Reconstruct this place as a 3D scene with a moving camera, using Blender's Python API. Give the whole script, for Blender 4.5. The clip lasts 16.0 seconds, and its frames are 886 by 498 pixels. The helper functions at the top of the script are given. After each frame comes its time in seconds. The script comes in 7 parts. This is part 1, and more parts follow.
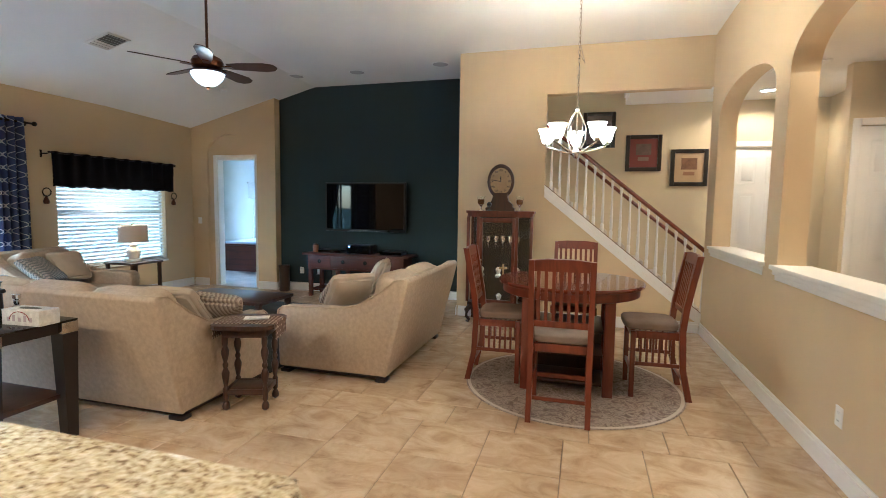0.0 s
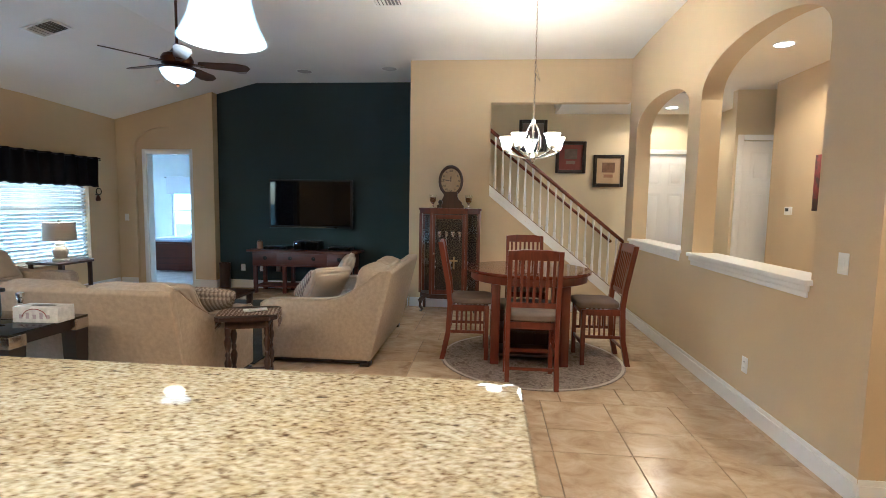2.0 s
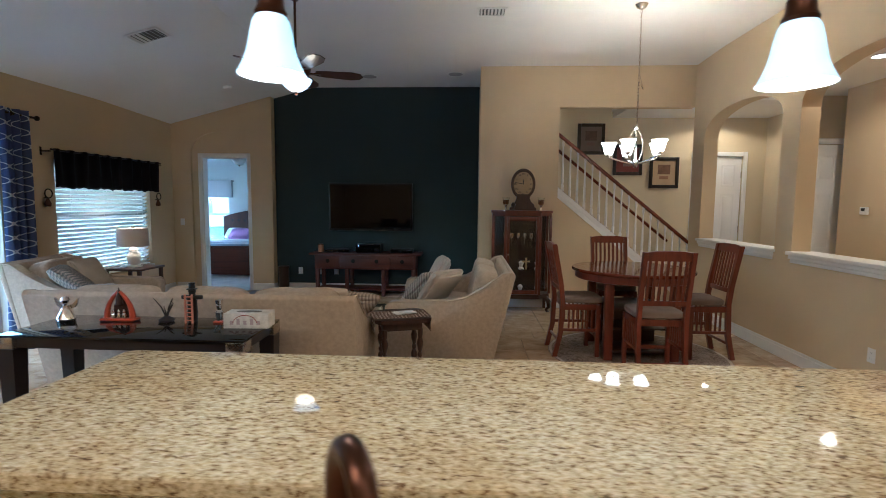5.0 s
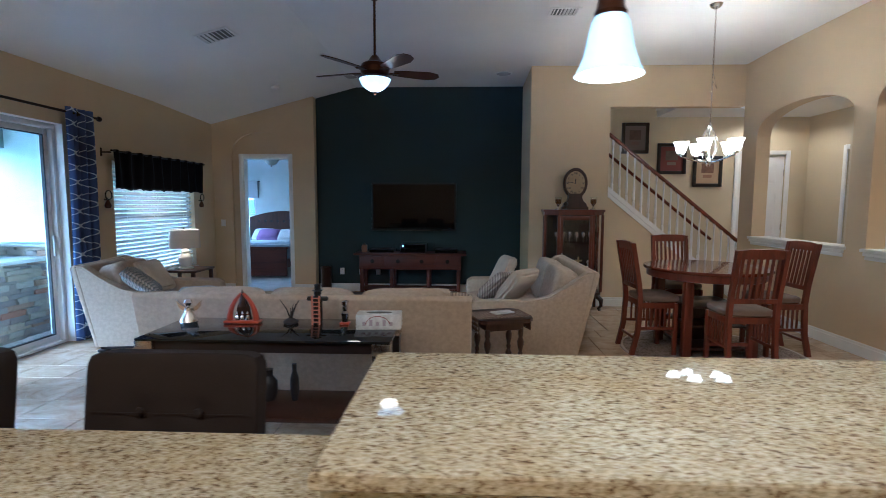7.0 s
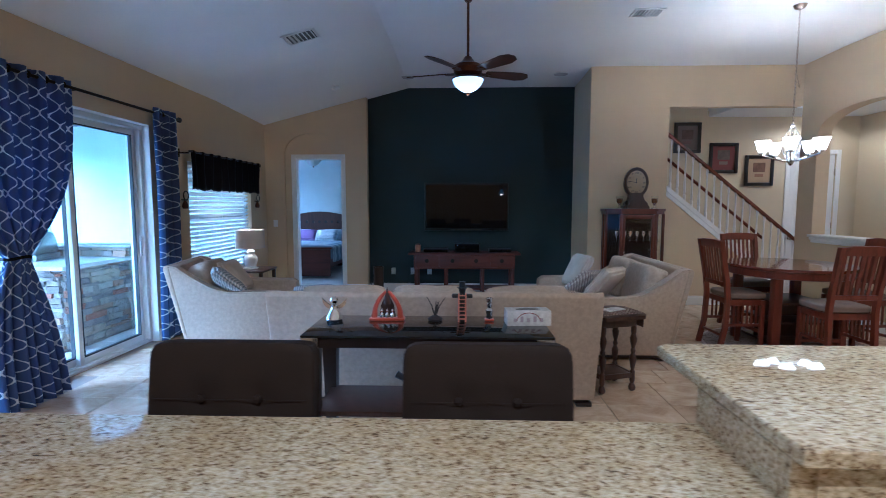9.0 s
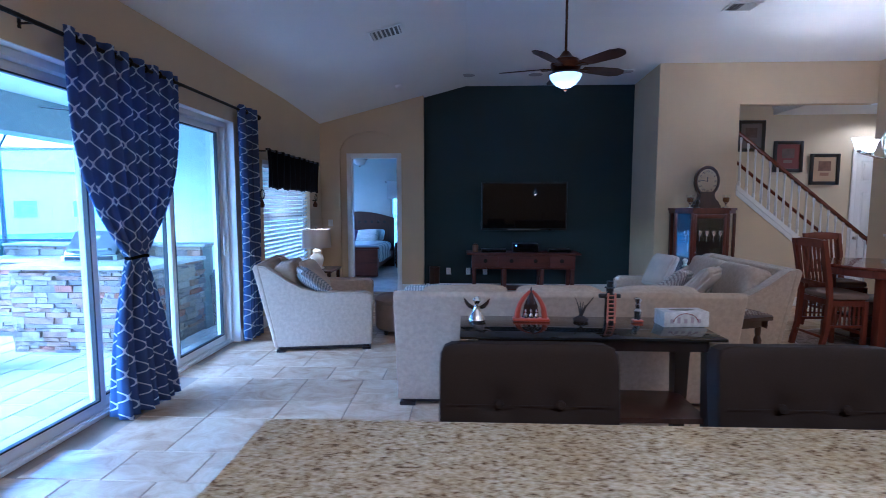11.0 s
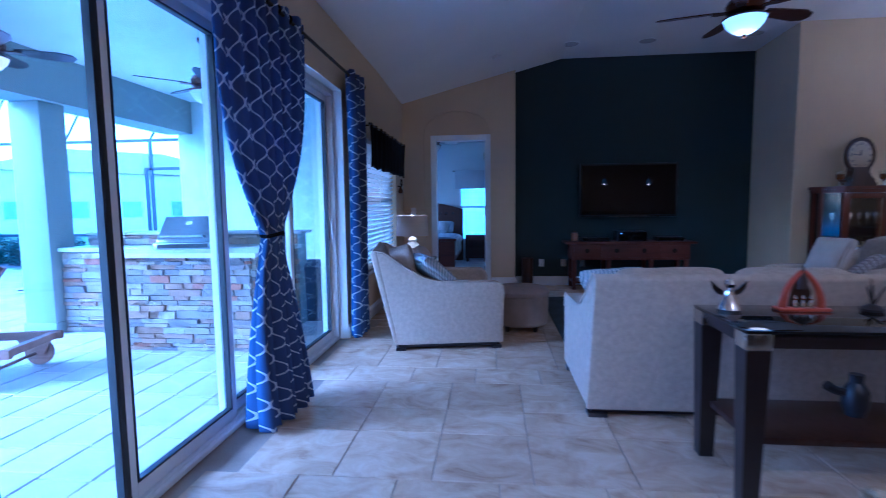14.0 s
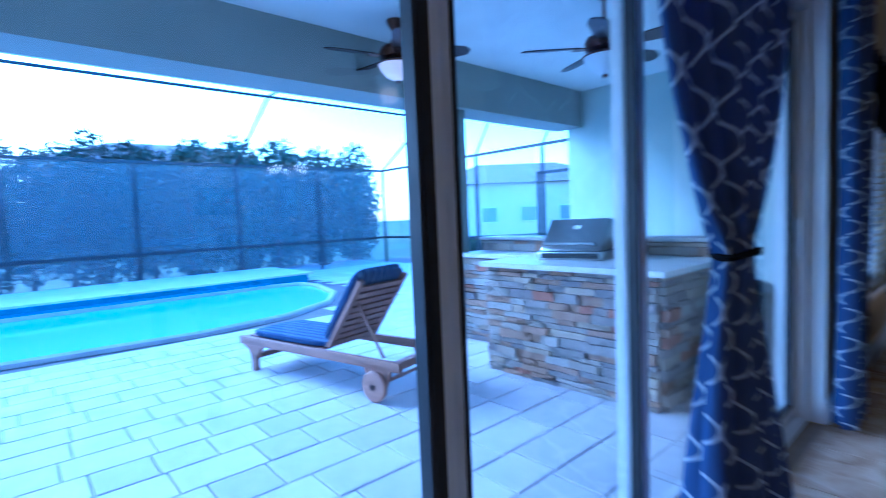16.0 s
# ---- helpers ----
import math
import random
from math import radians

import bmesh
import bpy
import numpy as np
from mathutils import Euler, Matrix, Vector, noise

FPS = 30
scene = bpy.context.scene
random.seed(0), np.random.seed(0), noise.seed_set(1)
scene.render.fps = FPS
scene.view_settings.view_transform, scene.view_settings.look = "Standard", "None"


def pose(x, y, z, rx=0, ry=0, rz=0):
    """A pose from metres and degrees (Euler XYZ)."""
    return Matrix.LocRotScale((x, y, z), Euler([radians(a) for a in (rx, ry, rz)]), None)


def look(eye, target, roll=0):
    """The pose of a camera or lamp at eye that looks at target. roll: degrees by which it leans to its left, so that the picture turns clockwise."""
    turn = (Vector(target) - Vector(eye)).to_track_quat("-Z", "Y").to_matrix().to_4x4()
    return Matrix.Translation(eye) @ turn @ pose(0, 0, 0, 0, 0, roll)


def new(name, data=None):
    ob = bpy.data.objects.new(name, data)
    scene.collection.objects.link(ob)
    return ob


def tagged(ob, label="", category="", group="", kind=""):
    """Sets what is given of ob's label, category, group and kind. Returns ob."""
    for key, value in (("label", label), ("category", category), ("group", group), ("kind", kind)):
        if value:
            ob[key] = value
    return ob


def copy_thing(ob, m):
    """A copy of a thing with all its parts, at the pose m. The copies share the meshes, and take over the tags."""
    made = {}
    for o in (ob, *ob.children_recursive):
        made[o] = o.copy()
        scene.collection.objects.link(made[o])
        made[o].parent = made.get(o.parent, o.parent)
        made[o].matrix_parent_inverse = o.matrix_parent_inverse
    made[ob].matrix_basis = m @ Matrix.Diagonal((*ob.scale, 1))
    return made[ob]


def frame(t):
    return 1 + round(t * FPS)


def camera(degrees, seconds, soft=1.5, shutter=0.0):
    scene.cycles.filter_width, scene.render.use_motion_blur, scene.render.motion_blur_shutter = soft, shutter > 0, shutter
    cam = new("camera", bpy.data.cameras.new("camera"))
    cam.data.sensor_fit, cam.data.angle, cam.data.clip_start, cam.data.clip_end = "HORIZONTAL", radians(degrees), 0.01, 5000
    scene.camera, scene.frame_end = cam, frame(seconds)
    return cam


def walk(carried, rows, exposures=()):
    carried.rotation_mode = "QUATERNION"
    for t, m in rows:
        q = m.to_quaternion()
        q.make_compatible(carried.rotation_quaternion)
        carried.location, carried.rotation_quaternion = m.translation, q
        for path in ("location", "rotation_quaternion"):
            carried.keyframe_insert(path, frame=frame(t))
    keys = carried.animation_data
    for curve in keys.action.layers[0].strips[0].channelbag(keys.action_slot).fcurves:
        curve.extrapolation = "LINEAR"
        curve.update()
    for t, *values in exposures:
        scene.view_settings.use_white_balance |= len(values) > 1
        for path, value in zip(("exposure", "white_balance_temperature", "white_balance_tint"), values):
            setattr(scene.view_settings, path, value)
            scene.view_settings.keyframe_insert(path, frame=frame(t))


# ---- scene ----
cam = camera(84.2, 16.0, soft=0.8, shutter=0.5)
PATH = [
    (0, (1.240, 1.966, 1.526), (0.692, 3.882, 1.357), 0.8),
    (0.5, (1.134, 1.767, 1.515), (0.690, 3.710, 1.344), 0.9),
    (1, (1.040, 1.574, 1.530), (0.693, 3.536, 1.359), 0.7),
    (1.5, (0.907, 1.466, 1.539), (0.644, 3.441, 1.361), 0.9),
    (2, (0.716, 1.376, 1.535), (0.536, 3.360, 1.356), 1.0),
    (2.5, (0.537, 1.271, 1.545), (0.382, 3.257, 1.370), 0.8),
    (3, (0.326, 1.164, 1.565), (0.182, 3.151, 1.387), 0.8),
    (3.5, (0.091, 1.148, 1.569), (-0.042, 3.135, 1.383), 0.7),
    (4, (-0.162, 1.125, 1.563), (-0.281, 3.113, 1.383), 0.7),
    (6.5, (-1.232, 1.094, 1.572), (-1.321, 3.083, 1.390), 0.2),
    (7, (-1.476, 1.072, 1.563), (-1.555, 3.062, 1.381), 0.2),
    (7.5, (-1.742, 1.058, 1.573), (-1.816, 3.048, 1.389), 0.2),
    (8, (-1.979, 1.009, 1.569), (-2.049, 2.999, 1.390), 0.1),
    (8.5, (-2.207, 0.970, 1.555), (-2.276, 2.961, 1.379), -0.1),
    (9, (-2.438, 0.986, 1.546), (-2.506, 2.977, 1.367), 0.0),
    (11.5, (-3.576, 1.056, 1.498), (-3.671, 3.046, 1.325), -0.1),
    (12, (-3.788, 1.050, 1.461), (-3.893, 3.040, 1.290), -0.2),
    (12.5, (-3.976, 1.107, 1.429), (-4.087, 3.097, 1.254), -0.2),
    (13, (-4.181, 1.250, 1.385), (-4.294, 3.239, 1.204), -0.3),
    (13.5, (-4.326, 1.437, 1.336), (-4.451, 3.425, 1.156), -0.4),
    (14, (-4.423, 1.673, 1.315), (-4.624, 3.655, 1.137), -0.7),
    (14.5, (-4.602, 1.971, 1.307), (-5.072, 3.907, 1.133), -1.0),
    (15, (-4.800, 2.296, 1.292), (-5.535, 4.149, 1.126), -1.4),
    (15.5, (-5.003, 2.613, 1.286), (-6.112, 4.271, 1.146), -1.9),
    (16, (-5.243, 2.889, 1.296), (-6.730, 4.218, 1.166), -2.4),
]
walk(cam, [(t, look(eye, target, roll)) for t, eye, target, roll in PATH],
     exposures=[(0, 4.3, 4200, 0), (2, 4.12, 4100, 0), (4, 3.5, 4100, 1), (7, 3.4, 3750, 3), (9, 3.52, 3500, 6), (12.5, 3.08, 3350, 16), (14.5, 2.78, 3200, 19), (15.3, 2.5, 3250, 18), (16, 1.9, 3350, 14)])

# ---- light ----
world = bpy.data.worlds.new("overcast_sky")
scene.world = world
world.use_nodes = True
wn = world.node_tree
sky = wn.nodes.new("ShaderNodeTexSky")
sky.sky_type = "NISHITA"
sky.sun_disc = False
sky.sun_elevation, sky.sun_rotation = radians(32), radians(248)
sky.air_density, sky.dust_density = 1.2, 1.4
wn.links.new(sky.outputs[0], wn.nodes["Background"].inputs[0])
wn.nodes["Background"].inputs[1].default_value = 0.23

sun_data = bpy.data.lights.new("sun", "SUN")
sun_data.energy, sun_data.angle, sun_data.color = 0.55, radians(24), (0.93, 0.97, 1.0)
sun = new("sun", sun_data)
sun.matrix_world = look((-20, -3, 10), (-5, 3, 0))

WARM = (1.0, 0.61, 0.29)
POWER = 0.10  # all bulbs are dimmed alike


def lamp(name, kind, at, watts, color=WARM, size=0.05, target=None, spot=120):
    data = bpy.data.lights.new(name, kind)
    data.energy, data.color = watts * POWER, color
    if kind == "AREA":
        data.shape, data.size = "DISK", size
    else:
        data.shadow_soft_size = size
    if kind == "SPOT":
        data.spot_size, data.spot_blend = radians(spot), 0.35
    ob = new(name, data)
    ob.matrix_world = look(at, target or (at[0], at[1] + 0.001, at[2] - 1))
    return ob


# added area lamp in an unseen side opening, to brighten the bedroom
fill_data = bpy.data.lights.new("bedroom_fill_light", "AREA")
fill_data.shape, fill_data.size, fill_data.size_y = "RECTANGLE", 1.1, 2.0
fill_data.energy, fill_data.color = 0.8, (0.80, 0.92, 1.0)
new("bedroom_fill_light", fill_data).matrix_world = look((-8.55, 11.7, 1.45), (-5.0, 11.7, 1.45))


# ---- materials ----
def material(name, base, rough=0.6, metal=0.0, spec=0.5):
    m = bpy.data.materials.new(name)
    m.use_nodes = True
    b = m.node_tree.nodes["Principled BSDF"]
    b.inputs["Base Color"].default_value = (*base, 1)
    b.inputs["Roughness"].default_value = rough
    b.inputs["Metallic"].default_value = metal
    b.inputs["Specular IOR Level"].default_value = spec
    return m, m.node_tree, b


def ramp(nt, stops, interp="LINEAR"):
    r = nt.nodes.new("ShaderNodeValToRGB")
    cr = r.color_ramp
    cr.interpolation = interp
    while len(cr.elements) < len(stops):
        cr.elements.new(0.5)
    for e, (p, c) in zip(cr.elements, stops):
        e.position, e.color = p, (*c, 1)
    return r


def noise_node(nt, scale, detail=4, rough=0.55, stretch=None, coords="Object", wide=0.0):
    tc = nt.nodes.new("ShaderNodeTexCoord")
    n = nt.nodes.new("ShaderNodeTexNoise")
    n.inputs["Scale"].default_value = scale
    n.inputs["Detail"].default_value = detail
    n.inputs["Roughness"].default_value = rough
    n.inputs["Distortion"].default_value = wide
    src = tc.outputs[coords]
    if stretch:
        mp = nt.nodes.new("ShaderNodeMapping")
        mp.inputs["Scale"].default_value = stretch
        nt.links.new(src, mp.inputs[0])
        src = mp.outputs[0]
    nt.links.new(src, n.inputs["Vector"])
    return n


def bump(nt, b, height, strength=0.2, dist=0.01):
    bp = nt.nodes.new("ShaderNodeBump")
    bp.inputs["Strength"].default_value, bp.inputs["Distance"].default_value = strength, dist
    nt.links.new(height, bp.inputs["Height"])
    nt.links.new(bp.outputs[0], b.inputs["Normal"])


def mix(nt, a, b, fac, blend="MIX"):
    m = nt.nodes.new("ShaderNodeMix")
    m.data_type, m.blend_type = "RGBA", blend
    for sock, v in ((m.inputs["Factor"], fac), (m.inputs["A"], a), (m.inputs["B"], b)):
        if isinstance(v, (int, float)):
            sock.default_value = v
        elif isinstance(v, tuple):
            sock.default_value = (*v, 1)
        else:
            nt.links.new(v, sock)
    return m.outputs["Result"]


def varied(name, base, rough=0.6, metal=0.0, amount=0.15, scale=3.0, fine=60.0, relief=0.1, dist=0.004, spec=0.5, stretch=None, per_object=0.0, gloss_var=0.08):
    """A surface of one colour with broad blotches, fine grain, uneven gloss and relief."""
    m, nt, b = material(name, base, rough, metal, spec)
    big = noise_node(nt, scale, 3, stretch=stretch)
    small = noise_node(nt, fine, 5, stretch=stretch)
    dark = tuple(c * (1 - amount) for c in base)
    light = tuple(min(1, c * (1 + amount)) for c in base)
    r1 = ramp(nt, [(0.3, dark), (0.7, light)])
    nt.links.new(big.outputs[0], r1.inputs[0])
    r2 = ramp(nt, [(0.3, (1 - amount,) * 3), (0.7, (1, 1, 1))])
    nt.links.new(small.outputs[0], r2.inputs[0])
    col = mix(nt, r1.outputs[0], r2.outputs[0], 0.6, "MULTIPLY")
    if per_object:
        oi = nt.nodes.new("ShaderNodeObjectInfo")
        r3 = ramp(nt, [(0, (1 - per_object,) * 3), (1, (1, 1, 1))])
        nt.links.new(oi.outputs["Random"], r3.inputs[0])
        col = mix(nt, col, r3.outputs[0], 1.0, "MULTIPLY")
    nt.links.new(col, b.inputs["Base Color"])
    mr = nt.nodes.new("ShaderNodeMapRange")
    mr.inputs["To Min"].default_value, mr.inputs["To Max"].default_value = max(0.02, rough - gloss_var), min(1, rough + gloss_var)
    nt.links.new(big.outputs[0], mr.inputs["Value"])
    nt.links.new(mr.outputs[0], b.inputs["Roughness"])
    if relief:
        bump(nt, b, small.outputs[0], relief, dist)
    return m


def wood(name, dark, light, rough=0.35, scale=6.0, axis=0, coat=0.0):
    m, nt, b = material(name, light, rough)
    st = [14.0, 14.0, 14.0]
    st[axis] = 1.2
    n = noise_node(nt, scale * 0.6, 6, 0.6, stretch=tuple(s / 3 for s in st), wide=0.6)
    r = ramp(nt, [(0.25, dark), (0.55, light), (0.8, tuple((p + q) / 2 for p, q in zip(dark, light)))])
    nt.links.new(n.outputs[0], r.inputs[0])
    big = noise_node(nt, 1.7, 2)
    r2 = ramp(nt, [(0.3, (0.75, 0.75, 0.75)), (0.7, (1, 1, 1))])
    nt.links.new(big.outputs[0], r2.inputs[0])
    nt.links.new(mix(nt, r.outputs[0], r2.outputs[0], 1.0, "MULTIPLY"), b.inputs["Base Color"])
    b.inputs["Coat Weight"].default_value = coat
    bump(nt, b, n.outputs[0], 0.06, 0.002)
    return m


def glow(name, color, strength, base=(0.9, 0.9, 0.88)):
    m, nt, b = material(name, base, 0.35)
    b.inputs["Emission Color"].default_value = (*color, 1)
    b.inputs["Emission Strength"].default_value = strength
    return m


def glass(name, tint=(1, 1, 1), rough=0.0, reflect=0.08):
    m, nt, b = material(name, tint, rough)
    out = nt.nodes["Material Output"]
    tr = nt.nodes.new("ShaderNodeBsdfTransparent")
    tr.inputs[0].default_value = (*tint, 1)
    gl = nt.nodes.new("ShaderNodeBsdfGlossy")
    gl.inputs["Roughness"].default_value = rough
    lw = nt.nodes.new("ShaderNodeLayerWeight")
    lw.inputs["Blend"].default_value = 0.5
    pw = nt.nodes.new("ShaderNodeMath")
    pw.operation = "POWER"
    pw.inputs[1].default_value = 5.0
    ma = nt.nodes.new("ShaderNodeMath")
    ma.operation = "MULTIPLY_ADD"
    ma.inputs[1].default_value, ma.inputs[2].default_value = 0.85, reflect * 0.5
    ms = nt.nodes.new("ShaderNodeMixShader")
    nt.links.new(lw.outputs["Facing"], pw.inputs[0])
    nt.links.new(pw.outputs[0], ma.inputs[0])
    nt.links.new(ma.outputs[0], ms.inputs[0])
    nt.links.new(tr.outputs[0], ms.inputs[1])
    nt.links.new(gl.outputs[0], ms.inputs[2])
    nt.links.new(ms.outputs[0], out.inputs["Surface"])
    return m


M_wall = varied("tan_wall_paint", (0.60, 0.475, 0.285), 0.75, amount=0.05, scale=0.9, fine=90, relief=0.12, dist=0.003)
M_hall = varied("hall_wall_paint", (0.64, 0.55, 0.36), 0.75, amount=0.05, scale=0.9, fine=90, relief=0.12, dist=0.003)
M_blue = varied("slate_blue_paint", (0.032, 0.046, 0.051), 0.7, amount=0.08, scale=0.8, fine=90, relief=0.12, dist=0.003, spec=0.2)
M_ceil = varied("ceiling_paint", (0.80, 0.78, 0.745), 0.85, amount=0.04, scale=0.7, fine=45, relief=0.35, dist=0.006)
M_white = varied("white_trim_paint", (0.80, 0.79, 0.76), 0.4, amount=0.03, scale=2, fine=40, relief=0.03)
M_grout = varied("grout", (0.30, 0.24, 0.17), 0.9, amount=0.2, fine=120)
M_carpet = varied("bedroom_carpet", (0.55, 0.50, 0.44), 0.95, amount=0.12, scale=4, fine=200, relief=0.5, dist=0.01)


def tile_material():
    m, nt, b = material("beige_stone_tile", (0.5, 0.4, 0.28), 0.3)
    n1 = noise_node(nt, 4.2, 7, 0.66, wide=0.9)
    r = ramp(nt, [(0.28, (0.38, 0.262, 0.15)), (0.44, (0.54, 0.405, 0.25)), (0.58, (0.63, 0.495, 0.325)), (0.78, (0.73, 0.605, 0.43))])
    oi = nt.nodes.new("ShaderNodeObjectInfo")
    tc = nt.nodes.new("ShaderNodeTexCoord")
    ad = nt.nodes.new("ShaderNodeVectorMath")
    ad.operation = "MULTIPLY_ADD"
    cmb = nt.nodes.new("ShaderNodeCombineXYZ")
    for k in range(3):
        nt.links.new(oi.outputs["Random"], cmb.inputs[k])
    ad.inputs[1].default_value = (37, 53, 0)
    nt.links.new(cmb.outputs[0], ad.inputs[0])
    nt.links.new(tc.outputs["Object"], ad.inputs[2])
    mp = nt.nodes.new("ShaderNodeMapping")
    mp.inputs["Scale"].default_value = (1.0, 1.5, 1.0)
    nt.links.new(ad.outputs[0], mp.inputs[0])
    nt.links.new(mp.outputs[0], n1.inputs["Vector"])
    nt.links.new(n1.outputs[0], r.inputs[0])
    r3 = ramp(nt, [(0, (0.86, 0.84, 0.82)), (1, (1, 1, 1))])
    nt.links.new(oi.outputs["Random"], r3.inputs[0])
    nt.links.new(mix(nt, r.outputs[0], r3.outputs[0], 1.0, "MULTIPLY"), b.inputs["Base Color"])
    mr = nt.nodes.new("ShaderNodeMapRange")
    mr.inputs["To Min"].default_value, mr.inputs["To Max"].default_value = 0.13, 0.30
    nt.links.new(n1.outputs[0], mr.inputs["Value"])
    nt.links.new(mr.outputs[0], b.inputs["Roughness"])
    bump(nt, b, n1.outputs[0], 0.25, 0.004)
    return m


M_tile = tile_material()


def granite_material():
    m, nt, b = material("golden_granite", (0.6, 0.5, 0.3), 0.045)
    n = noise_node(nt, 95, 5, 0.65, stretch=(0.62, 1.0, 1.0))
    n2 = noise_node(nt, 58, 4, 0.6, stretch=(0.5, 1.0, 1.0), wide=0.4)
    n3 = noise_node(nt, 4, 3)
    r = ramp(nt, [(0.29, (0.09, 0.062, 0.042)), (0.365, (0.26, 0.18, 0.095)), (0.42, (0.47, 0.41, 0.265)), (0.53, (0.64, 0.585, 0.42)), (0.66, (0.80, 0.77, 0.63))])
    nt.links.new(n.outputs[0], r.inputs[0])
    r2 = ramp(nt, [(0.31, (0.22, 0.18, 0.15)), (0.38, (0.66, 0.58, 0.5)), (0.45, (1, 1, 1)), (0.66, (1, 0.96, 0.84))])
    nt.links.new(n2.outputs[0], r2.inputs[0])
    r4 = ramp(nt, [(0.3, (0.84, 0.76, 0.64)), (0.7, (1, 1, 1))])
    nt.links.new(n3.outputs[0], r4.inputs[0])
    c = mix(nt, r.outputs[0], r2.outputs[0], 0.9, "MULTIPLY")
    nt.links.new(mix(nt, c, r4.outputs[0], 1.0, "MULTIPLY"), b.inputs["Base Color"])
    return m


M_granite = granite_material()
M_cherry = wood("cherry_wood", (0.078, 0.0145, 0.006), (0.180, 0.036, 0.013), 0.3, axis=2, coat=0.3)
M_cherry_top = wood("cherry_table_top", (0.08, 0.016, 0.009), (0.165, 0.036, 0.017), 0.16, axis=0, coat=0.5)
M_console = wood("aged_cherry_wood", (0.042, 0.0075, 0.004), (0.102, 0.0185, 0.0075), 0.5, axis=0)
M_curio = wood("curio_cherry_wood", (0.055, 0.012, 0.006), (0.14, 0.03, 0.013), 0.3, axis=2, coat=0.3)
M_darkwood = wood("dark_carved_wood", (0.017, 0.0075, 0.005), (0.052, 0.02, 0.011), 0.35, axis=2, coat=0.2)
M_espresso = varied("espresso_wood", (0.016, 0.010, 0.009), 0.3, amount=0.25, relief=0.03)
M_rail = wood("handrail_wood", (0.07, 0.018, 0.01), (0.16, 0.04, 0.02), 0.25, axis=0, coat=0.4)
M_sofa = varied("beige_chenille", (0.46, 0.375, 0.275), 0.85, amount=0.11, scale=30, fine=170, relief=0.5, dist=0.006)
M_cush = varied("cream_cushion_fabric", (0.50, 0.43, 0.34), 0.9, amount=0.1, scale=6, fine=180, relief=0.4, dist=0.004)
M_seat = varied("taupe_seat_fabric", (0.22, 0.165, 0.125), 0.9, amount=0.15, scale=6, fine=200, relief=0.4, dist=0.004)
M_ottoman = varied("taupe_ottoman_fabric", (0.26, 0.20, 0.155), 0.9, amount=0.14, scale=6, fine=160, relief=0.4, dist=0.005)
M_stool = varied("brown_leatherette", (0.024, 0.017, 0.0145), 0.7, spec=0.2, amount=0.12, scale=5, fine=160, relief=0.2, dist=0.003)
M_black = varied("black_plastic", (0.012, 0.012, 0.013), 0.3, amount=0.2, relief=0.0)
M_black_iron = varied("black_iron", (0.012, 0.011, 0.011), 0.45, 0.6, amount=0.2)
M_bronze = varied("oiled_bronze", (0.10, 0.045, 0.025), 0.3, 0.9, amount=0.25)
M_nickel = varied("brushed_nickel", (0.58, 0.55, 0.50), 0.22, 1.0, amount=0.05, relief=0.0)
M_silver = varied("polished_silver", (0.75, 0.74, 0.72), 0.12, 1.0, amount=0.05, relief=0.0)
M_screen = varied("tv_screen", (0.004, 0.004, 0.005), 0.03, amount=0.1, relief=0.0, spec=0.18, gloss_var=0.0)
M_valance = varied("black_velvet", (0.006, 0.006, 0.008), 0.9, amount=0.3, fine=100, relief=0.2, spec=0.08)
M_alu = varied("white_aluminium_frame", (0.70, 0.70, 0.68), 0.35, 0.0, amount=0.04, relief=0.0)
M_gasket = varied("black_gasket", (0.012, 0.012, 0.012), 0.5, amount=0.1, relief=0)
M_glass = glass("clear_glass", (0.975, 0.995, 0.99))
M_blind = varied("blind_slat", (0.80, 0.80, 0.78), 0.5, amount=0.03, relief=0.0)
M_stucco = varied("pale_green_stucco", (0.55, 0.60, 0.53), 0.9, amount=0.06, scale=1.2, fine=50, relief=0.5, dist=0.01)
# darker copy of the stucco; on the near column it paints roof shade
M_stucco_dark = varied("darker_green_stucco", (0.30, 0.32, 0.28), 0.9, amount=0.06, scale=1.2, fine=50, relief=0.5, dist=0.01)
M_paver = varied("concrete_paver", (0.58, 0.555, 0.53), 0.75, amount=0.16, scale=2.5, fine=45, relief=0.35, dist=0.006, per_object=0.2)
M_deck = varied("pool_deck", (0.62, 0.60, 0.56), 0.8, amount=0.1, scale=1.5, fine=30, relief=0.2)
M_shade_glow = glow("frosted_shade_glow", (1.0, 0.75, 0.45), 1.8)
M_pend_glow = glow("pendant_shade_glow", (0.74, 1.0, 0.95), 0.10)
M_bulb = glow("bulb_glow", (1.0, 0.9, 0.75), 3.0)
M_can_glow = glow("downlight_glow", (1.0, 0.88, 0.70), 1.6)


# ---- mesh helpers ----
def link_mesh(name, bm, mat, smooth=35):
    me = bpy.data.meshes.new(name)
    bm.to_mesh(me)
    bm.free()
    if smooth:
        me.shade_smooth()
        me.set_sharp_from_angle(angle=radians(smooth))
    me.materials.append(mat)
    return new(name, me)


def part(name, bm, mat, parent, label="", smooth=35):
    ob = link_mesh(name, bm, mat, smooth)
    ob.parent = parent
    return tagged(ob, label)


def structure(name, bm, mat, label="", category="", smooth=30):
    ob = link_mesh(name, bm, mat, smooth)
    return tagged(ob, label, category, "", "structure")


def thing(name, at, rz, label, category, group=""):
    ob = new(name)
    ob.empty_display_size = 0.1
    ob.matrix_world = pose(*at, 0, 0, rz)
    return tagged(ob, label, category, group)


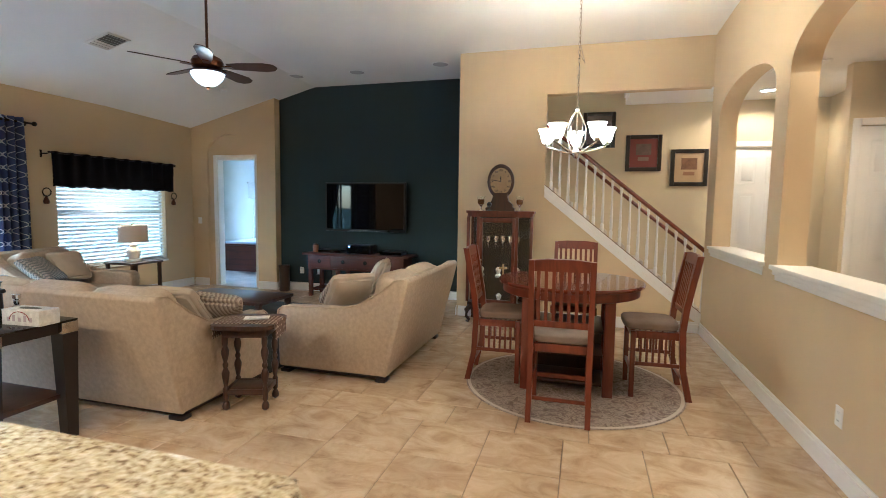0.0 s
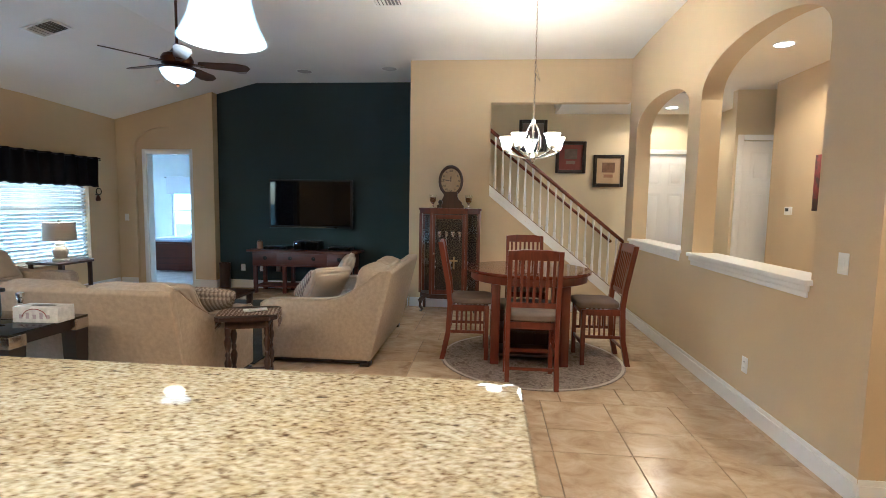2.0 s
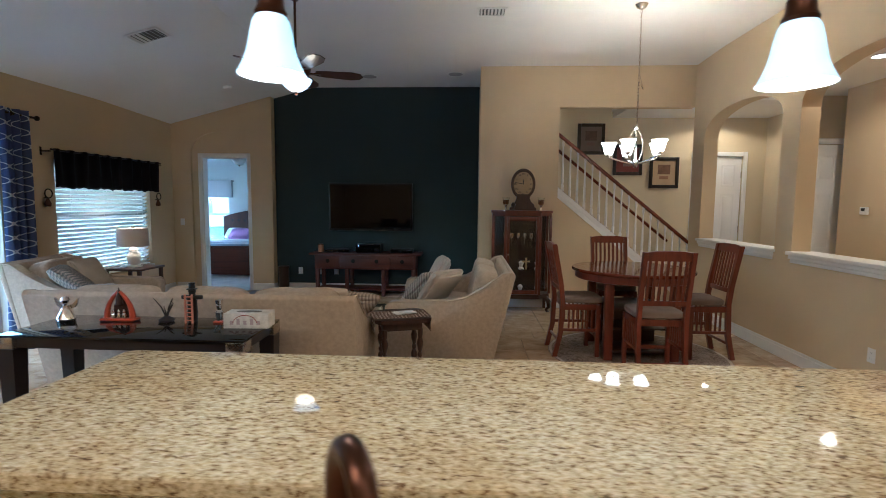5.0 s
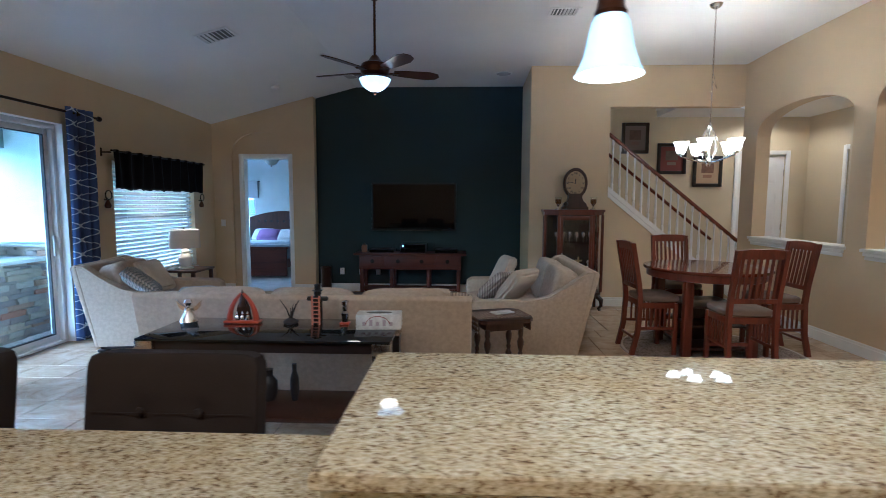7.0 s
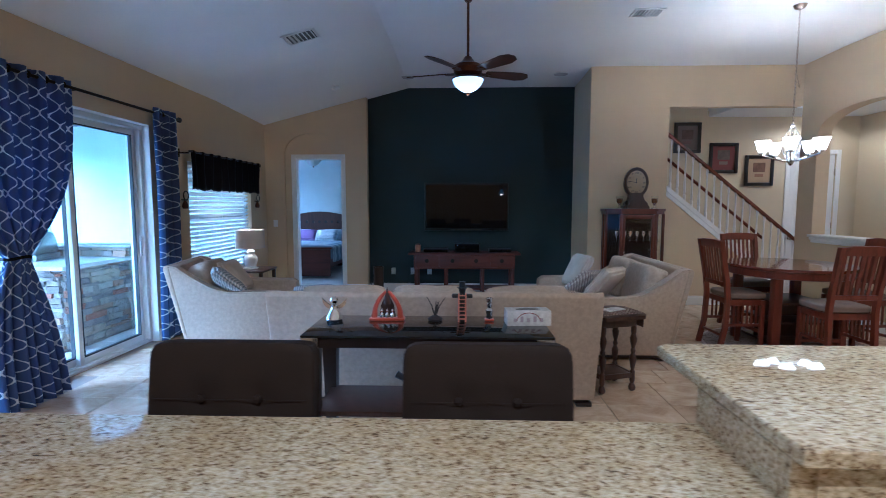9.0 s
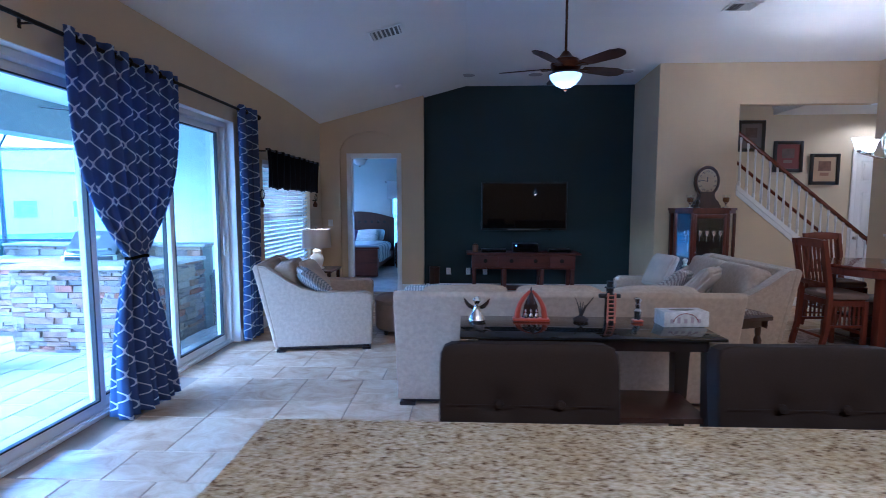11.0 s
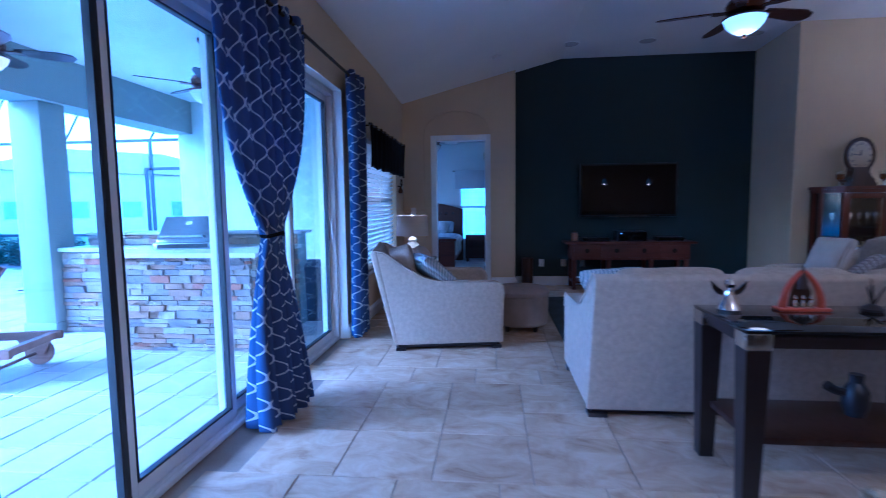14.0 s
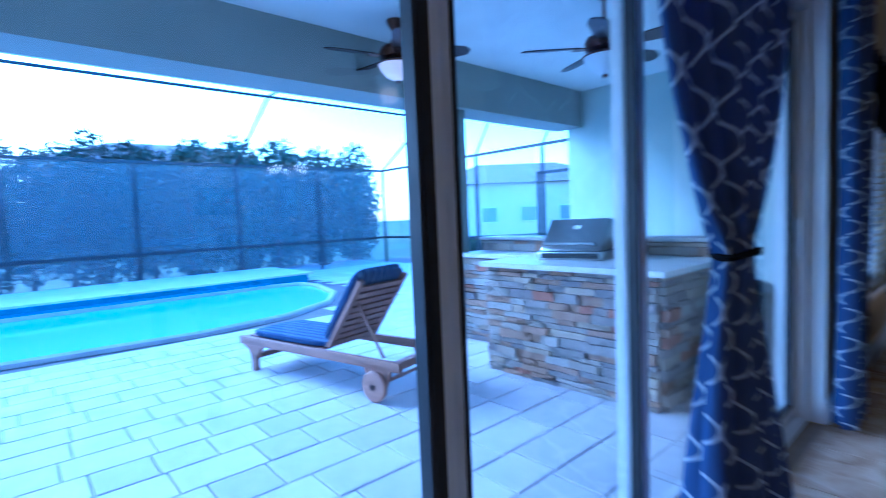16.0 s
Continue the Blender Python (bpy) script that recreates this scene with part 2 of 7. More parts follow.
def box(bm, x0, y0, z0, x1, y1, z1, bevel=0.0, m=None, seg=2):
    r = bmesh.ops.create_cube(bm, size=1)
    vs = r["verts"]
    t = Matrix.Translation(((x0 + x1) / 2, (y0 + y1) / 2, (z0 + z1) / 2)) @ Matrix.Diagonal((x1 - x0, y1 - y0, z1 - z0, 1))
    bmesh.ops.transform(bm, matrix=t, verts=vs)
    if bevel:
        es = list({e for v in vs for e in v.link_edges})
        r = bmesh.ops.bevel(bm, geom=es, offset=bevel, segments=seg, affect="EDGES", profile=0.5)
        vs = list({v for f in r["faces"] for v in f.verts})
    if m is not None:
        bmesh.ops.transform(bm, matrix=m, verts=vs)
    return bm


def boxes(*rows, bevel=0.0):
    bm = bmesh.new()
    for r in rows:
        box(bm, *r, bevel=bevel)
    return bm


def prism(bm, pts, a, b, axis="y", m=None):
    """A flat outline drawn in the two other axes and pushed from a to b along axis."""
    def at(p, k):
        return {"x": (k, p[0], p[1]), "y": (p[0], k, p[1]), "z": (p[0], p[1], k)}[axis]
    lo = [bm.verts.new(at(p, a)) for p in pts]
    hi = [bm.verts.new(at(p, b)) for p in pts]
    fs = [bm.faces.new(lo), bm.faces.new(hi[::-1])]
    n = len(pts)
    for i in range(n):
        fs.append(bm.faces.new((lo[i], hi[i], hi[(i + 1) % n], lo[(i + 1) % n])))
    bmesh.ops.recalc_face_normals(bm, faces=fs)
    if m is not None:
        bmesh.ops.transform(bm, matrix=m, verts=lo + hi)
    return bm


def lathe(bm, profile, n=20, m=None, caps=True):
    rings = []
    for r, z in profile:
        rings.append([bm.verts.new((r * math.cos(2 * math.pi * i / n), r * math.sin(2 * math.pi * i / n), z)) for i in range(n)])
    fs = []
    for p, q in zip(rings, rings[1:]):
        for i in range(n):
            fs.append(bm.faces.new((p[i], p[(i + 1) % n], q[(i + 1) % n], q[i])))
    if caps:
        fs += [bm.faces.new(rings[0][::-1]), bm.faces.new(rings[-1])]
    bmesh.ops.recalc_face_normals(bm, faces=fs)
    if m is not None:
        bmesh.ops.transform(bm, matrix=m, verts=[v for r in rings for v in r])
    return bm


def tube(bm, pts, r, n=8, closed=False):
    pts = [Vector(p) for p in pts]
    rings = []
    up = Vector((0.13, 0.31, 0.94)).normalized()
    k = len(pts)
    for i, p in enumerate(pts):
        a = pts[(i - 1) % k] if (closed or i) else p
        b = pts[(i + 1) % k] if (closed or i < k - 1) else p
        d = (b - a).normalized()
        s = d.cross(up)
        if s.length < 0.05:
            s = d.cross(Vector((1, 0, 0)))
        s.normalize()
        u = s.cross(d)
        rr = r[i] if isinstance(r, (list, tuple)) else r
        rings.append([bm.verts.new(p + rr * (math.cos(2 * math.pi * j / n) * s + math.sin(2 * math.pi * j / n) * u)) for j in range(n)])
    pairs = list(zip(rings, rings[1:])) + ([(rings[-1], rings[0])] if closed else [])
    fs = []
    for p, q in pairs:
        for j in range(n):
            fs.append(bm.faces.new((p[j], p[(j + 1) % n], q[(j + 1) % n], q[j])))
    if not closed:
        fs += [bm.faces.new(rings[0][::-1]), bm.faces.new(rings[-1])]
    bmesh.ops.recalc_face_normals(bm, faces=fs)
    return bm


def cushion(bm, sx, sy, sz, m=None, power=4.0, n=14, pinch=0.0, wrinkle=0.0, seed=0):
    """A soft block: full in the middle, rounded at its edges; pinch draws its corners out."""
    vs, k = [], n + 2
    for ax in range(3):
        for sg in (-1, 1):
            grid = []
            for i in range(k):
                row = []
                for j in range(k):
                    c = [0.0, 0.0, 0.0]
                    c[ax], c[(ax + 1) % 3], c[(ax + 2) % 3] = sg, -1 + 2 * i / (k - 1), -1 + 2 * j / (k - 1)
                    row.append(bm.verts.new(c))
                grid.append(row)
                vs += row
            for i in range(k - 1):
                for j in range(k - 1):
                    q = [grid[i][j], grid[i + 1][j], grid[i + 1][j + 1], grid[i][j + 1]]
                    bm.faces.new(q if sg > 0 else q[::-1])
    for v in vs:
        x, y, z = v.co
        k = (abs(x) ** power + abs(y) ** power + abs(z) ** power) ** (1 / power)
        mx = max(abs(x), abs(y), abs(z))
        p = Vector((x, y, z)) * (mx / k)
        if pinch:
            c = (abs(x) * abs(y)) ** 2
            p.x *= 1 - pinch * (1 - c) * (abs(x) > 0.9)
            p.y *= 1 - pinch * (1 - c) * (abs(y) > 0.9)
            p.z *= 1 - 0.55 * max(abs(x), abs(y)) ** 3
        if wrinkle:
            p *= 1 + wrinkle * noise.noise(Vector((x * 1.7 + seed, y * 1.7, z * 1.7)))
        v.co = Vector((p.x * sx / 2, p.y * sy / 2, p.z * sz / 2))
    if m is not None:
        bmesh.ops.transform(bm, matrix=m, verts=vs)
    bmesh.ops.remove_doubles(bm, verts=vs, dist=1e-5)
    return bm


def arch_top(y0, y1, zs, rise, ztop, n=20):
    """Outline of the wall above an arched opening from y0 to y1, sprung at zs."""
    c, h = (y0 + y1) / 2, (y1 - y0) / 2
    pts = [(y0, ztop), (y0, zs)]
    pts += [(c - h * math.cos(math.pi * i / n), zs + rise * math.sin(math.pi * i / n) ** 0.8) for i in range(1, n)]
    return pts + [(y1, zs), (y1, ztop)]


# ---- structure ----
LX, RX = -5.86, 2.68          # inner faces of the side walls
NOOK_Y, BED_Y, BLUE_Y = 8.65, 9.59, 9.74
ZC, ZS, KX = 3.65, 3.0, -3.34  # flat ceiling, height at the window wall, fold line
FALL_Y, FALL = 7.9, 0.075     # the ceiling falls a little beyond FALL_Y
BACK_Y = -2.6
HALL_Z = 3.02
STAIR_Y = 9.56
SL0, SL1, SLZ = 1.10, 6.36, 2.42  # sliding door opening
WN0, WN1, WZ0, WZ1 = 7.1, 8.95, 0.55, 2.1
TOP = 3.9


def build_structure():
    # window wall with the sliding door and the window
    o = LX - 0.22
    structure("wall_left", boxes((o, BACK_Y - 0.2, -0.05, LX, SL0, TOP), (o, SL0, SLZ, LX, SL1, TOP), (o, SL1, -0.05, LX, WN0, TOP),
                                 (o, WN0, -0.05, LX, WN1, WZ0), (o, WN0, WZ1, LX, WN1, TOP), (o, WN1, -0.05, LX, BED_Y + 0.19, TOP)), M_wall,
              "tan painted wall with sliding door and window", "wall")
    # bedroom wall: shallow arched niche round the door
    bm = boxes((LX, BED_Y + 0.06, 0, -5.34, BED_Y + 0.2, TOP), (-5.34, BED_Y + 0.06, 2.36, -4.52, BED_Y + 0.2, TOP), (-4.52, BED_Y + 0.06, 0, -4.08, BED_Y + 0.2, TOP))
    structure("wall_bedroom", bm, M_wall, "tan wall with a doorway into the bedroom", "wall")
    bm = boxes((LX, BED_Y, 0, -5.52, BED_Y + 0.058, TOP), (-4.44, BED_Y, 0, -4.08, BED_Y + 0.058, TOP))
    prism(bm, arch_top(-5.52, -4.44, 2.38, 0.42, TOP), BED_Y, BED_Y + 0.058, "y")
    structure("wall_bedroom_niche", bm, M_wall, "tan wall face with a shallow arched niche", "wall")
    structure("wall_bedroom_end", boxes((-4.08, BED_Y, 0, -4.06, BLUE_Y, TOP)), M_wall, "tan return of the bedroom wall", "wall")
    structure("wall_tv", boxes((-4.06, BLUE_Y, 0, -0.46, BLUE_Y + 0.15, TOP)), M_blue, "dark slate blue accent wall", "wall")
    # dining nook wall with the stair opening, its lower edge on the slope
    bm = boxes((-0.46, NOOK_Y, 0, 0.72, NOOK_Y + 0.14, TOP), (0.72, NOOK_Y, HALL_Z, RX, NOOK_Y + 0.14, TOP), (-0.46, NOOK_Y + 0.14, 0, -0.32, BLUE_Y + 0.15, TOP))
    prism(bm, [(0.72, 0), (RX + 0.1, 0), (RX + 0.1, 0.10), (0.72, 1.755)], NOOK_Y, NOOK_Y + 0.14, "y")
    structure("wall_nook", bm, M_wall, "tan dining nook wall with a stair opening", "wall")
    # half wall with two arches
    a = RX + 0.19
    bm = boxes((RX, 4.02, 0, a, 4.52, TOP), (RX, 4.52, 0, a, 6.28, 1.07), (RX, 6.28, 0, a, 6.56, TOP), (RX, 6.56, 0, a, 8.30, 1.07), (RX, 8.30, 0, a, NOOK_Y, TOP))
    prism(bm, arch_top(4.52, 6.28, 2.56, 0.36, TOP), RX, a, "x")
    prism(bm, arch_top(6.56, 8.30, 2.52, 0.34, TOP), RX, a, "x")
    structure("wall_arches", bm, M_wall, "tan half wall with two arched openings", "wall")
    for n, (y0, y1) in enumerate(((4.50, 6.30), (6.54, 8.32))):
        structure("sill_%d" % (n + 1), boxes((RX - 0.05, y0, 1.085, a + 0.05, y1, 1.12), (RX - 0.032, y0 + 0.02, 1.045, RX - 0.002, y1 - 0.02, 1.083), (RX - 0.016, y0 + 0.03, 1.005, RX - 0.002, y1 - 0.03, 1.043), bevel=0.006), M_white,
                  "white moulded sill on the half wall", "sill")
    # hall behind the arches
    structure("wall_stair", boxes((-0.3, STAIR_Y, 0, 3.13, STAIR_Y + 0.14, TOP), (3.13, STAIR_Y, 2.40, 3.89, STAIR_Y + 0.14, TOP), (3.89, STAIR_Y, 0, 4.33, STAIR_Y + 0.14, TOP)), M_hall, "yellowish stair wall with a door", "wall")
    structure("wall_hall_side", boxes((4.25, 8.70, 0, 4.33, STAIR_Y, HALL_Z), (4.25, 8.022, 2.40, 4.33, 8.70, HALL_Z)), M_hall, "yellowish hall wall", "wall")
    structure("wall_hall_door", boxes((3.76, 7.90, 0, 3.86, 8.02, HALL_Z), (3.86, 7.90, 2.40, 4.64, 8.02, HALL_Z), (4.64, 7.90, 0, 5.2, 8.02, HALL_Z)), M_hall, "yellowish hall wall with a door", "wall")
    structure("wall_hall_right", boxes((4.02, -2.6, 0, 4.16, 7.54, HALL_Z), (4.16, 7.40, 0, 5.2, 7.54, HALL_Z), (5.2, 7.40, 0, 5.34, 8.1, HALL_Z)), M_wall, "tan hall wall with a painting", "wall")
    structure("ceiling_hall", boxes((RX + 0.19, BACK_Y, HALL_Z, 5.34, STAIR_Y, HALL_Z + 0.1), (1.75, NOOK_Y + 0.14, HALL_Z, RX + 0.19, STAIR_Y, HALL_Z + 0.1)), M_ceil, "white hall ceiling", "ceiling")
    # ceiling of the main room: sloped strip and flat part
    bm = bmesh.new()
    rings = []
    for y, fall in ((BACK_Y, 0.0), (FALL_Y, 0.0), (BLUE_Y + 0.05, FALL)):
        outline = [(LX - 0.05, ZS - 0.013), (KX, ZC), (RX, ZC), (RX, ZC + 0.15), (KX, ZC + 0.15), (LX - 0.05, ZS + 0.15)]
        rings.append([bm.verts.new((x, y, z - fall)) for x, z in outline])
    for p, q in zip(rings, rings[1:]):
        for i in range(6):
            bm.faces.new((p[i], q[i], q[(i + 1) % 6], p[(i + 1) % 6]))
    bm.faces.new(rings[0])
    bm.faces.new(rings[-1][::-1])
    bmesh.ops.recalc_face_normals(bm, faces=list(bm.faces))
    structure("ceiling", bm, M_ceil, "white vaulted ceiling with a fold", "ceiling", smooth=5)
    structure("ceiling_stair", boxes((-0.3, NOOK_Y + 0.14, 3.62, 1.75, STAIR_Y, 3.75), (1.73, NOOK_Y + 0.14, HALL_Z + 0.1, 1.77, STAIR_Y, 3.62)), M_ceil, "ceiling above the stair", "ceiling")
    # kitchen end, behind the camera
    structure("wall_kitchen", boxes((LX, BACK_Y - 0.15, 0, 4.2, BACK_Y, TOP)), M_wall, "tan kitchen wall", "wall")
    structure("wall_over_opening", boxes((RX, BACK_Y, HALL_Z, RX + 0.19, 4.02, TOP)), M_wall, "tan wall above the hall opening", "wall")
    # bedroom shell
    structure("wall_bedroom_far", boxes((-8.6, 13.5, 0, -7.50, 13.65, TOP), (-7.50, 13.5, 0, -6.78, 13.65, 0.45), (-7.50, 13.5, 2.1, -6.78, 13.65, TOP), (-6.78, 13.5, 0, -5.22, 13.65, TOP), (-5.22, 13.5, 0, -4.5, 13.65, 0.45), (-5.22, 13.5, 2.1, -4.5, 13.65, TOP), (-4.5, 13.5, 0, -3.4, 13.65, TOP)), varied("pale_bedroom_paint", (0.55, 0.58, 0.56), 0.8, amount=0.04), "pale grey-green bedroom wall", "wall")
    structure("wall_bedroom_front", boxes((-8.6, BED_Y + 0.05, 0, LX - 0.225, BED_Y + 0.2, TOP)), M_wall, "bedroom front wall", "wall")
    structure("wall_bedroom_right", boxes((-3.5, BLUE_Y + 0.15, 0, -3.4, 13.5, TOP)), M_wall, "bedroom side wall", "wall")
    # unseen opening, cut to let more daylight into the bedroom
    structure("wall_bedroom_left", boxes((-8.6, BED_Y + 0.2, 0, -8.5, 13.5, 0.4), (-8.6, BED_Y + 0.2, 2.5, -8.5, 13.5, TOP), (-8.6, BED_Y + 0.2, 0.4, -8.5, 11.1, 2.5), (-8.6, 12.3, 0.4, -8.5, 13.5, 2.5)), M_wall, "unseen bedroom side wall with an opening added for daylight", "wall")
    structure("ceiling_bedroom", boxes((-8.6, BED_Y + 0.2, 2.95, -3.4, 13.5, 3.05), (-8.5, 13.4, 2.80, -3.5, 13.5, 2.95)), M_ceil, "white bedroom ceiling with a cornice", "ceiling")
    structure("floor_bedroom", boxes((-8.6, BED_Y + 0.06, -0.06, -3.4, 13.5, 0.002)), M_carpet, "pale bedroom carpet", "floor")


build_structure()


def moulding(name, runs, h=0.14, d=0.018):
    """Baseboard along runs (x0, y0, x1, y1, nx, ny): line on the wall and the way it stands out."""
    bm = bmesh.new()
    for x0, y0, x1, y1, nx, ny in runs:
        box(bm, min(x0, x1, x0 + nx * d, x1 + nx * d), min(y0, y1, y0 + ny * d, y1 + ny * d), 0.0,
            max(x0, x1, x0 + nx * d, x1 + nx * d), max(y0, y1, y0 + ny * d, y1 + ny * d), h - 0.03)
        e = d * 0.55
        box(bm, min(x0, x1, x0 + nx * e, x1 + nx * e), min(y0, y1, y0 + ny * e, y1 + ny * e), h - 0.03,
            max(x0, x1, x0 + nx * e, x1 + nx * e), max(y0, y1, y0 + ny * e, y1 + ny * e), h, bevel=0.003)
    structure(name, bm, M_white, "white painted baseboard", "baseboard")


moulding("baseboard", [(RX, 4.02, RX, NOOK_Y - 0.02, -1, 0), (-0.44, NOOK_Y, RX - 0.02, NOOK_Y, 0, -1), (-4.03, BLUE_Y, -0.46, BLUE_Y, 0, -1),
                       (LX, SL1 + 0.01, LX, 9.56, 1, 0), (LX + 0.02, BED_Y, -5.52, BED_Y, 0, -1), (-4.44, BED_Y, -4.06, BED_Y, 0, -1), (-4.06, BED_Y, -4.06, 9.72, 1, 0),
                       (-0.46, NOOK_Y, -0.46, 9.72, -1, 0), (RX, 4.02, RX + 0.19, 4.02, 0, -1), (4.25, 8.78, 4.25, 9.5, -1, 0), (4.02, -2.0, 4.02, 7.52, -1, 0)])


def casing(name, x0, x1, z, y, w=0.07, d=0.02):
    bm = boxes((x0 - w, y - d, 0, x0, y, z + w), (x1, y - d, 0, x1 + w, y, z + w), (x0, y - d, z, x1, y, z + w), bevel=0.005)
    structure(name, bm, M_white, "white door casing", "trim")


casing("trim_door_bedroom", -5.34, -4.52, 2.36, BED_Y + 0.058)
structure("trim_jamb_bedroom", boxes((-5.34, BED_Y + 0.06, 0, -5.325, BED_Y + 0.2, 2.36), (-4.535, BED_Y + 0.06, 0, -4.52, BED_Y + 0.2, 2.36), (-5.325, BED_Y + 0.06, 2.345, -4.535, BED_Y + 0.2, 2.36)), M_white, "white door jamb", "trim")
casing("trim_door_stair", 3.13, 3.89, 2.40, STAIR_Y - 0.002)
structure("trim_door_closet", boxes((4.23, 8.70, 0, 4.248, 8.77, 2.47), (4.23, 8.022, 2.40, 4.248, 8.70, 2.47), bevel=0.004), M_white, "white door casing", "trim")
structure("door_3", boxes((4.27, 8.022, 0.01, 4.30, 8.70, 2.395), bevel=0.002), M_white, "white interior door, closed", "door")
casing("trim_door_hall", 3.86, 4.64, 2.40, 7.898)


def panel_door(name, x0, x1, y, z, hinge_side):
    """Six-panel door, face towards -y."""
    d = thing(name, ((x0 + x1) / 2, y, 0.0), 0, "white six-panel interior door, closed", "door")
    d["kind"] = "structure"
    w = (x1 - x0) / 2 - 0.004
    part("door_leaf", boxes((-w, 0, 0.012, w, 0.035, z - 0.004), bevel=0.002), M_white, d)
    rows = ((0.20, 0.86), (1.02, 1.78), (1.90, z - 0.14))
    for z0, z1 in rows:
        for s in (-1, 1):
            xa, xb = sorted((s * 0.055, s * (w - 0.10)))
            bm = boxes((xa, -0.004, z0, xb, 0.0, z0 + 0.02), (xa, -0.004, z1 - 0.02, xb, 0.0, z1), (xa, -0.004, z0 + 0.02, xa + 0.02, 0.0, z1 - 0.02), (xb - 0.02, -0.004, z0 + 0.02, xb, 0.0, z1 - 0.02))
            box(bm, xa + 0.045, -0.008, z0 + 0.045, xb - 0.045, 0.0, z1 - 0.045, bevel=0.004)
            part("panel", bm, M_white, d)
    for zz in (0.25, z / 2, z - 0.3):
        part("hinge", boxes((hinge_side * w - 0.008, -0.010, zz - 0.05, hinge_side * w + 0.008, 0.002, zz + 0.05)), M_nickel, d, "brushed nickel hinge")
    bm = lathe(bmesh.new(), [(0.028, 0.0), (0.028, 0.008), (0.012, 0.012), (0.012, 0.03), (0.028, 0.04), (0.03, 0.055), (0.018, 0.066)], 14, pose(-hinge_side * (w - 0.06), 0, 0.98, 90))
    part("door_knob", bm, M_nickel, d, "brushed nickel knob")


panel_door("door_1", 3.13, 3.89, STAIR_Y + 0.02, 2.40, 1)
panel_door("door_2", 3.86, 4.64, 7.92, 2.40, -1)

# ---- floor slabs ----
structure("ground", boxes((-400, -400, -0.6, 400, 400, -0.35)), varied("lawn", (0.06, 0.09, 0.03), 0.95, amount=0.3, scale=0.3, fine=8), "green lawn round the house", "ground")
structure("floor_grout", boxes((LX - 0.22, BACK_Y, -0.3, 5.3, BED_Y + 0.06, -0.006), (-4.06, BED_Y + 0.06, -0.3, 5.3, BLUE_Y + 0.1, -0.006)), M_grout, "brown grout bed under the floor tiles", "floor")


# ---- sliding door ----
def slider_panel(y0, y1, x, first, last):
    p = part("sash", boxes((x - 0.02, y0, 0.03, x + 0.02, y0 + 0.055, SLZ - 0.06), (x - 0.02, y1 - 0.055, 0.03, x + 0.02, y1, SLZ - 0.06),
                           (x - 0.02, y0 + 0.055, 0.03, x + 0.02, y1 - 0.055, 0.10), (x - 0.02, y0 + 0.055, SLZ - 0.12, x + 0.02, y1 - 0.055, SLZ - 0.06), bevel=0.003), M_alu, door_s)
    part("gasket", boxes((x - 0.012, y0 + 0.055, 0.10, x + 0.022, y0 + 0.067, SLZ - 0.12), (x - 0.012, y1 - 0.067, 0.10, x + 0.022, y1 - 0.055, SLZ - 0.12),
                         (x - 0.012, y0 + 0.067, 0.10, x + 0.022, y1 - 0.067, 0.112), (x - 0.012, y0 + 0.067, SLZ - 0.132, x + 0.022, y1 - 0.067, SLZ - 0.12)), M_gasket, p)
    g = part("pane", boxes((x - 0.003, y0 + 0.06, 0.105, x + 0.003, y1 - 0.06, SLZ - 0.125)), M_glass, p)
    g.visible_shadow = False


door_s = thing("sliding_door_1", (0, 0, 0), 0, "white aluminium sliding glass door with four panels", "sliding door")
door_s["kind"] = "structure"
bm = boxes((-6.10, SL0, 0.0, -5.94, SL1, 0.028), (-6.10, SL0, SLZ - 0.055, -5.94, SL1, SLZ - 0.002), (-6.10, SL0 + 0.002, 0.028, -5.94, SL0 + 0.05, SLZ - 0.055), (-6.10, SL1 - 0.05, 0.028, -5.94, SL1 - 0.002, SLZ - 0.055), bevel=0.003)
for xr in (-6.06, -6.01, -5.965):
    box(bm, xr - 0.004, SL0 + 0.05, 0.0285, xr + 0.004, SL1 - 0.05, 0.04)
part("track_frame", bm, M_alu, door_s)
SASH = [(SL0 + 0.06, 1.86, -6.065), (1.80, 2.70, -6.015), (2.64, 3.53, -5.965), (3.55, 4.46, -6.015), (4.41, 5.43, -6.065), (5.36, SL1 - 0.05, -6.015)]
for i, (ya, yb, xs) in enumerate(SASH):
    slider_panel(ya, yb, xs, i == 0, i == len(SASH) - 1)
part("interlock", boxes((-5.9448, 3.476, 0.03, -5.9425, 3.502, SLZ - 0.06)), M_gasket, door_s, "black interlock strip between two panels")
part("pull_handle", boxes((-5.975, 6.265, 0.98, -5.955, 6.29, 1.2), bevel=0.004), M_alu, door_s, "white pull handle")
structure("trim_slider_reveal", boxes((-5.94, SL1 - 0.004, 0, LX + 0.002, SL1 + 0.002, SLZ), (-5.94, SL0, SLZ - 0.004, LX + 0.002, SL1, SLZ + 0.002)), M_white, "white reveal of the sliding door", "trim")

# ---- window with blinds ----
win = thing("window_1", (-6.0, (WN0 + WN1) / 2, WZ0), 0, "white single-hung window behind horizontal blinds", "window")
win["kind"] = "structure"
hw, hz = (WN1 - WN0) / 2, WZ1 - WZ0
part("window_frame", boxes((-0.04, -hw, 0, 0.04, -hw + 0.05, hz), (-0.04, hw - 0.05, 0, 0.04, hw, hz), (-0.04, -hw + 0.05, 0, 0.04, hw - 0.05, 0.05), (-0.04, -hw + 0.05, hz - 0.05, 0.04, hw - 0.05, hz),
                           (-0.03, -hw + 0.05, hz * 0.52, 0.03, hw - 0.05, hz * 0.52 + 0.05), bevel=0.003), M_alu, win)
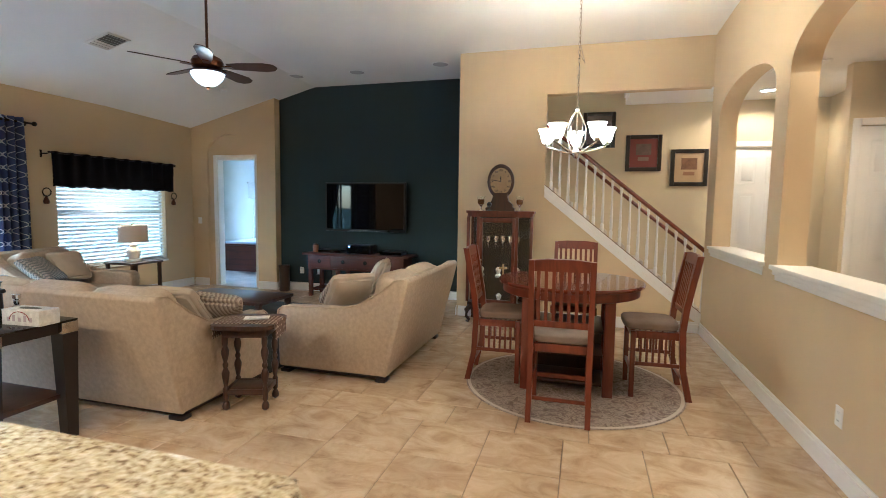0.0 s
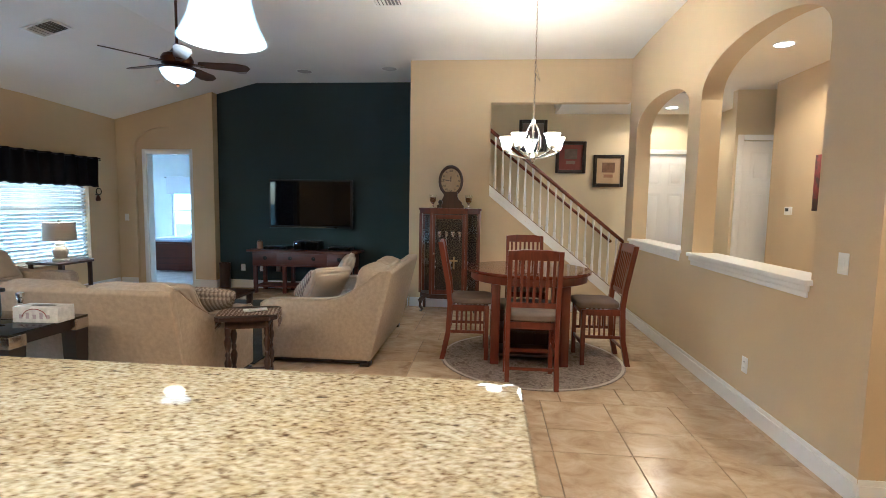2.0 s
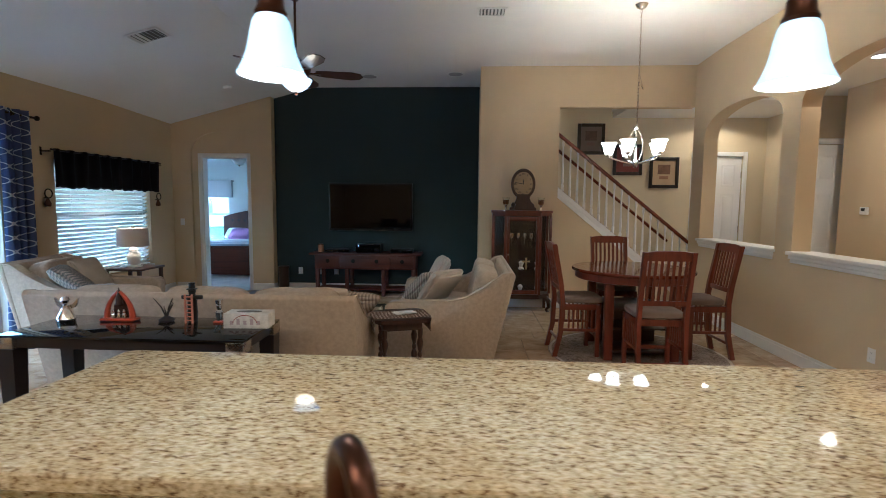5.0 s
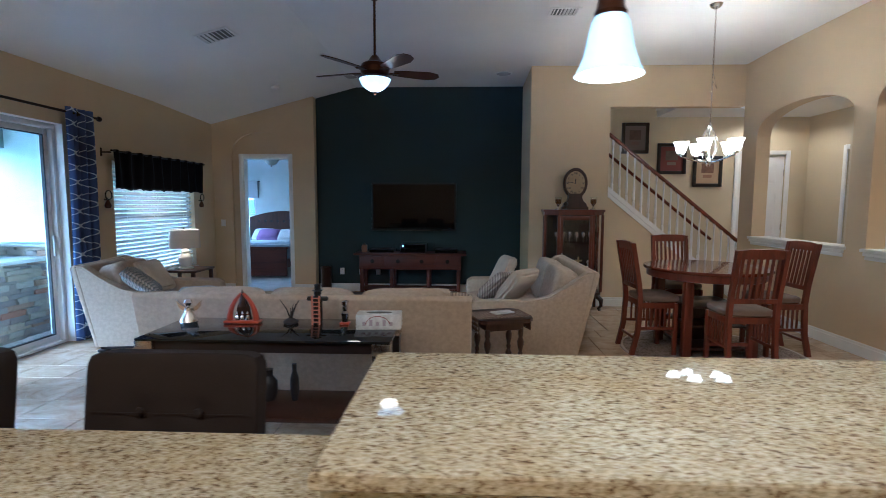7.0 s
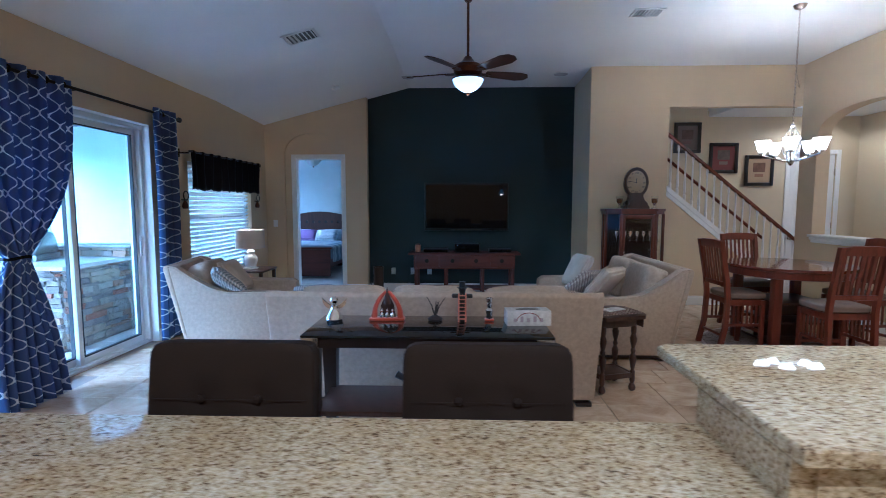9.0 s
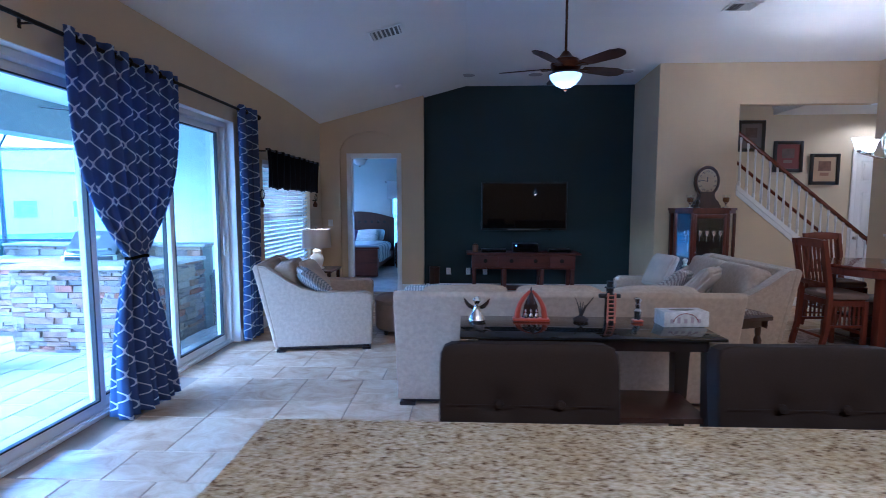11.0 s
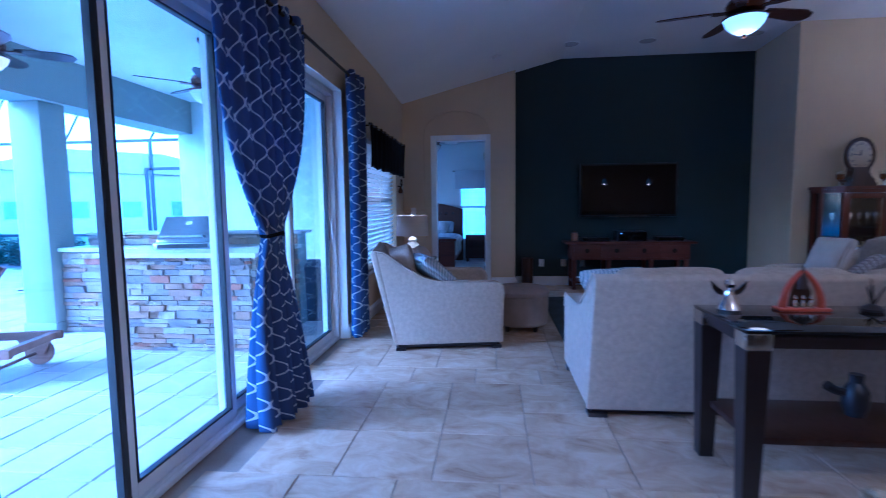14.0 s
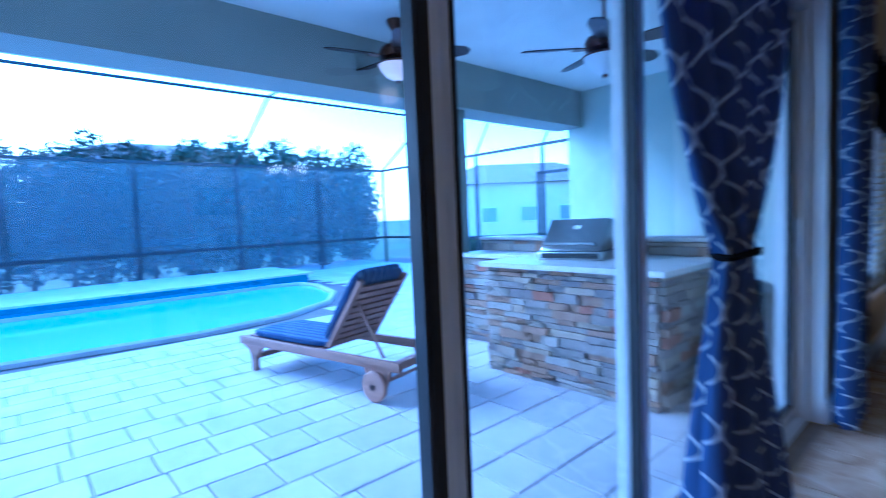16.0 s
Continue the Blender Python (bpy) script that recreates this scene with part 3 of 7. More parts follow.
g = part("pane", boxes((-0.003, -hw + 0.05, 0.05, 0.003, hw - 0.05, hz - 0.05)), M_glass, win)
g.visible_shadow = False
structure("window_sill_1", boxes((-5.96, WN0 - 0.02, WZ0 - 0.03, LX + 0.025, WN1 + 0.02, WZ0 + 0.0), bevel=0.005), M_white, "white window sill", "sill")
blind = thing("window_blind", (LX - 0.055, (WN0 + WN1) / 2, WZ0), 0, "white faux-wood horizontal blind, slats tilted open", "blind")
bm0 = bmesh.new()
box(bm0, -0.026, -hw + 0.02, -0.0013, 0.026, hw - 0.02, 0.0013)
bmesh.ops.transform(bm0, matrix=pose(0, 0, 0, 0, -50), verts=bm0.verts)
slat = part("slat", bm0, M_blind, blind)
ns = 26
for i in range(ns):
    s = slat if i == 0 else slat.copy()
    if i:
        scene.collection.objects.link(s)
    s.parent = blind
    s.location = (0, 0, 0.05 + i * (hz - 0.12) / (ns - 1))
part("head_rail", boxes((-0.03, -hw + 0.01, hz - 0.055, 0.03, hw - 0.01, hz - 0.002), bevel=0.003), M_blind, blind)
part("bottom_rail", boxes((-0.025, -hw + 0.02, 0.006, 0.025, hw - 0.02, 0.026), bevel=0.003), M_blind, blind)
for yy in (-hw * 0.7, 0.0, hw * 0.7):
    part("ladder_cord", boxes((0.025, yy - 0.002, 0.02, 0.0275, yy + 0.002, hz - 0.05), (-0.0275, yy - 0.002, 0.02, -0.025, yy + 0.002, hz - 0.05)), M_blind, blind)

# ---- kitchen bar: raised top and lower counter ----
M_cab = varied("kitchen_cabinet_paint", (0.25, 0.12, 0.06), 0.4, amount=0.15)


def slab(name, pts, z0, z1, label):
    bm = prism(bmesh.new(), pts, z0, z1, "z")
    es = [e for e in bm.edges if abs(e.verts[0].co.z - e.verts[1].co.z) < 1e-6]
    bmesh.ops.bevel(bm, geom=es, offset=0.012, segments=3, affect="EDGES", profile=0.6)
    ob = link_mesh(name, bm, M_granite)
    return tagged(ob, label, "countertop")


knee = thing("breakfast_bar", (0, 0, 0), 0, "raised breakfast bar with a polished golden granite top", "breakfast bar")
g_top = slab("granite_top", [(-1.76, 1.93), (0.815, 1.93), (0.815, 2.635), (0.785, 2.67), (-1.73, 2.685), (-1.76, 2.655)], 1.026, 1.066, "polished golden granite bar top with dark flecks")
g_top.parent = knee
del g_top["category"]
slab("countertop", [(-3.91, 1.42), (0.80, 1.42), (0.80, 1.97), (-1.70, 1.97), (-1.70, 2.38), (-3.91, 2.38)], 0.88, 0.92, "polished golden granite countertop with dark flecks")
part("wall_body", boxes((-1.68, 1.98, 0.0, 0.72, 2.42, 1.024)), M_wall, knee)
part("splash", boxes((-1.70, 1.972, 0.922, 0.78, 1.98, 1.024), (-1.752, 1.98, 0.922, -1.682, 2.38, 1.024)), M_granite, knee, "granite backsplash strip")
base = thing("base_cabinet", (0, 0, 0), 0, "brown kitchen base cabinets under the counter", "cabinet")
part("carcass", boxes((-3.6, 1.46, 0.1, 0.76, 1.96, 0.878), (-3.6, 1.96, 0.0, -1.70, 2.06, 0.878)), M_cab, base)
part("plinth", boxes((-3.6, 1.52, 0.0, 0.76, 1.94, 0.1)), M_black, base)
for i in range(7):
    x = -3.58 + i * 0.62
    d = part("cabinet_door", boxes((x, 1.442, 0.13, x + 0.59, 1.459, 0.86), bevel=0.004), M_cab, base)
    part("knob", lathe(bmesh.new(), [(0.006, 0), (0.006, 0.015), (0.014, 0.02), (0.012, 0.03)], 10, pose(x + 0.06, 1.442, 0.75, 90)), M_nickel, d)
sink = thing("sink", (-0.1, 1.66, 0.92), 0, "stainless drop-in kitchen sink beside the faucet", "sink")
part("rim", boxes((-0.40, -0.19, 0.0005, 0.40, -0.17, 0.006), (-0.40, 0.13, 0.0005, 0.40, 0.15, 0.006), (-0.40, -0.17, 0.0005, -0.38, 0.13, 0.006), (0.38, -0.17, 0.0005, 0.40, 0.13, 0.006), (-0.38, -0.17, 0.0005, 0.38, 0.13, 0.002)), M_nickel, sink)
fc = thing("kitchen_faucet", (-0.765, 1.68, 0.92), 30, "oiled bronze gooseneck kitchen faucet behind the bar", "faucet")
part("faucet_base", lathe(bmesh.new(), [(0.034, 0.0), (0.034, 0.012), (0.024, 0.03), (0.02, 0.10), (0.018, 0.12)], 18), M_bronze, fc)
pts = [(0, 0, 0.10), (0, 0, 0.30)] + [(0, -0.06 + 0.06 * math.cos(a), 0.30 + 0.07 * math.sin(a)) for a in np.linspace(0.2, math.pi, 12)] + [(0, -0.12, 0.235)]
part("spout", tube(bmesh.new(), pts, [0.016] * (len(pts) - 3) + [0.018, 0.022, 0.022], 12), M_bronze, fc)
part("lever", tube(bmesh.new(), [(0.02, 0, 0.09), (0.06, -0.01, 0.11), (0.10, -0.02, 0.15)], [0.012, 0.009, 0.007], 8), M_bronze, fc)


# ---- lamps ----
def downlight(x, y, z, watts, label="recessed white ceiling downlight, lit"):
    t = thing("recessed_downlight", (x, y, z), 0, label, "ceiling light", "recessed downlights")
    part("trim_ring", lathe(bmesh.new(), [(0.075, -0.001), (0.095, -0.001), (0.098, -0.006), (0.08, -0.010), (0.075, -0.006)], 28, caps=False), M_white, t)
    part("lens", lathe(bmesh.new(), [(0.074, -0.001), (0.074, -0.004)], 24), M_can_glow, t, "glowing frosted lens")
    lamp("downlight_lamp", "SPOT", (x, y, z - 0.03), watts, size=0.03, spot=160)


for x, y, w in ((3.31, 6.16, 62), (3.36, 9.0, 36), (3.3, 3.2, 62)):
    downlight(x, y, HALL_Z, w)
for x, y, w in ((-3.2, 0.2, 150), (-1.6, 0.2, 130), (0.6, 0.2, 50)):
    downlight(x, y, ZC, w)


def bell_profile(r0, r1, h, n=10, flare=2.4):
    return [(r0 + (r1 - r0) * (k / n) ** flare, -h * k / n) for k in range(n + 1)]


def pendant(x, y, zb):
    t = thing("pendant_light", (x, y, zb), 0, "bell-shaped frosted glass pendant light, lit, on a bronze rod", "pendant light", "pendants over the bar")
    pr = [(0.037, 0.144), (0.045, 0.130), (0.051, 0.105), (0.056, 0.076), (0.062, 0.050), (0.071, 0.027), (0.080, 0.008), (0.085, 0.0)]
    inner = [(r - 0.004, z) for r, z in pr[::-1]]
    part("shade", lathe(bmesh.new(), pr + inner, 32, caps=False), M_pend_glow, t, "frosted white glass bell shade")
    part("socket_cap", lathe(bmesh.new(), [(0.038, 0.141), (0.040, 0.152), (0.033, 0.166), (0.030, 0.194), (0.017, 0.206), (0.010, 0.218)], 20), M_bronze, t)
    part("bulb", lathe(bmesh.new(), [(0.004, 0.004), (0.022, 0.010), (0.031, 0.028), (0.028, 0.05), (0.014, 0.08), (0.014, 0.12)], 16), M_bulb, t, "glowing frosted bulb")
    part("rod", lathe(bmesh.new(), [(0.007, 0.216), (0.007, ZC - zb - 0.02)], 10), M_bronze, t)
    part("ceiling_canopy", lathe(bmesh.new(), [(0.02, ZC - zb - 0.04), (0.06, ZC - zb - 0.02), (0.065, ZC - zb - 0.001)], 20), M_bronze, t)
    lamp("pendant_lamp", "POINT", (x, y, zb + 0.02), 9, size=0.05)


pendant(-1.11, 2.36, 1.888)
pendant(0.17, 2.36, 1.86)


# ---- living room ----
def stripes(name, a, b, per_metre, axis=0, rough=0.9):
    m, nt, bs = material(name, a, rough)
    tc = nt.nodes.new("ShaderNodeTexCoord")
    sx = nt.nodes.new("ShaderNodeSeparateXYZ")
    nt.links.new(tc.outputs["Object"], sx.inputs[0])
    mu = nt.nodes.new("ShaderNodeMath")
    mu.operation = "MULTIPLY"
    mu.inputs[1].default_value = per_metre
    nt.links.new(sx.outputs[axis], mu.inputs[0])
    fr = nt.nodes.new("ShaderNodeMath")
    fr.operation = "FRACT"
    nt.links.new(mu.outputs[0], fr.inputs[0])
    r = ramp(nt, [(0.0, a), (0.5, b), (0.62, tuple((p + q) / 2 for p, q in zip(a, b))), (0.74, b)], "CONSTANT")
    nt.links.new(fr.outputs[0], r.inputs[0])
    n = noise_node(nt, 160, 3)
    r2 = ramp(nt, [(0.3, (0.8, 0.8, 0.8)), (0.7, (1, 1, 1))])
    nt.links.new(n.outputs[0], r2.inputs[0])
    nt.links.new(mix(nt, r.outputs[0], r2.outputs[0], 1.0, "MULTIPLY"), bs.inputs["Base Color"])
    bump(nt, bs, n.outputs[0], 0.3, 0.003)
    return m


M_stripe_b = stripes("brown_striped_fabric", (0.25, 0.20, 0.165), (0.47, 0.41, 0.335), 38)
M_stripe_g = stripes("grey_striped_fabric", (0.24, 0.26, 0.28), (0.52, 0.51, 0.48), 42)


def pillow(at, rx, ry, rz, mat, label, size=0.46, thick=0.17):
    t = thing("throw_pillow", at, 0, label, "pillow")
    bm = cushion(bmesh.new(), size, size, thick, pose(0, 0, 0, rx, ry, rz), power=5, n=12, pinch=0.10, wrinkle=0.03, seed=at[0])
    part("pillow_cover", bm, mat, t)
    k = size * 0.49
    ring = []
    for i in range(40):
        a = 2 * math.pi * i / 40
        c, s_ = math.cos(a), math.sin(a)
        q = 1 / (abs(c) ** 5 + abs(s_) ** 5) ** 0.2
        x, y = c * q, s_ * q
        cc = (abs(x) * abs(y)) ** 2
        ring.append(pose(0, 0, 0, rx, ry, rz) @ Vector((k * x * (1 - 0.08 * (1 - cc) * (abs(x) > 0.9)), k * y * (1 - 0.08 * (1 - cc) * (abs(y) > 0.9)), 0)))
    part("piping", tube(bmesh.new(), ring, 0.006, 6, True), mat, t)
    return t


def sofa(name, at, rz, w, depth, n, label, category, group=""):
    """Upholstered seat facing +y with a raked back and sloped arms; at: floor under the middle of its back."""
    s = thing(name, at, rz, label, category, group)
    hw, d = w / 2, depth
    arm = [(0.0, 0.055), (-0.20, 0.885), (-0.17, 0.915), (-0.09, 0.905), (0.10, 0.765), (0.27, 0.665), (0.42, 0.63), (d - 0.06, 0.615), (d - 0.01, 0.58), (d, 0.5), (d - 0.01, 0.055)]
    for sx in (-1, 1):
        a, b = sorted((sx * hw, sx * (hw - 0.15)))
        bm = prism(bmesh.new(), arm, a, b, "x")
        bmesh.ops.bevel(bm, geom=[e for e in bm.edges], offset=0.022, segments=3, affect="EDGES", profile=0.5)
        part("arm", bm, M_sofa, s)
        tube_pts = [(sx * (hw - 0.002), y, z) for y, z in arm[1:10]]
        part("arm_piping", tube(bmesh.new(), tube_pts, 0.006, 6), M_sofa, s)
    bm = prism(bmesh.new(), [(0.004, 0.055), (-0.195, 0.89), (-0.17, 0.915), (-0.10, 0.90), (0.10, 0.055)], -hw + 0.152, hw - 0.152, "x")
    bmesh.ops.bevel(bm, geom=list(bm.edges), offset=0.02, segments=3, affect="EDGES", profile=0.5)
    part("back", bm, M_sofa, s)
    bm = prism(bmesh.new(), [(-0.008, 0.056), (-0.208, 0.889), (-0.184, 0.922), (-0.15, 0.915), (0.03, 0.056)], -hw - 0.004, hw + 0.004, "x")
    bmesh.ops.bevel(bm, geom=list(bm.edges), offset=0.012, segments=3, affect="EDGES", profile=0.5)
    part("back_panel", bm, M_sofa, s)
    part("front_rail", boxes((-hw + 0.152, 0.10, 0.07, hw - 0.152, d - 0.03, 0.29), bevel=0.02), M_sofa, s)
    cw = (w - 0.31) / n
    for i in range(n):
        x = -hw + 0.155 + cw * (i + 0.5)
        part("seat_cushion", cushion(bmesh.new(), cw - 0.012, d - 0.22, 0.19, pose(x, d / 2 + 0.10, 0.385), power=6, n=10, wrinkle=0.012, seed=i), M_sofa, s)
        part("back_cushion", cushion(bmesh.new(), cw - 0.02, 0.24, 0.47, pose(x, 0.10, 0.675, 14), power=6, n=12, wrinkle=0.04, seed=i * 3 + at[0]), M_sofa, s)
    part("plinth", boxes((-hw + 0.03, 0.03, 0.028, hw - 0.03, d - 0.04, 0.056)), M_espresso, s, "dark recessed base")
    for sx in (-1, 1):
        for y in (0.05, d - 0.07):
            x = sx * (hw - 0.07)
            part("foot", boxes((x - 0.06, y - 0.045, 0.0, x + 0.06, y + 0.045, 0.03), bevel=0.004), M_espresso, s, "dark wood block foot")
    return s


sofa("sofa", (-2.63, 4.66, 0), 0, 2.44, 0.98, 3, "beige chenille three-seat sofa with loose cushions, its back to the console", "sofa", "beige seating set")
sofa("loveseat", (-0.36, 6.62, 0), 90, 1.66, 1.06, 2, "beige chenille loveseat with sloped arms beside the dining area", "loveseat", "beige seating set")
sofa("armchair", (-5.39, 6.46, 0), -80, 1.06, 1.0, 1, "beige chenille armchair with sloped arms before the window", "armchair", "beige seating set")
pillow((-1.80, 5.06, 0.71), -50, 0, 6, M_cush, "cream throw pillow on the sofa corner", 0.48)
pillow((-1.64, 5.26, 0.67), -38, 8, 34, M_stripe_b, "brown and cream striped pillow on the sofa", 0.46)
pillow((-3.56, 5.06, 0.71), -46, -6, -28, M_stripe_g, "pale grey striped pillow at the sofa end", 0.50)
pillow((-0.90, 6.20, 0.72), -50, 0, 48, M_cush, "cream throw pillow on the loveseat", 0.46)
pillow((-1.08, 6.42, 0.68), -42, 4, 56, M_stripe_b, "pale striped pillow leaning on the loveseat", 0.44)
pillow((-0.98, 7.06, 0.74), -62, 0, 104, M_cush, "cream square pillow at the far loveseat end", 0.46)
pillow((-4.98, 6.26, 0.69), -42, 0, -62, M_stripe_g, "pale striped pillow on the armchair", 0.50)
pillow((-5.10, 6.66, 0.71), -54, 0, -92, M_cush, "beige pillow on the armchair", 0.46)

ott = thing("ottoman", (-4.13, 6.85, 0), 0, "round taupe upholstered ottoman on dark feet", "ottoman")
part("drum", lathe(bmesh.new(), [(0.27, 0.07), (0.285, 0.09), (0.29, 0.34), (0.285, 0.37)], 40), M_ottoman, ott)
part("top_cushion", lathe(bmesh.new(), [(0.288, 0.372), (0.298, 0.39), (0.295, 0.42), (0.26, 0.45), (0.15, 0.468), (0.01, 0.472)], 40), M_ottoman, ott)
for k in range(4):
    a = math.pi / 4 + k * math.pi / 2
    part("foot", lathe(bmesh.new(), [(0.02, 0.0), (0.03, 0.07)], 10, pose(0.2 * math.cos(a), 0.2 * math.sin(a), 0)), M_espresso, ott)

area = link_mesh("area_rug", boxes((-3.75, 5.72, 0.002, -1.45, 8.6, 0.014), bevel=0.004), varied("dark_grey_green_rug", (0.05, 0.055, 0.05), 0.95, amount=0.35, scale=5, fine=120, relief=0.6, dist=0.006))
tagged(area, "dark grey-green woven area rug between the sofas", "rug")

# coffee table with magazines, mostly hidden behind the sofa
ct = thing("coffee_table", (-2.75, 6.85, 0.012), 0, "dark wooden coffee table on the area rug", "coffee table")
part("table_top", boxes((-0.6, -0.33, 0.40, 0.6, 0.33, 0.44), bevel=0.006), M_darkwood, ct)
for sx in (-1, 1):
    for sy in (-1, 1):
        part("leg", boxes((sx * 0.55 - 0.03, sy * 0.28 - 0.03, 0, sx * 0.55 + 0.03, sy * 0.28 + 0.03, 0.40), bevel=0.004), M_darkwood, ct)

# sofa table with a glass top
con = thing("console_table", (-2.63, 4.05, 0), 0, "espresso console table with black glass top behind the sofa", "console table")
W, D, Z = 0.745, 0.27, 0.775
M_smoke = varied("black_glass", (0.010, 0.011, 0.013), 0.04, amount=0.1, relief=0.0, gloss_var=0.0)
part("glass_top", boxes((-W, -D, Z - 0.006, W, D, Z + 0.006), bevel=0.002), M_smoke, con, "polished black glass top")
part("apron", boxes((-W + 0.03, -D + 0.03, Z - 0.075, W - 0.03, -D + 0.055, Z - 0.008), (-W + 0.03, D - 0.055, Z - 0.075, W - 0.03, D - 0.03, Z - 0.008),
                    (-W + 0.03, -D + 0.055, Z - 0.075, -W + 0.055, D - 0.055, Z - 0.008), (W - 0.055, -D + 0.055, Z - 0.075, W - 0.03, D - 0.055, Z - 0.008)), M_espresso, con)
for sx in (-1, 1):
    for sy in (-1, 1):
        x, y = sx * (W - 0.052), sy * (D - 0.052)
        bm = bmesh.new()
        t0, t1 = 0.034, 0.050
        vs = [bm.verts.new((x + a * t, y + b * t, z)) for z, t in ((0.0, t0), (Z - 0.078, t1)) for a, b in ((-1, -1), (1, -1), (1, 1), (-1, 1))]
        for f in ((3, 2, 1, 0), (4, 5, 6, 7), (0, 1, 5, 4), (1, 2, 6, 5), (2, 3, 7, 6), (3, 0, 4, 7)):
            bm.faces.new([vs[i] for i in f])
        leg = part("leg", bm, M_espresso, con)
        part("corner_cap", boxes((x - 0.053, y - 0.053, Z - 0.077, x + 0.053, y + 0.053, Z - 0.0075), bevel=0.003), M_nickel, leg, "brushed metal corner block")
part("lower_shelf", boxes((-W + 0.06, -D + 0.05, 0.27, W - 0.06, D - 0.05, 0.30), bevel=0.003), M_darkwood, con, "dark reddish wood lower shelf")

# ornaments on the console
ZT = Z + 0.006


def blob(bm, pts, n=12):
    return lathe(bm, pts, n)


ang = thing("angel_figurine", (-3.27, 4.17, ZT), 0, "small polished silver winged bell figurine", "figurine")
bm = lathe(bmesh.new(), [(0.052, 0.0), (0.056, 0.012), (0.05, 0.03), (0.032, 0.06), (0.022, 0.085), (0.02, 0.10), (0.008, 0.108), (0.02, 0.118), (0.027, 0.135), (0.02, 0.152), (0.004, 0.16)], 18)
for sx in (-1, 1):
    prism(bm, [(sx * 0.012, 0.09), (sx * 0.05, 0.115), (sx * 0.085, 0.15), (sx * 0.075, 0.11), (sx * 0.055, 0.085), (sx * 0.03, 0.075)], 0.008, 0.02, "y")
part("figurine_body", bm, M_silver, ang)

M_orange = varied("orange_lacquer", (0.42, 0.075, 0.025), 0.3, amount=0.2)
nat = thing("teardrop_ornament", (-2.92, 4.20, ZT), 0, "orange pointed-arch wooden ornament with small figures", "ornament")
for sx in (-1, 1):
    pts = [(sx * (0.112 - 0.104 * (k / 10) ** 2.3), 0, 0.02 + 0.215 * k / 10) for k in range(11)]
    part("arch_leaf", tube(bmesh.new(), pts, [0.027 - 0.0014 * k for k in range(11)], 8), M_orange, nat)
part("peak", lathe(bmesh.new(), [(0.03, 0.13), (0.026, 0.18), (0.012, 0.23), (0.002, 0.27)], 10), M_darkwood, nat)
part("base_plate", boxes((-0.15, -0.05, 0.0, 0.15, 0.05, 0.02), bevel=0.006), M_orange, nat)
part("back_leaf", prism(bmesh.new(), [(-0.07, 0.02), (0.07, 0.02), (0.055, 0.12), (0.0, 0.235), (-0.055, 0.12)], 0.012, 0.022, "y"), M_darkwood, nat, "dark wooden back leaf")
for x in (-0.045, 0.0, 0.045):
    part("small_figure", lathe(bmesh.new(), [(0.018, 0.02), (0.018, 0.05), (0.008, 0.065), (0.014, 0.075), (0.002, 0.095)], 10, pose(x, -0.01, 0)), M_silver, nat)

M_twig = varied("dark_twig", (0.03, 0.022, 0.02), 0.7, amount=0.2)
tw = thing("twig_ornament", (-2.60, 4.20, ZT), 0, "dark wire twig ornament on a small base", "ornament")
part("ornament_base", lathe(bmesh.new(), [(0.045, 0.0), (0.05, 0.012), (0.03, 0.025), (0.012, 0.035)], 14), M_twig, tw)
nat.scale = (0.78, 0.78, 0.82)
rng = random.Random(4)
for k in range(8):
    a = rng.uniform(0, 6.28)
    r_, h = rng.uniform(0.04, 0.085), rng.uniform(0.08, 0.18)
    part("twig", tube(bmesh.new(), [(0, 0, 0.02), (r_ * 0.4 * math.cos(a), r_ * 0.4 * math.sin(a), h * 0.6), (r_ * math.cos(a), r_ * math.sin(a), h)], [0.006, 0.004, 0.002], 6), M_twig, tw)

cl = thing("chimney_sweep_ornament", (-2.42, 4.20, ZT), 0, "dark carved ornament in a top hat with a red-striped ladder", "ornament")
bm = lathe(bmesh.new(), [(0.03, 0.0), (0.032, 0.06), (0.03, 0.14), (0.038, 0.16), (0.02, 0.185), (0.024, 0.20), (0.024, 0.215), (0.035, 0.218), (0.035, 0.222), (0.02, 0.225), (0.02, 0.26), (0.002, 0.262)], 14)
box(bm, -0.07, -0.015, 0.15, 0.07, 0.015, 0.18, bevel=0.01)
part("ornament_body", bm, M_black, cl)
M_ladder = varied("pale_red_wood", (0.55, 0.22, 0.13), 0.5, amount=0.2)
bm = boxes((-0.028, -0.05, 0.0, -0.018, -0.04, 0.19), (0.018, -0.05, 0.0, 0.028, -0.04, 0.19))
for k in range(7):
    box(bm, -0.02, -0.048, 0.015 + k * 0.026, 0.02, -0.042, 0.022 + k * 0.026)
part("ladder", bm, M_ladder, cl, "small pale red ladder")

nc = thing("nutcracker_ornament", (-2.24, 4.20, ZT), 0, "small silver and red nutcracker-shaped ornament", "ornament")
part("ornament_base", boxes((-0.03, -0.03, 0.0, 0.03, 0.03, 0.012), bevel=0.003), M_orange, nc)
part("ornament_body", lathe(bmesh.new(), [(0.02, 0.012), (0.022, 0.05), (0.026, 0.07), (0.012, 0.085), (0.018, 0.10), (0.018, 0.115), (0.012, 0.122), (0.022, 0.126), (0.024, 0.15), (0.004, 0.156)], 14), M_silver, nc)

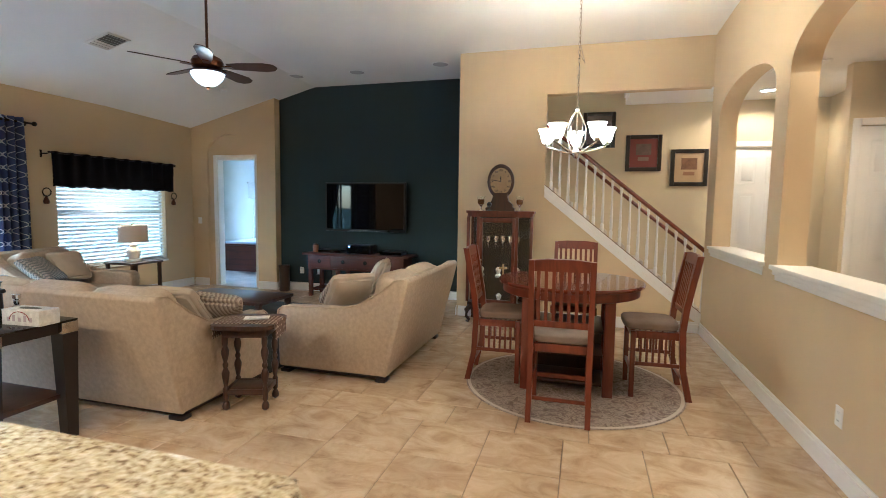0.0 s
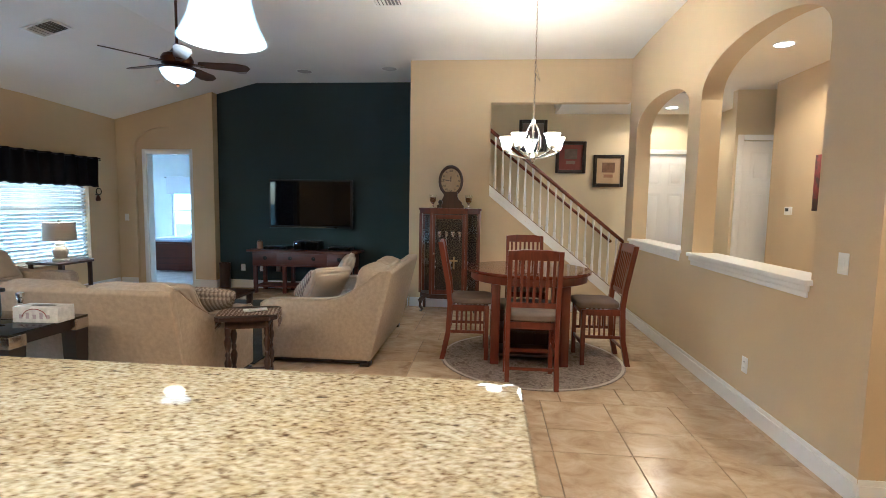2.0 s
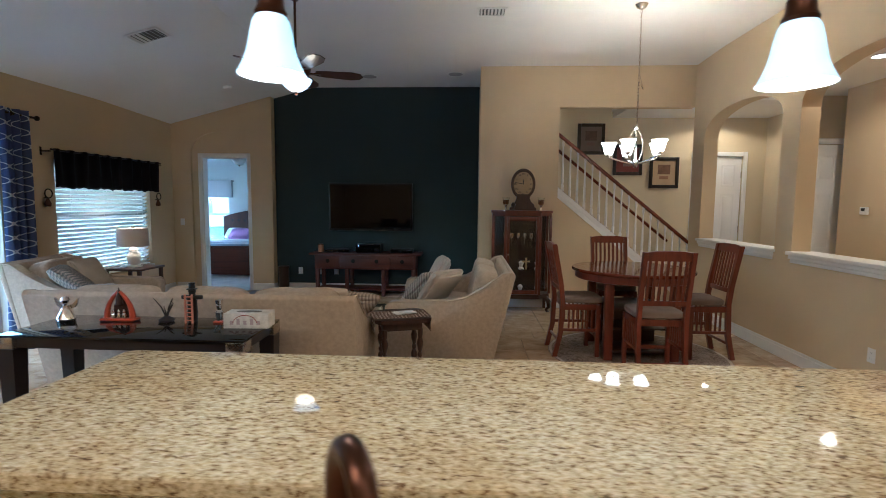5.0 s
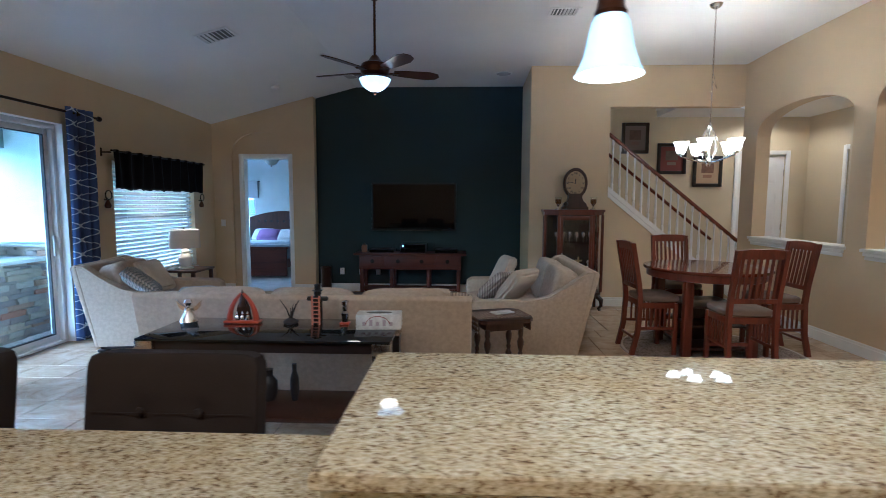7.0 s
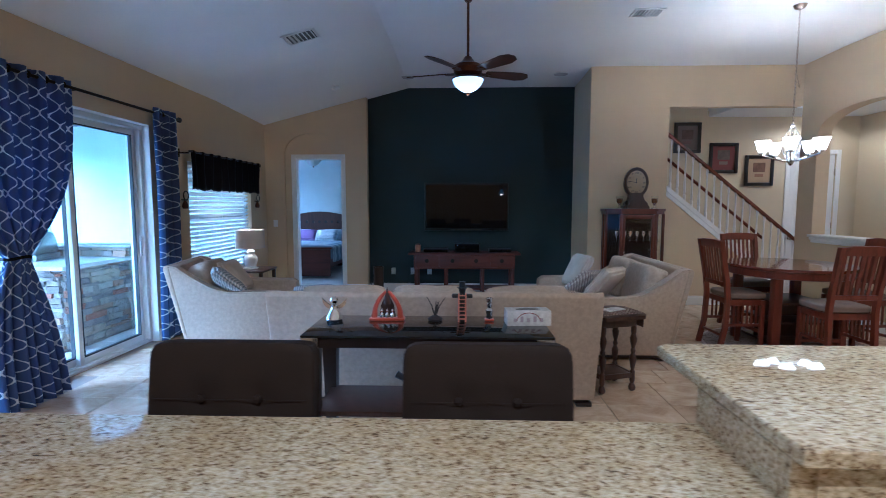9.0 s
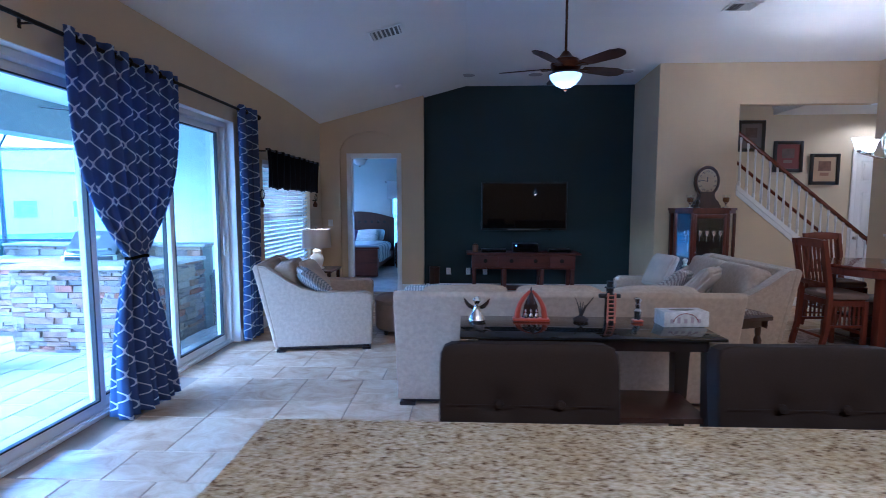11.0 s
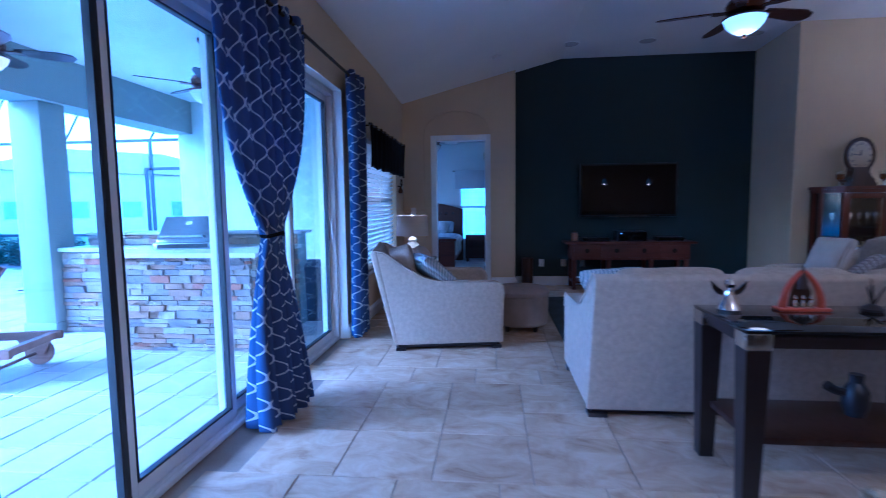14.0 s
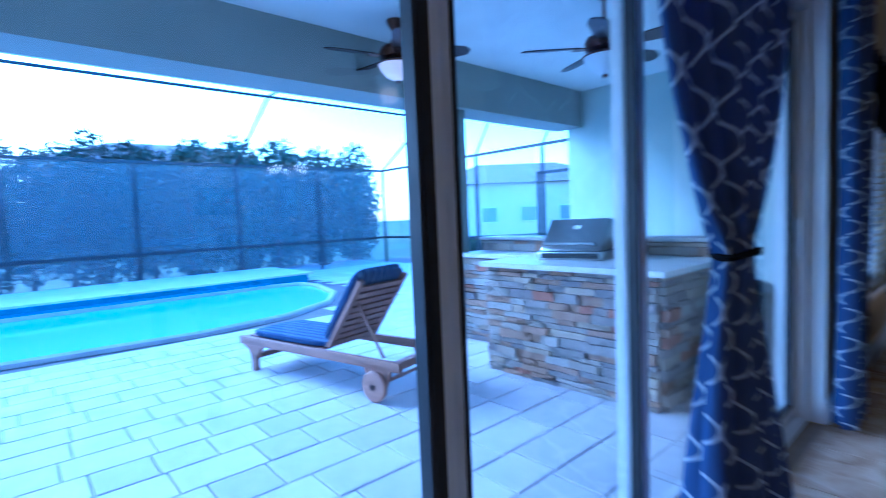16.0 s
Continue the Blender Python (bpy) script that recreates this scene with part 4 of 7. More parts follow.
M_tissue = varied("printed_cardboard", (0.70, 0.70, 0.70), 0.6, amount=0.2, scale=22, fine=80)
M_mark = varied("mauve_print", (0.42, 0.36, 0.42), 0.6, relief=0)
tb = thing("tissue_box", (-2.0, 4.12, ZT), 4, "white printed tissue box on the console table", "tissue box")
part("carton", boxes((-0.14, -0.065, 0.0, 0.14, 0.065, 0.095), bevel=0.003), M_tissue, tb)
part("slot", lathe(bmesh.new(), [(0.05, 0.0952), (0.05, 0.0962)], 24, pose(0, 0, 0) @ Matrix.Diagonal((1.6, 0.5, 1, 1))), M_espresso, tb, "dark oval slot")
for k in range(5):
    part("print_mark", boxes((-0.10 + k * 0.042, -0.0665, 0.025, -0.08 + k * 0.042, -0.0652, 0.05 + 0.012 * (k % 2))), M_mark, tb, "small mauve printed mark")
ring = [(0.075 * math.cos(a) - 0.005, -0.067, 0.03 + 0.055 * math.sin(a)) for a in np.linspace(0.1, math.pi - 0.1, 14)]
part("printed_arch", tube(bmesh.new(), ring, 0.0025, 5), varied("dark_red_print", (0.22, 0.03, 0.04), 0.6, relief=0), tb, "dark red printed arch")
M_jar = varied("dark_pottery", (0.02, 0.02, 0.025), 0.35, amount=0.3)
for x, h, w_ in ((-2.72, 0.20, 0.055), (-2.55, 0.24, 0.028)):
    j = thing("dark_jar" if w_ > 0.04 else "dark_bottle", (x, 4.10, 0.30), 0, "dark glazed jar on the console shelf" if w_ > 0.04 else "slim dark bottle on the console shelf", "jar" if w_ > 0.04 else "bottle")
    part("vessel_body", lathe(bmesh.new(), [(w_ * 0.7, 0), (w_, h * 0.25), (w_, h * 0.6), (w_ * 0.5, h * 0.8), (w_ * 0.55, h)], 16), M_jar, j)
    if w_ > 0.04:
        part("spout", tube(bmesh.new(), [(-0.04, 0, h * 0.55), (-0.09, 0, h * 0.6), (-0.13, 0, h * 0.72)], [0.022, 0.02, 0.024], 8), M_jar, j)

# turned side table with a runner
st = thing("side_table", (-1.17, 5.09, 0), 18, "dark carved side table with turned legs and a cloth runner", "side table")
st.scale = (0.76, 0.86, 1.0)
part("table_top", prism(bmesh.new(), [(-0.30, -0.19), (-0.24, -0.25), (0.24, -0.25), (0.30, -0.19), (0.30, 0.19), (0.24, 0.25), (-0.24, 0.25), (-0.30, 0.19)], 0.625, 0.655, "z"), M_darkwood, st)
part("apron", boxes((-0.21, -0.16, 0.55, 0.21, 0.16, 0.624), bevel=0.004), M_darkwood, st)
turn = [(0.016, 0.0), (0.034, 0.014), (0.037, 0.034), (0.026, 0.058), (0.016, 0.066), (0.026, 0.085), (0.026, 0.165), (0.016, 0.18), (0.022, 0.20), (0.035, 0.26), (0.036, 0.285), (0.018, 0.32), (0.026, 0.335), (0.026, 0.35), (0.017, 0.365), (0.034, 0.42), (0.036, 0.45), (0.022, 0.485), (0.028, 0.505), (0.028, 0.56)]
for sx in (-1, 1):
    for sy in (-1, 1):
        part("leg", lathe(bmesh.new(), turn, 16, pose(sx * 0.19, sy * 0.14, 0)), M_darkwood, st)
part("stretcher", boxes((-0.19, -0.155, 0.115, 0.19, -0.125, 0.155), (-0.19, 0.125, 0.115, 0.19, 0.155, 0.155), (-0.205, -0.125, 0.115, -0.175, 0.125, 0.155), (0.175, -0.125, 0.115, 0.205, 0.125, 0.155), bevel=0.004), M_darkwood, st)
part("lower_shelf", boxes((-0.174, -0.124, 0.135, 0.174, 0.124, 0.152), bevel=0.003), M_darkwood, st)


def dotted(name, base, dot, scale):
    m, nt, b = material(name, base, 0.9)
    v = nt.nodes.new("ShaderNodeTexVoronoi")
    v.inputs["Scale"].default_value, v.inputs["Randomness"].default_value = scale, 0.25
    tc = nt.nodes.new("ShaderNodeTexCoord")
    nt.links.new(tc.outputs["Object"], v.inputs["Vector"])
    r = ramp(nt, [(0.0, dot), (0.28, base)], "CONSTANT")
    nt.links.new(v.outputs["Distance"], r.inputs[0])
    nt.links.new(r.outputs[0], b.inputs["Base Color"])
    n = noise_node(nt, 150)
    bump(nt, b, n.outputs[0], 0.3, 0.003)
    return m


run = thing("table_runner", (-1.17, 5.09, 0.655), 18, "brown dotted cloth runner draped over the side table", "table runner")
run.scale = (0.76, 0.86, 1.0)
bm = boxes((-0.30, -0.15, 0.0, 0.30, 0.15, 0.004), (-0.306, -0.15, -0.12, -0.301, 0.15, 0.004), (0.301, -0.15, -0.12, 0.306, 0.15, 0.004))
part("cloth", bm, dotted("dotted_brown_cloth", (0.12, 0.075, 0.055), (0.42, 0.36, 0.29), 26), run)
rem = thing("paper_stack", (-1.14, 5.13, 0.660), 30, "small pile of papers on the side table", "papers")
part("sheet", boxes((-0.09, -0.05, 0.0, 0.09, 0.05, 0.008)), M_white, rem)
part("upper_sheet", boxes((-0.05, -0.07, 0.0082, 0.08, 0.03, 0.013)), M_tissue, rem)

# end table and lamp in the corner
et = thing("end_table", (-5.45, 7.92, 0), 0, "dark wooden end table under the lamp", "end table")
part("table_top", boxes((-0.28, -0.28, 0.60, 0.28, 0.28, 0.63), bevel=0.005), M_darkwood, et)
for sx in (-1, 1):
    for sy in (-1, 1):
        part("leg", boxes((sx * 0.24 - 0.022, sy * 0.24 - 0.022, 0, sx * 0.24 + 0.022, sy * 0.24 + 0.022, 0.60), bevel=0.003), M_darkwood, et)
part("lower_shelf", boxes((-0.23, -0.23, 0.18, 0.23, 0.23, 0.20)), M_darkwood, et)
tl = thing("table_lamp", (-5.45, 7.92, 0.63), 0, "white ceramic table lamp with a beige drum shade, lit", "table lamp")
part("lamp_base", lathe(bmesh.new(), [(0.10, 0), (0.105, 0.015), (0.07, 0.03), (0.085, 0.08), (0.10, 0.13), (0.085, 0.18), (0.05, 0.22), (0.06, 0.25), (0.03, 0.28), (0.012, 0.30), (0.012, 0.36)], 24), M_white, tl)
m_sh, nt_sh, b_sh = material("linen_lampshade", (0.50, 0.46, 0.41), 0.9)
tl_sh = nt_sh.nodes.new("ShaderNodeBsdfTranslucent")
tl_sh.inputs[0].default_value = (0.62, 0.54, 0.44, 1)
mx_sh = nt_sh.nodes.new("ShaderNodeMixShader")
mx_sh.inputs[0].default_value = 0.14
nt_sh.links.new(b_sh.outputs[0], mx_sh.inputs[1])
nt_sh.links.new(tl_sh.outputs[0], mx_sh.inputs[2])
nt_sh.links.new(mx_sh.outputs[0], nt_sh.nodes["Material Output"].inputs["Surface"])
nsh = noise_node(nt_sh, 140, 3, stretch=(1, 1, 4))
bump(nt_sh, b_sh, nsh.outputs[0], 0.3, 0.003)
part("shade", lathe(bmesh.new(), [(0.205, 0.30), (0.195, 0.56), (0.191, 0.56), (0.201, 0.30)], 40, caps=False), m_sh, tl, "beige linen drum shade")
part("finial", lathe(bmesh.new(), [(0.012, 0.555), (0.02, 0.565), (0.02, 0.58), (0.004, 0.60)], 12), M_nickel, tl)
lamp("table_lamp_bulb", "POINT", (-5.45, 7.92, 1.08), 10, size=0.03)

# tv wall
tv = thing("television", (-2.325, 9.60, 1.512), 0, "large black flat-screen television on the blue wall, off", "television")
part("bezel", boxes((-0.735, -0.025, -0.415, 0.735, 0.03, 0.415), bevel=0.008), M_black, tv)
part("screen", boxes((-0.705, -0.0275, -0.375, 0.705, -0.0255, 0.385)), M_screen, tv, "glossy black screen")
part("wall_bracket", boxes((-0.3, 0.03, -0.2, 0.3, 0.138, 0.2)), M_black, tv)
part("light_strip", boxes((-0.28, -0.0285, -0.402, 0.28, -0.026, -0.397)), M_nickel, tv, "thin silver strip")

tc_ = thing("tv_console", (-2.36, 9.46, 0), 0, "cherry wood sideboard with drawers under the television", "sideboard")
part("table_top", boxes((-0.95, -0.24, 0.70, 0.95, 0.24, 0.735), bevel=0.006), M_console, tc_)
part("carcass", boxes((-0.86, -0.20, 0.46, 0.86, 0.22, 0.699), bevel=0.004), M_console, tc_)
for k, (a, b) in enumerate(((-0.83, -0.44), (-0.42, 0.42), (0.44, 0.83))):
    dr = part("drawer", boxes((a, -0.212, 0.49, b, -0.201, 0.68), bevel=0.005), M_console, tc_)
    for x in ([(a + b) / 2] if k != 1 else [-0.2, 0.2]):
        part("handle", lathe(bmesh.new(), [(0.03, 0), (0.034, 0.004), (0.014, 0.008), (0.016, 0.018)], 14, pose(x, -0.212, 0.60, 90)), M_black_iron, dr, "dark iron pull")
for sx in (-1, -0.38, 0.38, 1):
    for sy in (-0.17, 0.19):
        x = sx * 0.82
        part("leg", boxes((x - 0.03, sy - 0.03, 0, x + 0.03, sy + 0.03, 0.459), bevel=0.004), M_console, tc_)
part("lower_shelf", boxes((-0.84, -0.18, 0.10, 0.84, 0.20, 0.125)), M_console, tc_)
for nm, a, b, y, h, lab in (("receiver_box", -0.70, -0.28, 9.45, 0.055, "flat black media player on the sideboard"), ("game_console", -0.17, 0.26, 9.45, 0.15, "black amplifier box on the sideboard"), ("set_top_box", 0.42, 0.80, 9.46, 0.06, "small black set-top box on the sideboard")):
    t = thing(nm, (-2.36, y, 0.735), 0, lab, "electronics")
    part("case", boxes((a, -0.13, 0.006, b, 0.13, h), bevel=0.006), M_black, t)
    part("front_panel", boxes((a + 0.01, -0.134, 0.012, b - 0.01, -0.1305, h - 0.008)), M_screen, t)
    for x in (a + 0.03, b - 0.03):
        part("rubber_foot", boxes((x - 0.015, -0.1, 0, x + 0.015, 0.1, 0.0065)), M_gasket, t)
    if nm == "game_console":
        part("status_light", lathe(bmesh.new(), [(0.006, 0), (0.006, 0.002)], 10, pose(a + 0.05, -0.134, h - 0.03, 90)), glow("blue_led", (0.5, 0.6, 1.0), 3), t, "small blue status light")
cj = thing("candle_jar", (-3.16, 9.42, 0.735), 0, "amber candle jar on the sideboard", "candle")
part("jar", lathe(bmesh.new(), [(0.045, 0), (0.05, 0.01), (0.05, 0.11), (0.042, 0.125)], 18), varied("amber_wax", (0.35, 0.15, 0.07), 0.35, amount=0.2), cj)
part("lid", lathe(bmesh.new(), [(0.044, 0.1255), (0.046, 0.135), (0.012, 0.145), (0.01, 0.155)], 18), M_bronze, cj)
vs_ = thing("floor_vase", (-3.87, 9.55, 0.0), 0, "dark brown floor basket beside the wall end", "vase")
part("vase_body", lathe(bmesh.new(), [(0.085, 0.0), (0.09, 0.02), (0.09, 0.42), (0.098, 0.44), (0.098, 0.46), (0.08, 0.46), (0.08, 0.10)], 20, caps=False), M_darkwood, vs_)
part("vase_base", lathe(bmesh.new(), [(0.085, 0.001), (0.085, 0.10)], 20), M_darkwood, vs_)


def wall_plate(name, at, rz, label, slots):
    t = thing(name, at, rz, label, "socket" if slots else "switch")
    part("plate", boxes((-0.04, -0.006, -0.06, 0.04, 0.0, 0.06), bevel=0.003), M_white, t)
    if slots:
        for zz in (-0.024, 0.024):
            o = part("outlet", lathe(bmesh.new(), [(0.018, 0), (0.018, 0.002)], 16, pose(0, -0.006, zz, 90)), M_blind, t)
            part("slot", boxes((-0.008, -0.0086, zz - 0.005, -0.006, -0.0081, zz + 0.006), (0.006, -0.0086, zz - 0.005, 0.008, -0.0081, zz + 0.006)), M_gasket, o)
    else:
        part("rocker", boxes((-0.016, -0.010, -0.033, 0.016, -0.006, 0.033), bevel=0.002), M_blind, t)


for x in (-3.63, -3.28, -2.98):
    wall_plate("wall_socket", (x, BLUE_Y, 0.36), 0, "white wall socket on the blue wall", True)
wall_plate("wall_socket", (RX, 5.19, 0.37), -90, "white wall socket on the half wall", True)
wall_plate("light_switch", (RX, 4.26, 1.25), -90, "white rocker light switch at the wall end", False)
wall_plate("light_switch", (-5.70, BED_Y, 1.22), 0, "white light switch beside the bedroom door", False)


# ---- dining area ----
dt = thing("dining_table", (1.14, 6.42, 0.009), 0, "round counter-height cherry dining table with storage base", "dining table")
part("tabletop", lathe(bmesh.new(), [(0.60, 0.865), (0.622, 0.872), (0.626, 0.888), (0.618, 0.9), (0.0005, 0.9)], 64), M_cherry_top, dt)
part("apron", lathe(bmesh.new(), [(0.575, 0.79), (0.585, 0.795), (0.585, 0.864)], 64), M_cherry, dt)
for sx in (-1, 1):
    for sy in (-1, 1):
        part("leg", boxes((sx * 0.33 - 0.042, sy * 0.35 - 0.042, 0, sx * 0.33 + 0.042, sy * 0.35 + 0.042, 0.789), bevel=0.005), M_cherry, dt)
part("storage_base", boxes((-0.287, -0.31, 0.06, 0.287, 0.31, 0.085), (-0.287, -0.31, 0.30, 0.287, 0.31, 0.32), (-0.287, -0.31, 0.50, 0.287, 0.31, 0.52), (-0.287, 0.05, 0.086, 0.287, 0.07, 0.50), bevel=0.003), M_darkwood, dt)

def chair(at, rz):
    """Slat-back counter chair facing +y, its back feet on y = 0."""
    c = thing("dining_chair", at, rz, "cherry mission-style dining chair with slatted back and taupe seat", "chair", "chairs round the table")
    w, d, zs = 0.205, 0.43, 0.585
    for sx in (-1, 1):
        pts = [(sx * w, -0.005, 0.0), (sx * w, 0.05, 0.25), (sx * w, 0.065, 0.56), (sx * w, 0.045, 0.75), (sx * w, -0.035, 1.165)]
        bm = bmesh.new()
        rings = [[bm.verts.new((p[0] + a * 0.019, p[1] + b * 0.024, p[2])) for a, b in ((-1, -1), (1, -1), (1, 1), (-1, 1))] for p in pts]
        for p, q in zip(rings, rings[1:]):
            for i in range(4):
                bm.faces.new((p[i], p[(i + 1) % 4], q[(i + 1) % 4], q[i]))
        bm.faces.new(rings[0][::-1])
        bm.faces.new(rings[-1])
        part("back_leg", bm, M_cherry, c)
        part("front_leg", boxes((sx * w - 0.02, d - 0.02, 0, sx * w + 0.02, d + 0.02, 0.545), bevel=0.003), M_cherry, c)
        part("side_rail", boxes((sx * w - 0.011, 0.085, 0.49, sx * w + 0.011, d - 0.021, 0.55), bevel=0.002), M_cherry, c)
        part("lower_side_rail", boxes((sx * w - 0.009, 0.075, 0.265, sx * w + 0.009, d - 0.021, 0.295), bevel=0.002), M_cherry, c)
        for k in range(6):
            y = 0.125 + k * 0.047
            part("side_slat", boxes((sx * w - 0.006, y, 0.296, sx * w + 0.006, y + 0.018, 0.489)), M_cherry, c)
    part("back_seat_rail", boxes((-w + 0.012, 0.09, 0.49, w - 0.012, 0.112, 0.55), bevel=0.002), M_cherry, c)
    part("front_seat_rail", boxes((-w + 0.021, d - 0.012, 0.49, w - 0.021, d + 0.012, 0.55), bevel=0.002), M_cherry, c)
    part("stretcher", boxes((-w + 0.02, 0.026, 0.15, w - 0.02, 0.046, 0.175), bevel=0.002), M_cherry, c)
    part("stretcher", boxes((-w + 0.021, d - 0.01, 0.19, w - 0.021, d + 0.01, 0.225), bevel=0.002), M_cherry, c)
    part("seat", cushion(bmesh.new(), 0.45, 0.42, 0.075, pose(0, 0.285, 0.588), power=5, n=10), M_seat, c, "taupe upholstered seat")
    tilt = math.degrees(math.atan2(0.08, 0.415))
    bm = bmesh.new()
    prism(bm, [(-w, 0.0), (w, 0.0), (w, 0.075), (0.1, 0.088), (-0.1, 0.088), (-w, 0.075)], -0.011, 0.011, "y", pose(0, -0.022, 1.09, tilt))
    part("top_rail", bm, M_cherry, c)
    part("lower_rail", boxes((-w + 0.02, 0.028, 0.685, w - 0.02, 0.05, 0.73), bevel=0.002), M_cherry, c)
    for k in range(7):
        x = -0.156 + k * 0.052
        bm = bmesh.new()
        box(bm, x - 0.012, -0.006, 0.0, x + 0.012, 0.006, 0.372, m=pose(0, 0.041, 0.728, tilt - 1.6))
        part("back_slat", bm, M_cherry, c)
    return c


proto = chair((1.11, 5.41, 0.009), 0)
copy_thing(proto, pose(2.08, 6.36, 0.009, 0, 0, 92))
copy_thing(proto, pose(0.29, 6.34, 0.009, 0, 0, -88))
copy_thing(proto, pose(1.17, 7.42, 0.009, 0, 0, 180))


def rug_material():
    m, nt, b = material("faded_floral_rug", (0.45, 0.4, 0.36), 0.95)
    n = noise_node(nt, 9, 6, 0.7, wide=2.5)
    r = ramp(nt, [(0.34, (0.15, 0.11, 0.095)), (0.46, (0.24, 0.185, 0.155)), (0.52, (0.42, 0.36, 0.30)), (0.60, (0.23, 0.175, 0.15))])
    nt.links.new(n.outputs[0], r.inputs[0])
    tc = nt.nodes.new("ShaderNodeTexCoord")
    ln = nt.nodes.new("ShaderNodeVectorMath")
    ln.operation = "LENGTH"
    nt.links.new(tc.outputs["Object"], ln.inputs[0])
    rr = ramp(nt, [(0.0, (0, 0, 0)), (0.875, (0.95, 0.95, 0.95)), (0.90, (0.1, 0.1, 0.1))], "CONSTANT")
    nt.links.new(ln.outputs["Value"], rr.inputs[0])
    nt.links.new(mix(nt, r.outputs[0], (0.58, 0.52, 0.44), rr.outputs[0]), b.inputs["Base Color"])
    f = noise_node(nt, 220, 3)
    bump(nt, b, f.outputs[0], 0.5, 0.005)
    return m


rug = link_mesh("round_rug", lathe(bmesh.new(), [(0.905, 0.001), (0.915, 0.004), (0.91, 0.009), (0.001, 0.009)], 72), rug_material())
rug.location = (1.18, 6.31, 0)
tagged(rug, "round faded taupe rug with a pale rim under the dining table", "rug")


def chandelier(x, y):
    zb = 1.97
    t = thing("chandelier", (x, y, zb), 0, "five-arm brushed nickel chandelier with white glass shades, lit", "chandelier")
    part("stem", lathe(bmesh.new(), [(0.006, -0.0), (0.02, 0.012), (0.03, 0.035), (0.034, 0.06), (0.02, 0.09), (0.012, 0.11), (0.010, 0.40), (0.02, 0.41), (0.024, 0.43), (0.008, 0.45)], 16), M_nickel, t)
    for k in range(5):
        a = math.radians(72 * k + 20)
        c, s = math.cos(a), math.sin(a)
        path = [(0.02, 0.05), (0.07, 0.055), (0.15, 0.075), (0.22, 0.10), (0.265, 0.115), (0.27, 0.135)]
        arm = part("arm", tube(bmesh.new(), [(r * c, r * s, z) for r, z in path], 0.009, 8), M_nickel, t)
        part("upper_scroll", tube(bmesh.new(), [(r * c, r * s, z) for r, z in ((0.012, 0.42), (0.05, 0.36), (0.085, 0.27), (0.08, 0.17), (0.05, 0.09))], 0.005, 6), M_nickel, arm)
        cup = lathe(bmesh.new(), [(0.012, 0.125), (0.03, 0.13), (0.03, 0.15), (0.022, 0.155)], 14, pose(0.27 * c, 0.27 * s, 0))
        part("socket_cup", cup, M_nickel, arm)
        pr = [(0.036, 0.152), (0.046, 0.17), (0.054, 0.20), (0.062, 0.235), (0.076, 0.268), (0.082, 0.272), (0.074, 0.268), (0.058, 0.235), (0.05, 0.20), (0.042, 0.17), (0.03, 0.156)]
        part("glass_shade", lathe(bmesh.new(), pr, 24, pose(0.27 * c, 0.27 * s, 0), caps=False), M_shade_glow, arm, "white frosted glass shade, lit")
        lamp("chandelier_bulb", "POINT", (x + 0.27 * c, y + 0.27 * s, zb + 0.25), 10, size=0.025)
    bm = bmesh.new()
    nlink = 34
    for k in range(nlink):
        z = 0.45 + (ZC - zb - 0.5) * k / nlink
        h = (ZC - zb - 0.5) / nlink * 0.68
        ring = [(0.009 * math.cos(u) if k % 2 else 0, 0 if k % 2 else 0.009 * math.cos(u), z + h * 0.5 + h * math.sin(u)) for u in np.linspace(0, 2 * math.pi, 9)[:-1]]
        tube(bm, ring, 0.0022, 5, True)
    part("chain", bm, M_nickel, t)
    part("cord", tube(bmesh.new(), [(0.006, 0, 0.44), (0.005, 0.003, 0.9), (0.05, 0.0, 0.82), (0.006, 0, 0.98), (0.004, 0, ZC - zb - 0.03)], 0.003, 6), M_nickel, t)
    part("canopy", lathe(bmesh.new(), [(0.015, ZC - zb - 0.05), (0.05, ZC - zb - 0.03), (0.065, ZC - zb - 0.001)], 20), M_nickel, t)


chandelier(1.15, 6.50)


